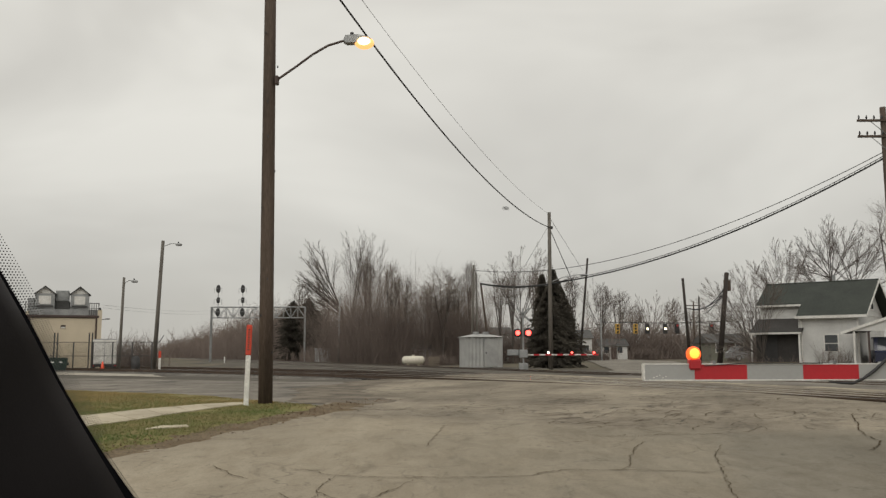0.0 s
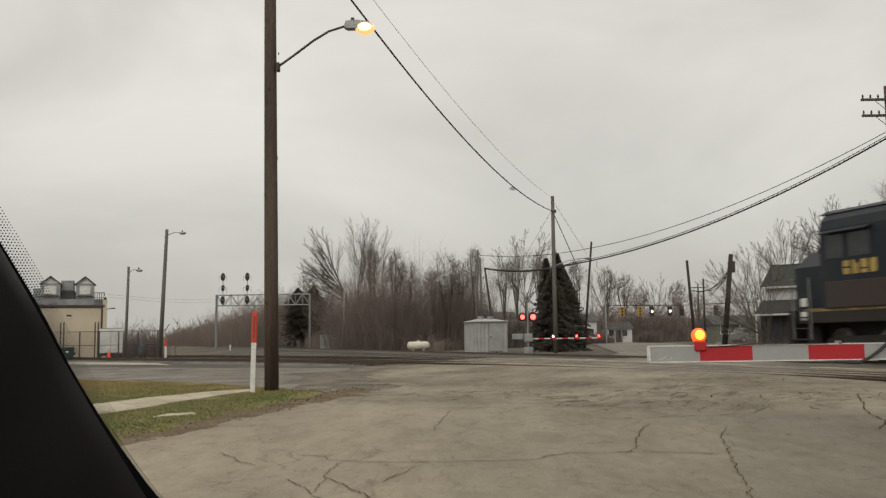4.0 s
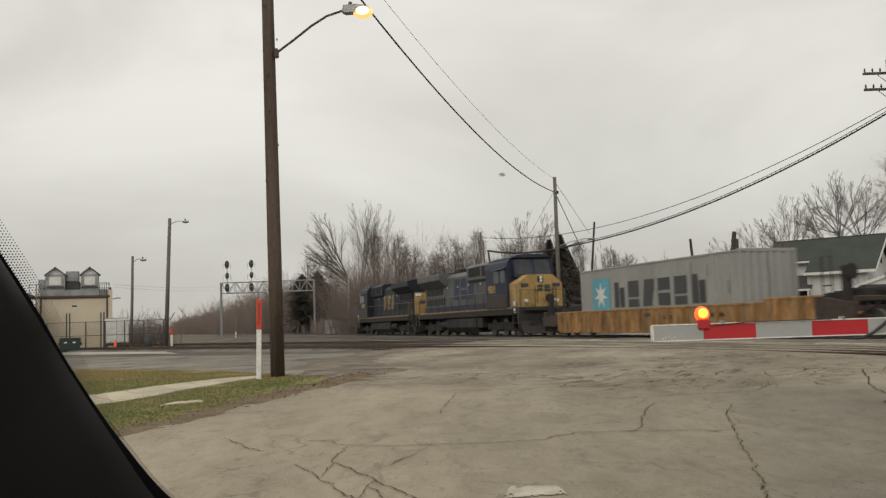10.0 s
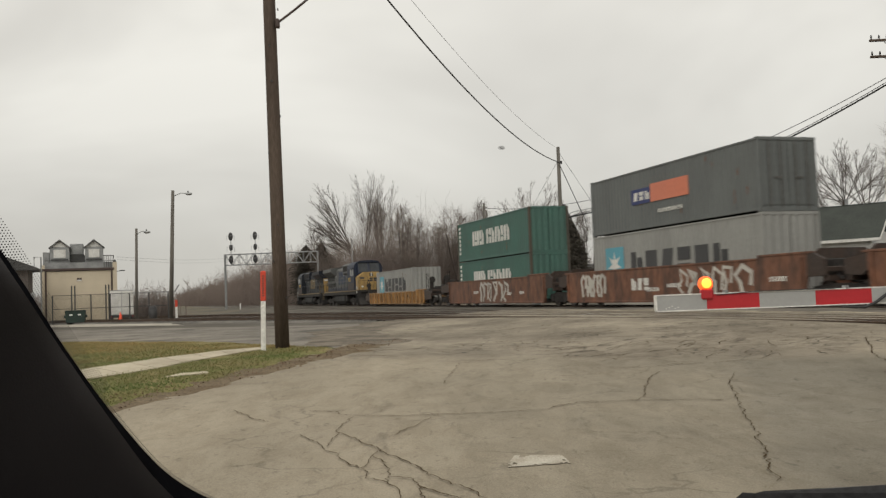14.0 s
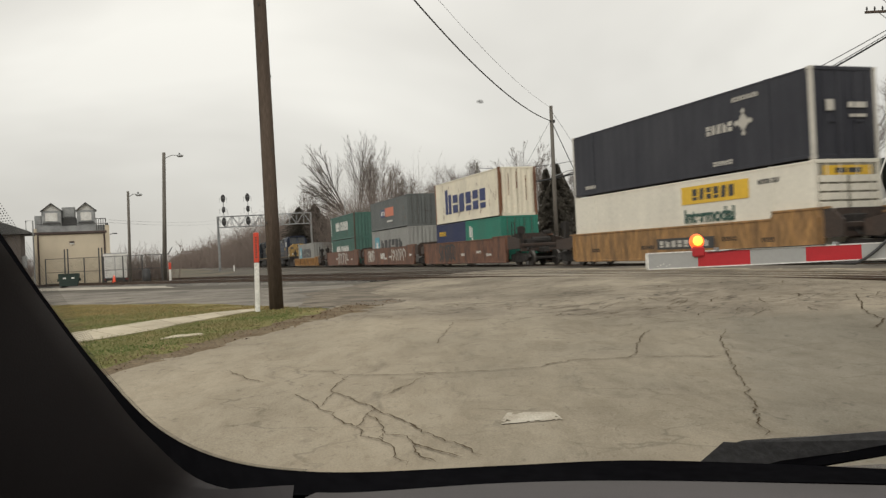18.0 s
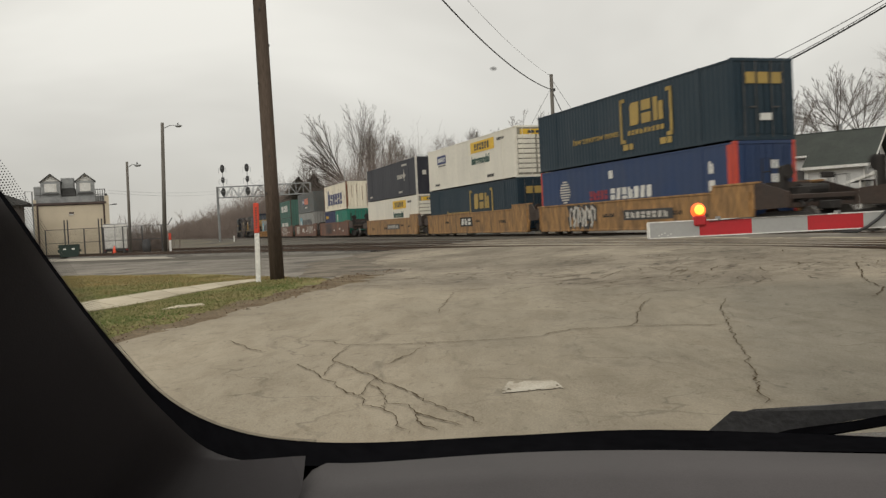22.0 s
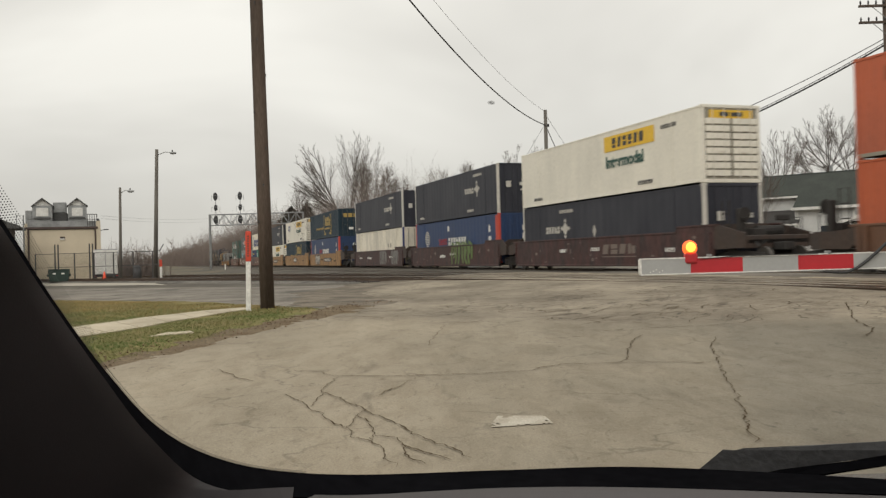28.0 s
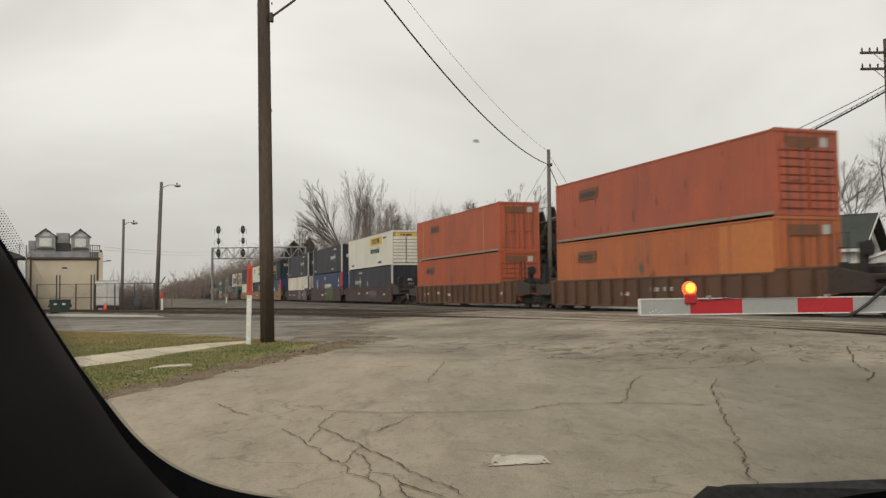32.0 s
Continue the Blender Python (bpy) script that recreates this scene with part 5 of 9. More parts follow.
for zz, top in ((0.37, False), (2.96, True)):
    c = container(57.86, 12.19, 2.59, zz, P_green, "green corrugated container of a stacked pair", pitch=0.28, posts=P_greenrust, doors="wall")
    decal(c, "word_blocks", blocks(3.1, 0.95, 5, 0.34, 0.92, 0.09, 31) + blocks(0.6, 0.95, 8, 0.38, 0.92, 0.11, 32), 1.222, P_white, "white letter-sized shapes")
    decal(c, "code_marks", [(5.7, 5.45, 0.5 + 0.28 * k, 0.68 + 0.28 * k) for k in range(7)], 1.222, P_white, "column of small white marks")
    streaks(c, 12, 2.59, 1.222, 3, 5)
c = container(77.45, 12.19, 2.90, 0.35, P_grey, "light grey corrugated container with a pale blue star panel", pitch=0.28, doors="wall")
decal(c, "star_panel", [(4.9, 3.3, 0.7, 2.3)], 1.222, P_sky, "pale blue square panel")
g = Geo().add([(p[0], p[1], p[2] + 0.17) for p in sv] + [(4.1, 1.235, 1.5)], [(i, (i + 1) % 14, 14) for i in range(14)])
part("star", g, P_white, c, "white seven-pointed star")
decal(c, "word_blocks", blocks(2.7, 0.85, 6, 0.95, 1.15, 0.24, 21), 1.222, P_mark_grey, "row of dark grey letter-sized shapes")
c = container(77.45, 12.19, 2.59, 3.26, P_dgrey, "dark grey corrugated container with an orange and blue panel", pitch=0.28)
decal(c, "blue_panel", [(2.4, 0.9, 1.1, 1.75)], 1.222, P_mark_blue, "dark blue panel")
decal(c, "orange_panel", [(0.85, -1.9, 1.1, 1.85)], 1.222, P_mark_orange, "orange panel")
decal(c, "word_blocks", blocks(2.2, 1.25, 3, 0.36, 0.36, 0.1, 41) + blocks(0.3, 0.6, 10, 0.12, 0.16, 0.06, 42), 1.232, P_white, "white letter-sized shapes")
streaks(c, 12, 2.59, 1.222, 8, 8)
c = container(97.05, 12.19, 2.90, 2.96, P_cream, "cream corrugated container with blue marks and rusty posts", pitch=0.28, posts=P_rust, doors="wall")
streaks(c, 12, 2.9, 1.225, 58, 9)
decal(c, "end_rust", [(1.1, 1.04, 0.3, 2.6), (0.62, 0.58, 1.2, 2.5), (0.1, 0.05, 1.6, 2.6), (-0.5, -0.54, 0.9, 2.4), (-1.02, -1.09, 0.2, 2.6)], 0, P_rust, "runs of rust on the end wall", rear_x=-6.12)
decal(c, "word_blocks", blocks(3.9, 0.62, 1, 1.35, 1.7, 0.2, 51) + blocks(2.3, 0.66, 5, 1.05, 1.2, 0.24, 52), 1.222, P_mark_blue, "row of large dark blue letter-sized shapes")
streaks(c, 12, 2.9, 1.222, 9, 12)
c = container(97.05, 6.06, 2.59, 0.37, P_dkblue, "short dark blue corrugated container", pitch=0.28)
decal(c, "word_blocks", blocks(2.4, 1.75, 5, 0.22, 0.3, 0.07, 53), 1.222, P_mark_yellow, "yellow letter-sized shapes")
c = container(103.18, 6.06, 2.59, 0.37, P_teal, "short teal green corrugated container", pitch=0.28)
decal(c, "white_mark", [(2.3, 2.05, 1.5, 2.2), (1.9, 1.75, 1.3, 2.1)], 1.222, P_white, "small white marks")

# --- ochre three-unit car with long boxes ---
for k, (bk, tr) in enumerate(((116.7, (True, -1.3)), (136.9, (False, -1.3)), (156.5, (False, True)))):
    well_unit(bk, 20.6 if k else 20.0, P_ochre, "ochre-yellow well car unit, stained and tagged", top=1.45, rear_up=0.24, seed=10 + k, trucks=tr)
    wb = MOVERS[-1][0]
    if k == 1:
        decal(wb, "name_plate", [(2.0, -0.3, 0.62, 1.22)], 1.396, P_black, "black name plate")
        decal(wb, "word_blocks", blocks(1.75, 0.72, 3, 0.5, 0.4, 0.14, 61), 1.404, P_white, "white letter-sized shapes")
    else:
        decal(wb, "name_plate", [(0.4, -3.4, 0.62, 1.05)], 1.396, P_mark_grey, "dark name plate")
        decal(wb, "word_blocks", blocks(0.2, 0.7, 8, 0.3, 0.26, 0.12, 62), 1.404, P_post, "pale letter-sized shapes")
    if k == 2:
        squiggle(wb, 5.6, 0.3, 2.8, 1.15, 1.405, P_mark_grey, 15, "dark sprayed tag with pale filling")
        squiggle(wb, 5.5, 0.4, 2.5, 0.9, 1.412, P_post, 16, "pale sprayed filling")

LIFT = (6.07, -6.07)


def limo(back, zz, off=-2.6, **kw):
    """A blue-black 53-foot box with bare corner posts and a small white diamond mark."""
    c = container(back, 16.15, 2.90, zz, P_box_black, "blue-black long container with pale corner posts", 2.59, 0.6, 0.004, posts=P_post, post_at=LIFT, **kw)
    ctr = (-2.2 + off, 1.66)
    g = Geo()
    for a, b in ((0.0, 0.34), (0.38, 0.12)):
        for dx, dz in ((a, 0), (-a, 0), (0, a), (0, -a)) if a else ((0, 0),):
            r = b
            g.add([(ctr[0] + dx + r, 1.312, ctr[1] + dz), (ctr[0] + dx, 1.312, ctr[1] + dz + r), (ctr[0] + dx - r, 1.312, ctr[1] + dz), (ctr[0] + dx, 1.312, ctr[1] + dz - r)], [(0, 1, 2, 3)])
    part("diamond_mark", g, P_post, c, "pale diamond mark")
    decal(c, "word_blocks", blocks(-0.05 + off, 1.45, 5, 0.24, 0.34, 0.08, 71) + blocks(-1.6 + off, 2.42, 8, 0.13, 0.16, 0.05, 72) + blocks(-3.0, 0.3, 6, 0.14, 0.16, 0.05, 73) + blocks(6.9, 0.3, 6, 0.12, 0.15, 0.05, 74), 1.298, P_post, "small pale letter-sized shapes")
    if off > 0:
        part("white_diamond", Geo().add([(2.9 - 2.5, 1.305, 1.45), (2.72 - 2.5, 1.305, 1.75), (2.54 - 2.5, 1.305, 1.45), (2.72 - 2.5, 1.305, 1.15)], [(0, 1, 2, 3)]), P_post, c, "white diamond")
    decal(c, "door_marks", [(0.75, 0.45, 1.5, 1.85), (-0.1, -0.85, 1.6, 1.78), (-0.15, -0.8, 1.3, 1.4)], 0, P_post, "pale marks on the doors", rear_x=-8.1)
    return c


def white53(back, zz, plate, label="off-white long container with a yellow panel and slatted doors"):
    c = container(back, 16.15, 2.90, zz, P_jb, label, 2.59, 0.6, 0.004, post_at=LIFT, doors="slats")
    decal(c, "yellow_panel", [(-0.9, -4.9, 1.95, 2.62)], 1.298, P_mark_yellow, "yellow panel")
    decal(c, "word_blocks", blocks(-1.6, 2.08, 6, 0.32, 0.42, 0.12, 81), 1.308, P_mark_grey, "dark letter-sized shapes on the panel")
    words_on(c, "Intermodal", -1.0, 1.302, 1.25, 0.70, P_mark_green, label="dark green lettering", bold=0.022)
    decal(c, "small_marks", blocks(-5.4, 2.35, 6, 0.13, 0.16, 0.05, 82) + blocks(-3.6, 0.3, 6, 0.14, 0.16, 0.05, 83) + blocks(6.6, 0.3, 6, 0.12, 0.15, 0.05, 84), 1.298, P_mark_grey, "small dark marks")
    if plate:
        decal(c, "blue_plate", [(5.95, 4.1, 1.78, 2.36)], 1.298, P_mark_blue, "dark blue plate")
        decal(c, "plate_blocks", blocks(5.7, 1.92, 5, 0.22, 0.3, 0.08, 85), 1.308, P_white, "white letter-sized shapes")
        decal(c, "plate_line", [(5.8, 4.2, 1.62, 1.68)], 1.298, P_mark_grey, "thin dark line")
    decal(c, "door_marks", [(0.5, 0.1, 2.47, 2.62), (0.0, -0.5, 2.47, 2.62)], 0, P_mark_grey, "dark marks over the doors", rear_x=-8.085)
    decal(c, "door_panel", [(0.95, -0.95, 2.40, 2.70)], 0, P_mark_yellow, "yellow panel over the doors", rear_x=-8.07)
    return c


def navy53(back, zz):
    c = container(back, 16.15, 2.90, zz, P_box_navy, "dark navy ribbed long container with a gold bracketed emblem", 2.59, 0.30, 0.02, post_at=LIFT)
    decal(c, "emblem_blocks", blocks(-1.1, 1.35, 3, 0.78, 0.95, 0.13, 91), 1.298, P_gold, "gold block emblem")
    decal(c, "brackets", [(-0.3, -0.46, 0.65, 2.55), (-0.3, -0.7, 2.4, 2.55), (-0.3, -0.7, 0.65, 0.8), (-4.3, -4.14, 0.65, 2.55), (-3.9, -4.3, 2.4, 2.55), (-3.9, -4.3, 0.65, 0.8)], 1.298, P_gold, "gold brackets")
    words_on(c, "how tomorrow moves", 4.2, 1.302, 1.02, 0.47, P_gold, "slogan", "small gold lettering")
    decal(c, "small_words", blocks(-0.9, 0.95, 9, 0.24, 0.2, 0.08, 93) + [(-0.5, -0.9, 0.35, 0.6), (-1.0, -1.3, 0.35, 0.6), (-3.4, -3.8, 0.35, 0.6), (-3.9, -4.2, 0.35, 0.6)], 1.298, P_gold, "small gold marks")
    decal(c, "door_emblem", [(0.75, 0.35, 2.0, 2.4), (0.25, -0.2, 2.0, 2.4), (-0.3, -0.75, 2.0, 2.4)], 0, P_gold, "gold emblem on the doors", rear_x=-8.1)
    decal(c, "white_plate", [(0.2, -0.3, 0.7, 0.95)], 0, P_white, "small white plate", rear_x=-8.1)
    return c


def blue53(back, zz):
    c = container(back, 16.15, 2.90, zz, P_blue, "royal blue long container with red corner posts", 2.59, 0.6, 0.005, posts=P_red, post_at=LIFT)
    part("red_band", Geo().box(-7.92, -7.62, 1.288, 1.301, 0.15, 2.8), P_red, c, "red band beside the door post")
    for k in range(9):
        a = -0.5 + k * 0.125
        hw = math.sqrt(max(0.02, 0.3 - a * a))
        part("emblem_stripe", Geo().box(5.3 - hw, 5.3 + hw, 1.296, 1.303, 1.75 + a - 0.035, 1.75 + a + 0.035), P_post, c, "pale stripe of a round emblem")
    decal(c, "red_blocks", blocks(2.75, 1.25, 5, 0.28, 0.42, 0.07, 95), 1.298, P_dullred, "dull red letter-sized shapes")
    decal(c, "white_blocks", blocks(0.8, 1.2, 7, 0.4, 0.5, 0.1, 96) + blocks(-6.5, 1.85, 1, 0.3, 0.45, 0.08, 97) + [(-6.5, -6.85, 1.2, 1.6), (0.9, 0.55, 2.15, 2.5)], 1.298, P_white, "white letter-sized shapes")
    decal(c, "door_marks", [(-0.2, -0.5, 1.9, 2.2), (-0.2, -0.55, 1.4, 1.7)], 0, P_white, "white marks on the doors", rear_x=-8.1)
    return c


white53(119.06, 0.35, False)
limo(119.06, 3.26)
navy53(138.57, 0.35)
white53(138.57, 3.26, True)
blue53(157.9, 0.35)
navy53(157.9, 3.26)

# --- maroon three-unit car ---
for k, (bk, tr) in enumerate(((179.4, (True, -1.0)), (199.2, (False, -1.0)), (218.9, (False, True)))):
    well_unit(bk, 19.9 if k < 2 else 21.0, P_maroon, "dark maroon well car unit with sprayed tags", top=1.45, rear_up=0.2, seed=20 + k, trucks=tr)
    wb = MOVERS[-1][0]
    if k == 0:
        squiggle(wb, -1.6, 0.3, 2.2, 1.1, 1.405, P_tag, 17, "grey sprayed tag")
        squiggle(wb, -5.4, 0.3, 1.9, 1.1, 1.405, P_tag, 27, "grey sprayed tag")
    if k == 1:
        squiggle(wb, -0.5, 0.3, 3.8, 1.4, 1.405, P_lime, 18, "lime green sprayed tag")
    if k == 2:
        decal(wb, "word_blocks", blocks(-0.4, 0.72, 4, 0.62, 0.42, 0.1, 65), 1.398, P_scuff, "faded pale letter-sized shapes")
        decal(wb, "under_line", [(-0.4, -3.2, 0.58, 0.62)], 1.398, P_scuff, "faded pale line")
c = container(181.74, 16.15, 2.90, 0.35, P_dirty, "dirty white ribbed long container with blue posts", 2.59, 0.34, 0.03, posts=P_mark_blue, post_at=LIFT)
streaks(c, 16, 2.9, 1.3, 15, 7, P_mark_grey)
decal(c, "dark_tags", [(-3.6, -3.72, 1.35, 1.7), (-4.4, -4.52, 1.35, 1.7)], 1.308, P_mark_grey, "small dark tags")
limo(181.74, 3.26)
blue53(201.46, 0.35)
limo(201.46, 3.26)
limo(221.09, 0.35, 5.3)
white53(221.09, 3.26, False)


def orange53(back, zz, k):
    upper = zz > 1
    c = container(back, 16.15, 2.90, zz, (P_orange_l, P_orange, P_orange_y, P_orange_d)[k], "faded orange ribbed long container with dark name plates", 2.59, 0.30, 0.016, post_at=(6.4, -5.6),
                  inset=P_patch if k == 1 else None, doors="slats" if k in (0, 3) else "bars", rails=P_gap if upper else None)
    a = 5.6 if k == 3 else 4.7 if upper else 5.85
    decal(c, "name_plate", [(a, a - 1.75, 1.85, 2.08), (a - 0.05, a - 1.8, 2.1, 2.36)], 1.298, P_rust, "dark faded name plate")
    decal(c, "plate_blocks", blocks(a - 0.1, 1.95, 8, 0.12, 0.26, 0.06, 101), 1.304, P_mark_grey, "dark letter-sized shapes")
    if not upper:
        part("grey_diamond", Geo().add([(0.45, 1.305, 1.45), (0.28, 1.305, 1.72), (0.11, 1.305, 1.45), (0.28, 1.305, 1.18)], [(0, 1, 2, 3)]), P_dgrey, c, "grey diamond")
    decal(c, "door_plate", [(0.9, -0.35, 2.25, 2.62)], 0, P_rust, "dark name plate on the doors", rear_x=-8.1)
    decal(c, "door_mark", [(-0.5, -0.85, 2.3, 2.62)], 0, P_post, "pale mark on the doors", rear_x=-8.1)
    streaks(c, 16, 2.9, 1.3, 110 + k, 10)
    if k == 2:                             # a patched section of paler panels
        decal(c, "pale_panel", [(-5.0, -7.9, 0.2, 2.75)], 1.292, P_patch, "yellower replaced panels")
    return c


for k, bk in enumerate((244.53, 268.18)):
    well_unit((242.38, 265.58)[k], 23.0, P_rib, "brown well car with ribbed sides", top=1.35, rear_up=0.12, ribs=True, seed=30 + k)
    orange53(bk, 0.35, 2 * k)
    orange53(bk, 3.26, 2 * k + 1)
well_unit(289.0, 23.0, P_rib, "brown well car with ribbed sides", top=1.35, rear_up=0.12, ribs=True, seed=33)

# ---- street furniture, railway fixtures and buildings ----
M_pole = mat("weathered_pole", (0.115, 0.088, 0.07), (0.07, 0.054, 0.045), rough=0.9, s1=1.2, s2=26, bump=0.6, amount=0.6, stretch=(3, 3, 0.25), spec=0.15)
M_pole_grey = mat("grey_pole", (0.17, 0.155, 0.135), (0.10, 0.092, 0.08), rough=0.9, s1=1.2, s2=26, bump=0.5, stretch=(3, 3, 0.25), spec=0.15)
M_galv = mat("galvanised_steel", (0.34, 0.345, 0.34), (0.23, 0.235, 0.235), rough=0.5, metal=0.5, s1=2, s2=30, bump=0.05)
M_dark = mat("dark_metal", (0.035, 0.034, 0.034), (0.025, 0.024, 0.024), rough=0.6, s1=4, s2=30)
M_wire = mat("black_cable", (0.022, 0.022, 0.022), (0.03, 0.03, 0.03), rough=0.7, s1=5, s2=30)
M_white = mat("white_paint", (0.72, 0.71, 0.67), (0.58, 0.56, 0.52), rough=0.6, s1=1.5, s2=30, bump=0.05)
M_redp = mat("red_reflective", (0.48, 0.02, 0.028), (0.40, 0.018, 0.024), rough=0.4, s1=2, s2=40, bump=0.0, amount=0.1)
M_greyp = mat("grey_reflective", (0.37, 0.37, 0.355), (0.32, 0.32, 0.31), rough=0.45, s1=1, s2=40, bump=0.0, amount=0.08)
M_orange_red = mat("marker_red", (0.62, 0.06, 0.025), (0.5, 0.05, 0.025), rough=0.6, s1=3, s2=30)
M_siding = mat("white_siding", (0.60, 0.595, 0.57), (0.48, 0.475, 0.455), rough=0.7, s1=0.6, s2=20, bump=0.1, amount=0.2)
M_roofgreen = mat("green_shingle", (0.036, 0.042, 0.035), (0.027, 0.032, 0.027), rough=0.9, s1=0.8, s2=12, bump=0.4)
M_tan = mat("tan_block", (0.58, 0.50, 0.375), (0.5, 0.43, 0.32), rough=0.85, s1=0.5, s2=16, bump=0.2, amount=0.15)
M_brown = mat("brown_trim", (0.08, 0.055, 0.045), (0.06, 0.04, 0.035), rough=0.7, s1=2, s2=20)
M_window = mat("window_pane", (0.05, 0.055, 0.06), (0.035, 0.04, 0.045), rough=0.08, s1=1, s2=4, bump=0.0, spec=0.8)
M_dumpster = mat("green_bin", (0.012, 0.03, 0.022), (0.010, 0.024, 0.018), rough=0.6, s1=2, s2=20)
M_cone = mat("cone_orange", (0.8, 0.1, 0.045), (0.7, 0.09, 0.04), rough=0.6, s1=3, s2=20)
M_tank = mat("cream_tank", (0.62, 0.58, 0.48), (0.5, 0.46, 0.38), rough=0.5, s1=1.5, s2=20)
M_tarred = mat("tarred_pole", (0.055, 0.046, 0.04), (0.038, 0.032, 0.029), rough=0.9, s1=1.2, s2=26, bump=0.5, amount=0.5, stretch=(3, 3, 0.25), spec=0.15)
M_wood = mat("grey_wood", (0.2, 0.165, 0.12), (0.13, 0.11, 0.085), rough=0.9, s1=1, s2=18)
M_sig_yellow = mat("signal_yellow", (0.5, 0.3, 0.05), (0.42, 0.25, 0.045), rough=0.6, s1=3, s2=30)


def lamp_mat(name, col, strength):
    m = bpy.data.materials.new(name)
    m.use_nodes = True
    b = m.node_tree.nodes["Principled BSDF"]
    b.inputs["Base Color"].default_value = (*col, 1)
    b.inputs["Emission Color"].default_value = (*col, 1)
    b.inputs["Emission Strength"].default_value = strength
    return m


L_sodium = lamp_mat("sodium_light", (1.0, 0.46, 0.16), 1.35)
L_core = lamp_mat("lamp_core_light", (1.0, 0.8, 0.48), 3.0)
L_amber = lamp_mat("amber_light", (1.0, 0.12, 0.02), 1.1)
L_amber_core = lamp_mat("amber_core", (1.0, 0.50, 0.06), 1.5)
L_red = lamp_mat("red_light", (1.0, 0.06, 0.045), 8.0)
L_warm = lamp_mat("warm_signal_light", (1.0, 0.85, 0.62), 4.0)
L_pale = lamp_mat("pale_signal_light", (1.0, 0.88, 0.6), 3.0)
L_white = lamp_mat("white_light", (1.0, 0.95, 0.85), 4.0)


def at(x, y, dz=0.0, rz=0.0):
    return pose(x, y, terr(x, y) + dz, 0, 0, rz)


def hang(g, a, b, sag, r, n=28, k=5):
    a, b = Vector(a), Vector(b)
    pts = [a.lerp(b, i / n) - Vector((0, 0, sag * 4 * (i / n) * (1 - i / n))) for i in range(n + 1)]
    g.tube(pts, r, k, cap=False)
    return pts


# --- the near utility pole with its street lamp ---
px_, py_ = -4.11, 20.5
pole = thing("utility_pole", pose(px_, py_, 0.2), "tall brown wooden pole with a lit street lamp", "utility pole")
part("pole", Geo().tube([(0.0, 0, -0.1), (-0.03, 0, 3), (-0.08, 0, 8), (-0.13, 0, 13.6)], [0.165, 0.16, 0.145, 0.12], 18), M_pole, pole, smooth=True)
arm_pts = [(0.12, -0.1, 7.72), (0.55, -0.12, 8.02), (0.98, -0.14, 8.34), (1.35, -0.15, 8.56), (1.8, -0.15, 8.7)]
part("bracket_arm", Geo().tube(arm_pts, 0.03, 8), M_brown, pole)
part("arm_plate", Geo().box(0.08, 0.17, -0.17, -0.03, 7.6, 7.82, 0.02), M_brown, pole)
head = part("lamp_head", Geo().prism([(p + 0.2, q + 0.08) for p, q in ((1.52, 8.56), (1.60, 8.52), (2.12, 8.54), (2.2, 8.6), (2.1, 8.68), (1.85, 8.72), (1.56, 8.7))], "y", -0.26, -0.04), M_galv, pole)
part("refractor", Geo().ball((2.22, -0.15, 8.62), 0.19, 16, 10, 1.25, 0.9, 0.8), L_sodium, head, "glowing sodium refractor", smooth=True)
part("lamp_core", Geo().ball((2.22, -0.27, 8.62), 0.125, 14, 8, 1.25, 0.6, 0.8), L_core, head, "white-hot centre of the lamp", smooth=True)
part("photocell", Geo().tube([(1.92, -0.15, 8.78), (1.92, -0.15, 8.88)], 0.045, 10), M_dark, head)
g = Geo()
for k in range(10):
    a = k * 2.4
    z = 1.2 + k * 0.85
    g.box(0.16 * math.cos(a) - 0.012, 0.16 * math.cos(a) + 0.012, -0.185 - 0.005 * (k % 2), -0.15, z, z + 0.05)
tagged(part("pole_steps", g, M_dark, pole, "dark staples and nail heads"), kind="stuff")

# --- red and white marker post beside it ---
mk = thing("marker_post", pose(-4.38, 19.7, 0.2, 0, 1.2, 0), "white plastic marker post with a red top", "marker post")
part("post", Geo().box(-0.055, 0.055, -0.02, 0.02, 0.0, 1.16, 0.012), M_white, mk)
top_ = part("red_top", Geo().box(-0.062, 0.062, -0.026, 0.026, 1.16, 1.84, 0.02), M_orange_red, mk)
g = Geo()
for k in range(9):
    g.box(-0.02, 0.022, -0.029, -0.024, 1.27 + k * 0.055, 1.30 + k * 0.055)
tagged(part("unreadable_print", g, M_brown, top_, "dark print bars"), kind="stuff")

# --- pole beyond the track, its crossarm poles, and the wires ---
far_pole = thing("utility_pole", pose(7.55, 62, 0.3), "tall slim grey wooden utility pole", "utility pole", "poles beyond the track")
part("pole", Geo().tube([(0, 0, -0.1), (0.06, 0, 11.2)], [0.17, 0.12], 12), M_pole_grey, far_pole, smooth=True)
part("insulator", Geo().box(-0.06, 0.3, -0.1, 0.1, 10.0, 10.2, 0.02), M_dark, far_pole)

bracket = part("lamp_arm", Geo().tube([(0.05, 0, 6.2), (1.0, 0, 6.55), (2.0, 0, 6.72), (2.35, 0, 6.72)], 0.03, 6), M_galv, far_pole)
part("lamp_head", Geo().ball((2.45, 0, 6.7), 0.16, 10, 6, 1.9, 0.9, 0.5), M_galv, bracket, smooth=True)

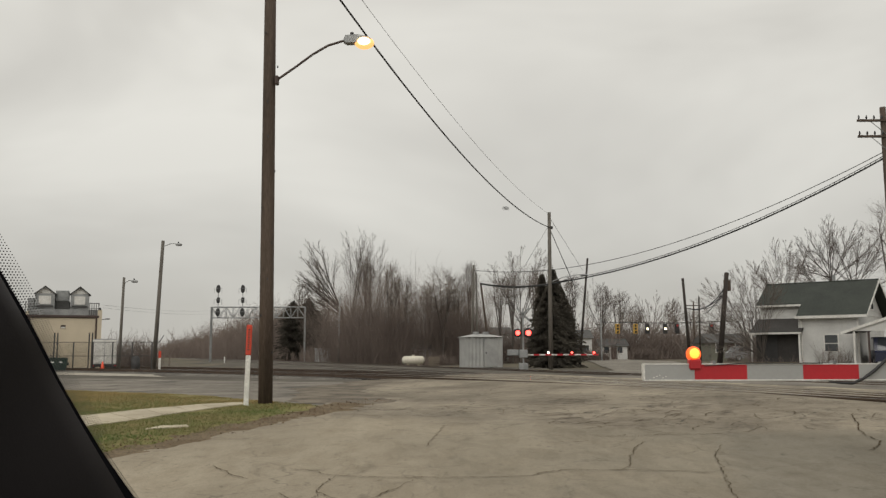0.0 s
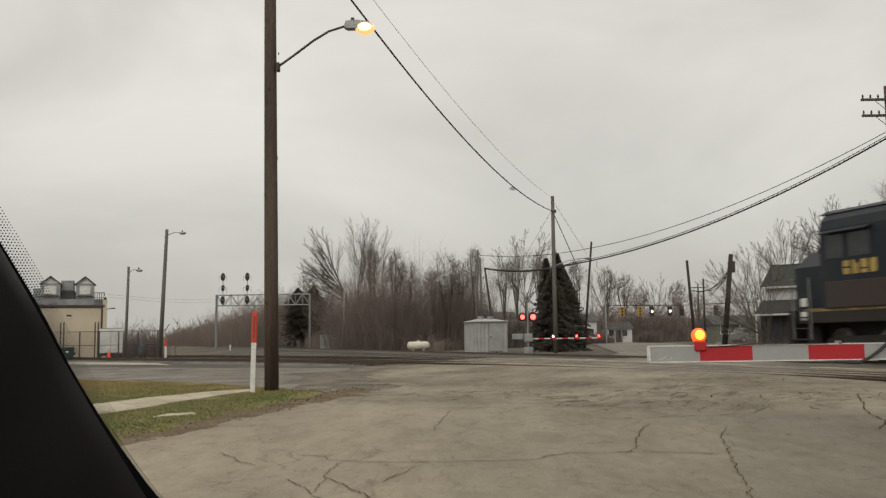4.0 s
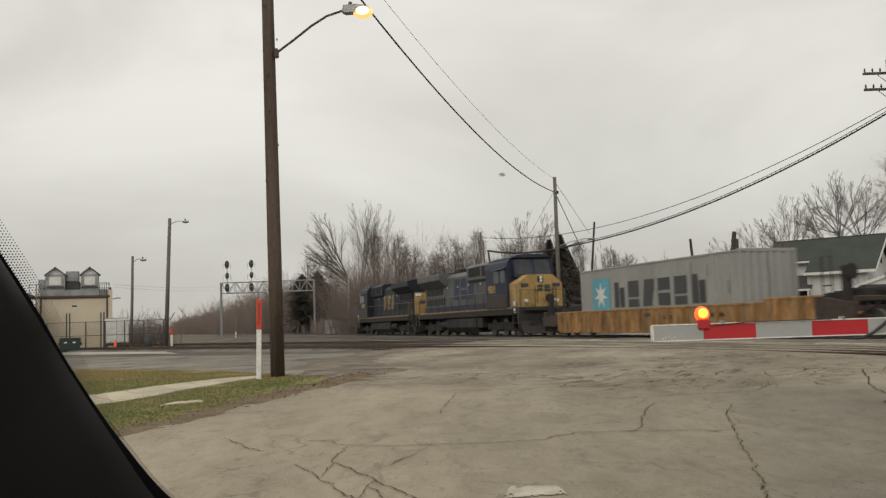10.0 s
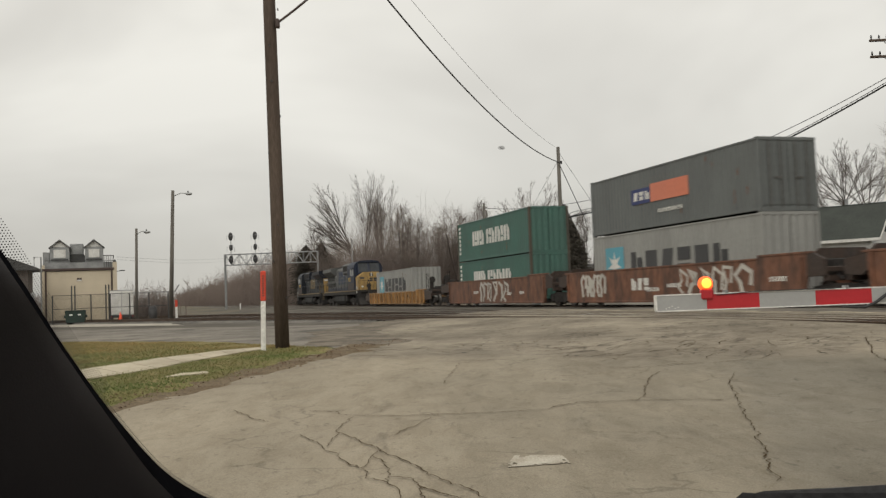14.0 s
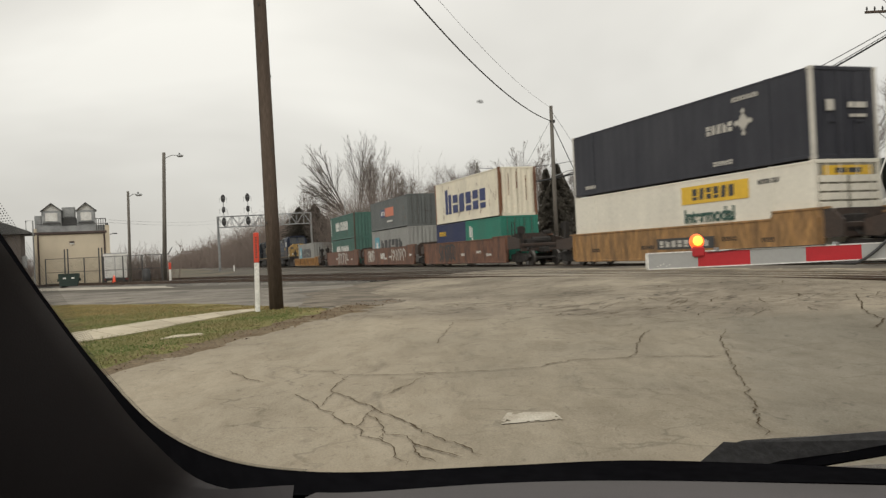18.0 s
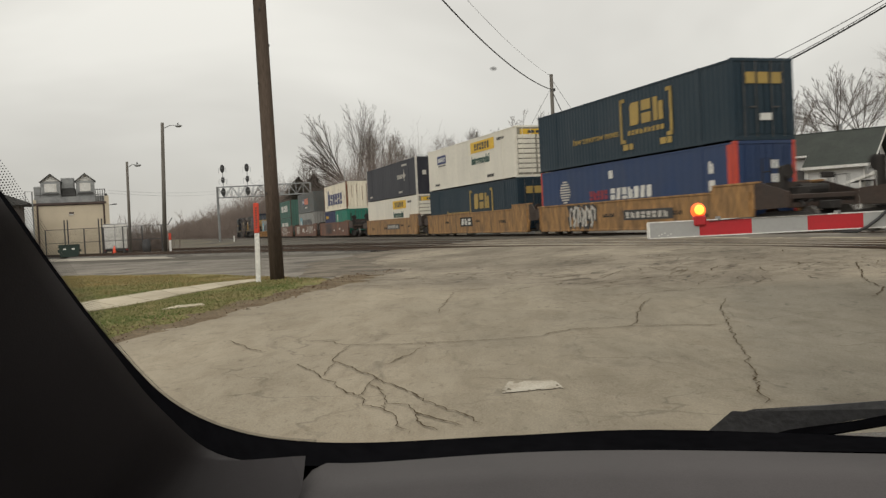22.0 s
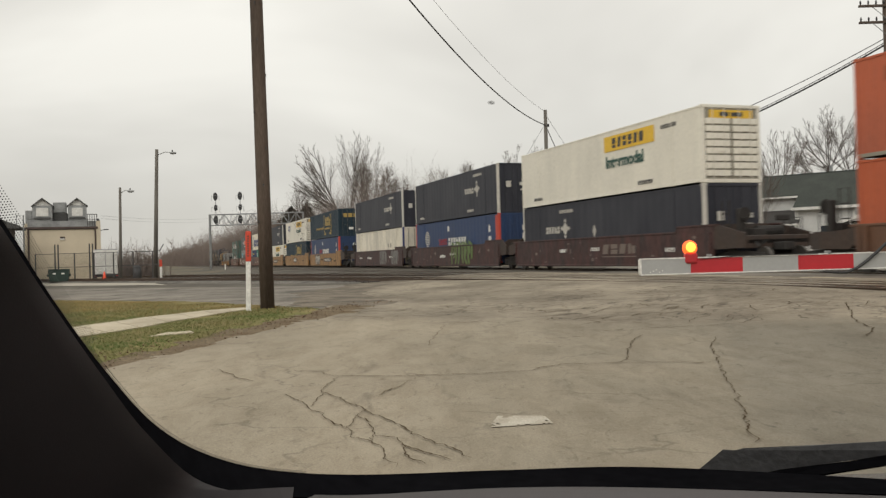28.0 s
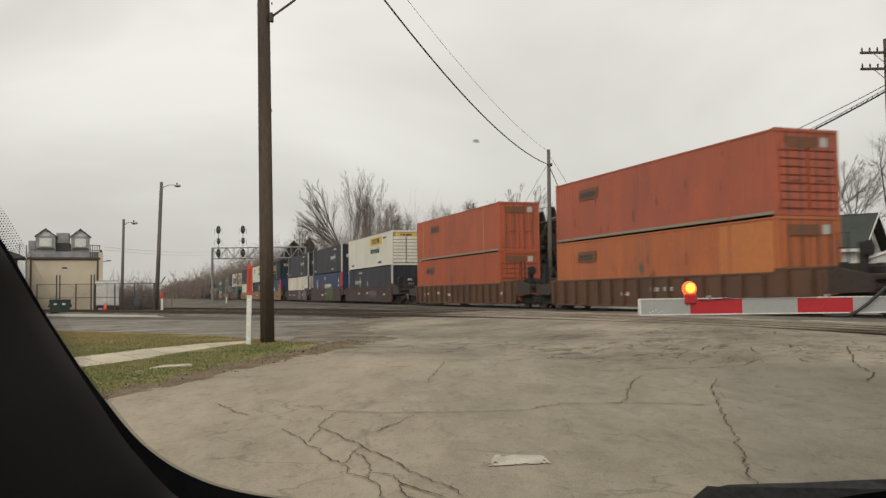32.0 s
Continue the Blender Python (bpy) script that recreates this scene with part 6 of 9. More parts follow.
right_pole = thing("crossarm_pole", pose(23.25, 45, 0.4), "dark wooden line pole with two crossarms and insulators", "utility pole")
part("pole", Geo().tube([(0, 0, -0.1), (-0.05, 0, 13.9)], [0.21, 0.15], 12), M_pole, right_pole, smooth=True)
for k, z in enumerate((13.15, 12.3)):
    arm = part("crossarm", Geo().box(-1.5, 1.5, -0.2, -0.07, z - 0.06, z + 0.06, 0.01), M_pole, right_pole)
    for j in range(8):
        xx = -1.4 + j * 0.4
        part("insulator", Geo().tube([(xx, -0.13, z + 0.05), (xx, -0.13, z + 0.16), (xx, -0.13, z + 0.28)], [0.02, 0.055, 0.03], 8), M_dark, arm)
    part("arm_brace", Geo().tube([(-0.8, -0.14, z - 0.05), (0, -0.16, z - 0.75)], 0.02, 5).tube([(0.8, -0.14, z - 0.05), (0, -0.16, z - 0.75)], 0.02, 5), M_galv, right_pole)

cable = thing("overhead_wire", Matrix(), "black overhead service wire sagging across the road", "wire", "overhead wires")
g = Geo()
hang(g, (-4.15, 20.5, 12.35), (7.6, 61.9, 10.4), 1.35, 0.032, 40)
part("wire", g, M_wire, cable)
cable = thing("overhead_wire", Matrix(), "thin overhead wire above the service wire", "wire", "overhead wires")
g = Geo()
hang(g, (-4.1, 20.5, 13.0), (7.6, 61.9, 11.35), 0.95, 0.008, 40)
part("wire", g, M_wire, cable)
cable = thing("overhead_wire", Matrix(), "thin overhead wire to the line pole", "wire", "overhead wires")
g = Geo()
hang(g, (23.2, 44.9, 11.95), (2.74, 78, 8.9), 2.15, 0.022, 40)
part("wire", g, M_wire, cable)
for k in range(2):
    cable = thing("overhead_wire", Matrix(), "thin far wire beyond the yard", "wire", "overhead wires")
    g = Geo()
    hang(g, (-25.6, 66, 4.95 + 0.2 * k), (-37.2, 140, 8.0 + 0.5 * k), 0.25, 0.007, 20, 4)
    part("wire", g, M_wire, cable)
bundle = thing("aerial_cable", Matrix(), "thick lashed aerial cable hung in rings from a steel strand", "cable", "overhead wires")
g = Geo()
pa = hang(g, (23.2, 44.9, 11.75), (8.75, 62, 6.7), 0.95, 0.02, 40)
for i, p in enumerate(pa[:-1]):
    q = pa[i + 1]
    for f in (0.0, 0.5):
        c = p.lerp(q, f)
        part("cable_ring", Geo().tube([c + Vector((0, 0, 0.02)), c - Vector((0.03, 0, 0.13)), c - Vector((-0.02, 0, 0.16))], 0.014, 4, cap=False), M_wire, bundle)
part("strand", g, M_wire, bundle)
g = Geo()
g.tube([p - Vector((0, 0, 0.13)) for p in pa], 0.045, 6, cap=False)
part("cable", g, M_wire, bundle)
g = Geo()
hang(g, (8.75, 62, 6.6), (3.02, 70, 7.05), 0.35, 0.08, 16, 6)
part("cable_tail", g, M_wire, bundle)
lean = thing("leaning_pole", pose(3.57, 70, 0.3), "thin dark leaning pole that carries the cable's end", "pole", "poles beyond the track")
part("pole", Geo().tube([(0.25, 0, 0), (-0.55, 0, 6.8)], [0.11, 0.08], 10), M_pole, lean, smooth=True)
guy = thing("guy_wire", Matrix(), "thin guy wire of the far pole", "wire", "overhead wires")
part("wire", Geo().tube([(7.6, 62, 10.4), (9.6, 63.5, 6.2)], 0.028, 5).tube([(7.6, 62, 10.6), (5.6, 64, 7.2)], 0.012, 4), M_wire, guy)
stay = thing("guy_wire", Matrix(), "thin wire from the far pole's top", "wire", "overhead wires")
part("wire", Geo().tube([(7.6, 62, 11.2), (12, 75, 8.6)], 0.014, 4), M_wire, stay)

for nm, x, y, h, r0, lx, lab, mm in (("utility_pole", 2.5, 78, 9.0, 0.12, 0.25, "slim grey wooden pole behind the shed", M_pole_grey),
                                     ("utility_pole", -12.85, 108.5, 8.1, 0.14, 0.1, "pale slim pole before the bare trees", M_galv),
                                     ("utility_pole", 11.55, 75, 9.25, 0.11, 0.9, "leaning dark wooden pole", M_tarred),
                                     ("utility_pole", 22.4, 80, 7.8, 0.15, -0.45, "leaning slim dark pole beside the far road", M_tarred),
                                     ("utility_pole", 19.35, 62, 6.75, 0.20, 0.8, "stout leaning dark pole with cut cables", M_tarred),
                                     ("utility_pole", 23.9, 82, 6.2, 0.1, 0.05, "slim dark pole beside the far road", M_tarred),
                                     ("utility_pole", 3.1, 79, 8.4, 0.1, -0.1, "slim grey pole behind the shed", M_pole_grey),
                                     ("utility_pole", 32.0, 112, 7.5, 0.12, 0.0, "far wooden utility pole with a crossarm", M_pole)):
    p = thing(nm, at(x, y), lab, "utility pole", "poles beyond the track")
    part("pole", Geo().tube([(0, 0, -0.2), (lx, 0, h)], [r0, r0 * 0.75], 10), mm, p, smooth=True)
    if h == 6.75:
        part("crossarm", Geo().box(lx - 0.25, lx + 0.25, -0.1, 0.1, h - 1.3, h - 0.5, 0.05), M_pole, p)
        g = Geo()
        for e in (0.0, 0.35):
            hang(g, (lx - 0.15, 0, h - 1.0 - e), (-1.6 - e, 0.5, h - 2.6 + e * 0.3), 0.5, 0.03, 12)
            hang(g, (lx - 0.2, 0, h - 1.1 - e), (-0.8, 0.2, h - 2.9 + e), 0.25, 0.025, 10)
        part("cut_cables", g, M_wire, p, "drooping black cables")
    if h == 7.5:
        part("crossarm", Geo().box(-0.9, 0.9, -0.05, 0.05, h - 0.6, h - 0.48), M_pole, p)


# --- crossing gates ---
def flasher(parent, x, z, lit, r=0.15):
    part("backboard", Geo().tube([(x, 0.06, z), (x, 0.02, z)], r * 1.75, 18), M_dark, parent)
    part("hood", Geo().tube([(x, 0.0, z), (x, -0.28, z)], [r, r * 1.02], 14, cap=False), M_dark, parent)
    part("lens", Geo().ball((x, -0.03, z), r * 0.93, 14, 8, 1, 0.35, 1), lit, parent, "glowing red lens", smooth=True)


def gate_arm(parent, x0, n, step, h, z, first=0, thick=0.03):
    a = x0
    for k in range(n):
        m = M_greyp if (k + first) % 2 == 0 else M_redp
        b = a + step * (0.888, 0.94)[k] if k < 2 else a + step
        part("stripe", Geo().box(a, b, -thick, thick, z - h / 2, z + h / 2), m, parent)
        a = b
    part("edge_strip", Geo().box(x0 - 0.004, x0 + n * step, -thick - 0.004, thick + 0.004, z + h / 2, z + h / 2 + 0.008), M_white, parent)
    part("edge_strip", Geo().box(x0 - 0.004, x0 + n * step, -thick - 0.004, thick + 0.004, z - h / 2 - 0.008, z - h / 2), M_white, parent)
    part("end_cap", Geo().box(x0 - 0.010, x0, -thick - 0.004, thick + 0.004, z - h / 2, z + h / 2), M_white, parent)


near_gate = thing("crossing_gate", pose(1.467, 6.5, terr(6.2, 6.5)), "lowered crossing gate, red and pale striped, amber lamp lit", "crossing gate", "crossing gates")
gz = 1.222 - terr(6.2, 6.5)
arm = part("arm", Geo().box(0.01, 4.9, -0.026, 0.026, gz - 0.05, gz + 0.05), M_greyp, near_gate)
gate_arm(arm, 0.0, 12, 0.409, 0.108, gz + 0.004)
lampb = part("arm_lamp", Geo().box(0.323, 0.413, -0.05, 0.02, gz + 0.02, gz + 0.10, 0.012), M_redp, near_gate, "red lamp housing")
part("lamp_lens", Geo().ball((0.362, -0.02, gz + 0.135), 0.056, 18, 12, 1, 0.55, 1), L_amber, lampb, "glowing amber lens", smooth=True)
part("lamp_core", Geo().ball((0.362, -0.052, gz + 0.14), 0.037, 14, 8, 1, 0.25, 1), L_amber_core, lampb, "bright centre of the lens", smooth=True)
for k in range(4):
    part("clip", Geo().box(0.5 + k * 0.88, 0.52 + k * 0.88, -0.034, 0.034, gz + 0.06, gz + 0.085), M_galv, near_gate)
g = Geo()
for k in range(5):
    g.box(0.06 + 0.022 * k, 0.069 + 0.022 * k, -0.0312, -0.029, gz - 0.04 + 0.008 * (k % 3), gz - 0.033 + 0.009 * (k % 3))
tagged(part("tip_specks", g, M_white, arm, "small white chips"), kind="stuff")
part("lamp_wire", Geo().tube([(0.43, -0.038, gz + 0.05), (0.7, -0.04, gz + 0.066), (1.3, -0.04, gz + 0.068)], 0.003, 5), M_wire, near_gate, "thin lamp wire along the arm")
part("lamp_cable", Geo().tube([(1.33, -0.055, gz - 0.068), (1.42, -0.055, gz - 0.075), (1.5, -0.06, gz - 0.078), (1.58, -0.06, gz - 0.045), (1.66, -0.06, gz + 0.01), (1.8, -0.06, gz + 0.13), (2.2, -0.06, gz + 0.35)],
                                [0.005, 0.010, 0.011, 0.011, 0.012, 0.012, 0.012], 8), M_wire, near_gate, "black hanging lamp cable")
part("mast", Geo().tube([(5.2, 0, 0), (5.2, 0, 4.2)], 0.065, 12), M_galv, near_gate)
part("mechanism", Geo().box(4.75, 5.35, -0.35, 0.35, gz - 0.3, gz + 0.3, 0.03), M_galv, near_gate)

far_gate = thing("crossing_gate", at(5.45, 60), "crossing signal with crossbuck, red flashers and lowered gate", "crossing gate", "crossing gates")
part("mast", Geo().tube([(0, 0, 0), (0, 0, 4.15)], 0.06, 10), M_galv, far_gate)
part("base", Geo().box(-0.3, 0.3, -0.3, 0.3, -0.05, 0.45, 0.03), M_galv, far_gate)
for s in (-1, 1):
    g = Geo().box(-0.62, 0.62, -0.09, -0.06, -0.065, 0.065)
    part("crossbuck_blade", g, M_galv, far_gate, "white crossbuck blade", pose(0, 0, 3.75, 0, s * 45, 0))
    flasher(far_gate, -0.36 if s < 0 else 0.36, 2.48, L_red, 0.17 if s < 0 else 0.2)
part("flasher_bar", Geo().box(-0.42, 0.42, -0.02, 0.04, 2.45, 2.52), M_dark, far_gate)
part("mechanism", Geo().box(-0.28, 0.28, -0.3, 0.3, 0.8, 1.35, 0.03), M_galv, far_gate)
part("counterweight", Geo().box(-1.1, -0.3, -0.08, 0.08, 0.95, 1.35, 0.04), M_galv, far_gate)
arm = part("arm", Geo().box(0.3, 5.1, -0.02, 0.02, 0.96, 1.04), M_white, far_gate)
for k in range(6):
    part("stripe", Geo().box(0.7 + k * 0.8, 1.1 + k * 0.8, -0.03, 0.03, 0.95, 1.05), M_redp, arm)
for xx in (1.7, 3.3, 4.8):
    part("arm_lamp", Geo().ball((xx, -0.04, 1.14), 0.075, 10, 6), L_red if xx > 2 else L_white, arm, "small glowing lamp")

# --- metal shed, tank, pile ---
M_shed = mat("pale_shed_metal", (0.40, 0.40, 0.385), (0.31, 0.31, 0.3), rough=0.5, metal=0.2, s1=1, s2=20, bump=0.05, amount=0.2)
shed = thing("metal_shed", at(2.85, 66.6, 0.06, 18), "pale corrugated metal shed with a low hipped roof", "shed")
g = Geo()
for s in (-1, 1):
    ridged(g, -1.35, 1.35, s * 1.1, 0, 2.26, 0.3, 0.03, s)
vs = []
for s in (-1, 1):
    g3 = []
    for i in range(29):
        yy = -1.1 + 2.2 * i / 28
        e = 0.03 * ((i % 4) in (2, 3))
        g3 += [(s * (1.35 + e - 0.03), yy, 0), (s * (1.35 + e - 0.03), yy, 2.26)]
    g.add(g3, [(2 * i, 2 * i + 2, 2 * i + 3, 2 * i + 1) for i in range(28)])
part("wall_shell", g, M_shed, shed)
part("roof", Geo().add([(-1.5, -1.25, 2.25), (1.5, -1.25, 2.25), (1.5, 1.25, 2.25), (-1.5, 1.25, 2.25), (-0.5, 0, 2.5), (0.5, 0, 2.5)], [(0, 1, 5, 4), (1, 2, 5), (2, 3, 4, 5), (3, 0, 4), (0, 3, 2, 1)]), M_shed, shed)
for xx in (-0.4, 0.4):
    part("roof_vent", Geo().tube([(xx, 0, 2.42), (xx, 0, 2.66)], 0.24, 12), M_galv, shed)
part("door", Geo().box(-0.15, 0.85, -1.145, -1.09, 0.05, 2.05, 0.01), M_shed, shed)
part("door_handle", Geo().box(-0.05, 0.02, -1.18, -1.14, 1.0, 1.15), M_dark, shed)

tank = thing("storage_tank", at(-2.82, 83.5), "cream horizontal gas tank on saddles", "tank")
part("shell", Geo().tube([(-1.07, 0, 0.5), (-0.96, 0, 0.5), (-0.8, 0, 0.5), (0.8, 0, 0.5), (0.96, 0, 0.5), (1.07, 0, 0.5)], [0.13, 0.31, 0.4, 0.4, 0.31, 0.13], 18), M_tank, tank, smooth=True)
for s in (-0.5, 0.5):
    part("saddle", Geo().box(s - 0.08, s + 0.08, -0.3, 0.3, 0, 0.2), M_concrete, tank)
part("valve_dome", Geo().tube([(0, 0, 0.87), (0, 0, 1.04)], 0.12, 10), M_tank, tank)
crate = thing("wooden_crate", at(-0.83, 82), "weathered wooden pallet stack", "crate")
for k in range(5):
    part("board", Geo().box(-0.5, 0.5, -0.5, 0.5, 0.02 + k * 0.17, 0.13 + k * 0.17, 0.01), M_wood, crate)

M_darkroof = mat("dark_shingle_and_shade", (0.05, 0.046, 0.043), (0.036, 0.033, 0.031), rough=0.9, s1=1, s2=14)
M_greyroof = mat("grey_shingle", (0.09, 0.088, 0.085), (0.06, 0.06, 0.058), rough=0.9, s1=1, s2=14)

# --- the white house with a green roof, across the tracks ---
house = thing("white_house", pose(22.9, 65.7, 0.62, 0, 0, -38.8), "white clapboard house with a dark green roof and porches", "house")


def clapboards(name, x0, x1, y0, y1, z0, z1, parent, ax):
    """A wall face of lapped boards, each a wedge of its own."""
    w = part(name, Geo().box(x0, x1, y0, y1, z0, z1), M_siding, parent)
    n = int((z1 - z0) / 0.2)
    for k in range(n):
        z = z0 + k * 0.2
        if ax == "y":
            b = Geo().prism([(y0 - 0.03, z), (y0 - 0.001, z), (y0 - 0.001, z + 0.2)], "x", x0, x1)
        else:
            b = Geo().prism([(x1 + 0.03, z), (x1 + 0.001, z), (x1 + 0.001, z + 0.2)], "y", y0, y1)
        part("clapboard", b, M_siding, w)
    return w


RZ, EZ, RY = 6.2, 3.51, 4.15             # ridge height, eave height, ridge line
wall = clapboards("front_wall", 3.4, 7.45, 0.45, 0.62, 0.0, 3.5, house, "y")
clapboards("side_wall", 7.25, 7.45, 0.62, 7.8, 0, 3.5, house, "x")
part("back_wall", Geo().box(0.4, 7.25, 7.6, 7.8, 0, 3.5), M_siding, house)
part("left_wall", Geo().box(0.2, 0.4, 2.1, 7.6, 0, 3.6), M_siding, house)
part("return_wall", Geo().box(3.4, 3.56, 0.62, 1.9, 0, 3.6), M_siding, house)
# brown instead of siding: the porch's shade is put into its colour
part("recess_wall", Geo().box(0.4, 3.4, 1.9, 2.1, 0, 3.3), M_brown, house)
part("upper_wall", Geo().box(0.2, 3.4, 1.86, 2.1, 3.32, 4.5), M_siding, house)
gab = part("gable", Geo().prism([(0.5, 3.5), (7.8, 3.5), (RY, 5.98)], "x", 7.27, 7.45), M_siding, house)
for k in range(11):
    z = 3.52 + 0.2 * k
    f = 1 - (z + 0.1 - 3.5) / 2.48
    part("clapboard", Geo().prism([(7.48, z), (7.451, z), (7.451, z + 0.2)], "y", RY - 3.4 * f + 0.1, RY + 3.4 * f - 0.1), M_siding, gab)
gw = part("gable_window", Geo().box(7.45, 7.52, 3.75, 4.75, 3.95, 5.1), M_white, house)
part("pane", Geo().box(7.51, 7.53, 3.85, 4.65, 4.05, 5.0), M_window, gw)
part("gable", Geo().prism([(2.1, 3.6), (7.8, 3.5), (RY, 5.98)], "x", 0.2, 0.38), M_siding, house)


def roof_slope(x0, x1, y0, z0, y1, z1):
    e = 0.13
    part("roof_slope", Geo().add([(x0, y0, z0), (x1, y0, z0), (x1, y1, z1), (x0, y1, z1), (x0, y0, z0 - e), (x1, y0, z0 - e), (x1, y1, z1 - e), (x0, y1, z1 - e)],
                                 [(0, 1, 2, 3), (7, 6, 5, 4), (0, 4, 5, 1), (1, 5, 6, 2), (2, 6, 7, 3), (3, 7, 4, 0)]), M_roofgreen, house)


roof_slope(0.0, 3.37, 1.52, 4.49, RY, RZ)
roof_slope(3.372, 8.14, 0.0, EZ, RY, RZ)
roof_slope(0.0, 8.14, 8.3, EZ, RY, RZ)
part("ridge_cap", Geo().tube([(0, RY, RZ + 0.01), (8.14, RY, RZ + 0.01)], 0.05, 6), M_roofgreen, house)
part("fascia", Geo().box(3.3, 8.14, -0.05, -0.01, EZ - 0.2, EZ), M_white, house)
part("soffit", Geo().box(3.4, 8.1, 0.0, 0.45, EZ - 0.2, EZ - 0.16), M_white, house)
part("gutter", Geo().box(0.0, 3.42, 1.44, 1.54, 4.3, 4.44), M_white, house)
for y0, z0 in ((0.0, EZ), (8.3, EZ)):
    part("barge_board", Geo().add([(8.15, y0, z0 - 0.2), (8.15, y0, z0 + 0.02), (8.15, RY, RZ + 0.03), (8.15, RY, RZ - 0.2), (8.18, y0, z0 - 0.2), (8.18, y0, z0 + 0.02), (8.18, RY, RZ + 0.03), (8.18, RY, RZ - 0.2)],
                                    [(0, 1, 2, 3), (4, 5, 6, 7), (0, 1, 5, 4), (1, 2, 6, 5), (2, 3, 7, 6), (3, 0, 4, 7)]), M_white, house)
part("corner_board", Geo().box(7.36, 7.49, 0.4, 0.5, 0, 3.3), M_white, house)
part("downpipe", Geo().tube([(3.62, 0.38, 3.3), (3.62, 0.38, 0.1)], 0.045, 8), M_white, house)
win = part("window", Geo().box(5.1, 6.15, 0.37, 0.44, 0.9, 2.2), M_white, house)
part("pane", Geo().box(5.2, 6.05, 0.35, 0.38, 0.98, 1.5), M_window, win)
part("pane", Geo().box(5.2, 6.05, 0.345, 0.375, 1.56, 2.12), M_window, win)
part("porch_awning", Geo().prism([(-0.1, 2.4), (1.85, 3.42), (1.85, 3.3), (-0.1, 2.3)], "x", 0.0, 3.75), M_darkroof, house)
part("porch_fascia", Geo().box(0.0, 3.75, -0.13, -0.09, 2.22, 2.36), M_white, house)
part("porch_floor", Geo().box(0.0, 3.38, -0.1, 1.9, -0.05, 0.2), M_wood, house)
for xx in (0.1, 3.55):
    part("porch_post", Geo().box(xx - 0.05, xx + 0.05, -0.06, 0.04, 0.0, 2.3), M_white, house)
# dark sheet and panel that stand in for the shade inside the porch
part("porch_screen", Geo().box(0.2, 3.3, 0.7, 0.74, 0.2, 2.75), M_darkroof, house)
part("porch_door", Geo().box(0.9, 1.75, 0.67, 0.7, 0.2, 2.15), M_dark, house)
part("carport_roof", Geo().add([(6.94, -2.0, 2.24), (10.2, -2.2, 3.3), (10.2, 2.4, 3.42), (7.6, 2.4, 2.4), (6.94, -2.0, 2.12), (10.2, -2.2, 3.16), (10.2, 2.4, 3.3), (7.6, 2.4, 2.3)],
                               [(0, 1, 2, 3), (4, 5, 6, 7), (0, 1, 5, 4), (1, 2, 6, 5), (2, 3, 7, 6), (3, 0, 4, 7)]), M_greyroof, house)
part("carport_fascia", Geo().add([(6.9, -2.03, 2.08), (10.2, -2.23, 3.12), (10.2, -2.23, 3.32), (6.9, -2.03, 2.27), (6.9, -2.07, 2.08), (10.2, -2.27, 3.12), (10.2, -2.27, 3.32), (6.9, -2.07, 2.27)],
                                 [(0, 1, 2, 3), (4, 5, 6, 7), (0, 1, 5, 4), (1, 2, 6, 5), (2, 3, 7, 6), (3, 0, 4, 7)]), M_white, house)
part("carport_gable", Geo().add([(7.4, -1.96, 2.3), (10.2, -2.1, 3.1), (10.2, -2.1, 2.3), (7.4, -2.0, 2.3), (10.2, -2.14, 3.1), (10.2, -2.14, 2.3)], [(0, 1, 2), (3, 4, 5), (0, 1, 4, 3), (1, 2, 5, 4), (2, 0, 3, 5)]), M_siding, house)
for xx, m_ in ((7.72, M_white), (8.63, M_brown), (10.1, M_white)):
    part("carport_post", Geo().box(xx - 0.06, xx + 0.06, -1.98, -1.86, -0.1, 2.32), m_, house)
part("vent_pipe", Geo().tube([(4.9, RY + 0.5, 5.7), (4.9, RY + 0.5, 6.75)], 0.13, 10), M_galv, house)


def parked_vehicle(x, y, rz, paint_, label, tall=1.7, L=4.6):
    v = thing("parked_vehicle", at(x, y, 0.0, rz), label, "car", "parked vehicles")
    prof = [(-L / 2, 0.35), (-L / 2, 0.95), (-L / 2 + 0.25, 1.05), (-L / 2 + 0.7, tall - 0.05), (-L / 2 + 1.1, tall), (0.5, tall), (1.15, 1.08), (L / 2 - 0.1, 0.92), (L / 2, 0.6), (L / 2, 0.35)]
    part("body", Geo().prism(prof, "y", -0.88, 0.88), paint_, v)
    for s in (-1, 1):
        part("side_window", Geo().prism([(-L / 2 + 0.75, 1.1), (-L / 2 + 0.95, tall - 0.12), (0.35, tall - 0.12), (0.9, 1.1)], "y", s * 0.87, s * 0.9), M_window, v)
        for xx in (-L * 0.3, L * 0.3):
            w = part("wheel", Geo().tube([(xx, s * 0.7, 0.34), (xx, s * 0.92, 0.34)], 0.34, 18), M_dark, v)
            part("rim", Geo().tube([(xx, s * 0.9, 0.34), (xx, s * 0.93, 0.34)], 0.2, 14), M_galv, w)
    part("rear_window", Geo().add([(-L / 2 + 0.27, -0.7, 1.08), (-L / 2 + 0.27, 0.7, 1.08), (-L / 2 + 0.66, 0.62, tall - 0.12), (-L / 2 + 0.66, -0.62, tall - 0.12), (-L / 2 + 0.25, -0.7, 1.1), (-L / 2 + 0.25, 0.7, 1.1), (-L / 2 + 0.64, 0.62, tall - 0.1), (-L / 2 + 0.64, -0.62, tall - 0.1)],
                                     [(0, 1, 2, 3), (4, 5, 6, 7), (0, 1, 5, 4), (1, 2, 6, 5), (2, 3, 7, 6), (3, 0, 4, 7)]), M_window, v)
    return v


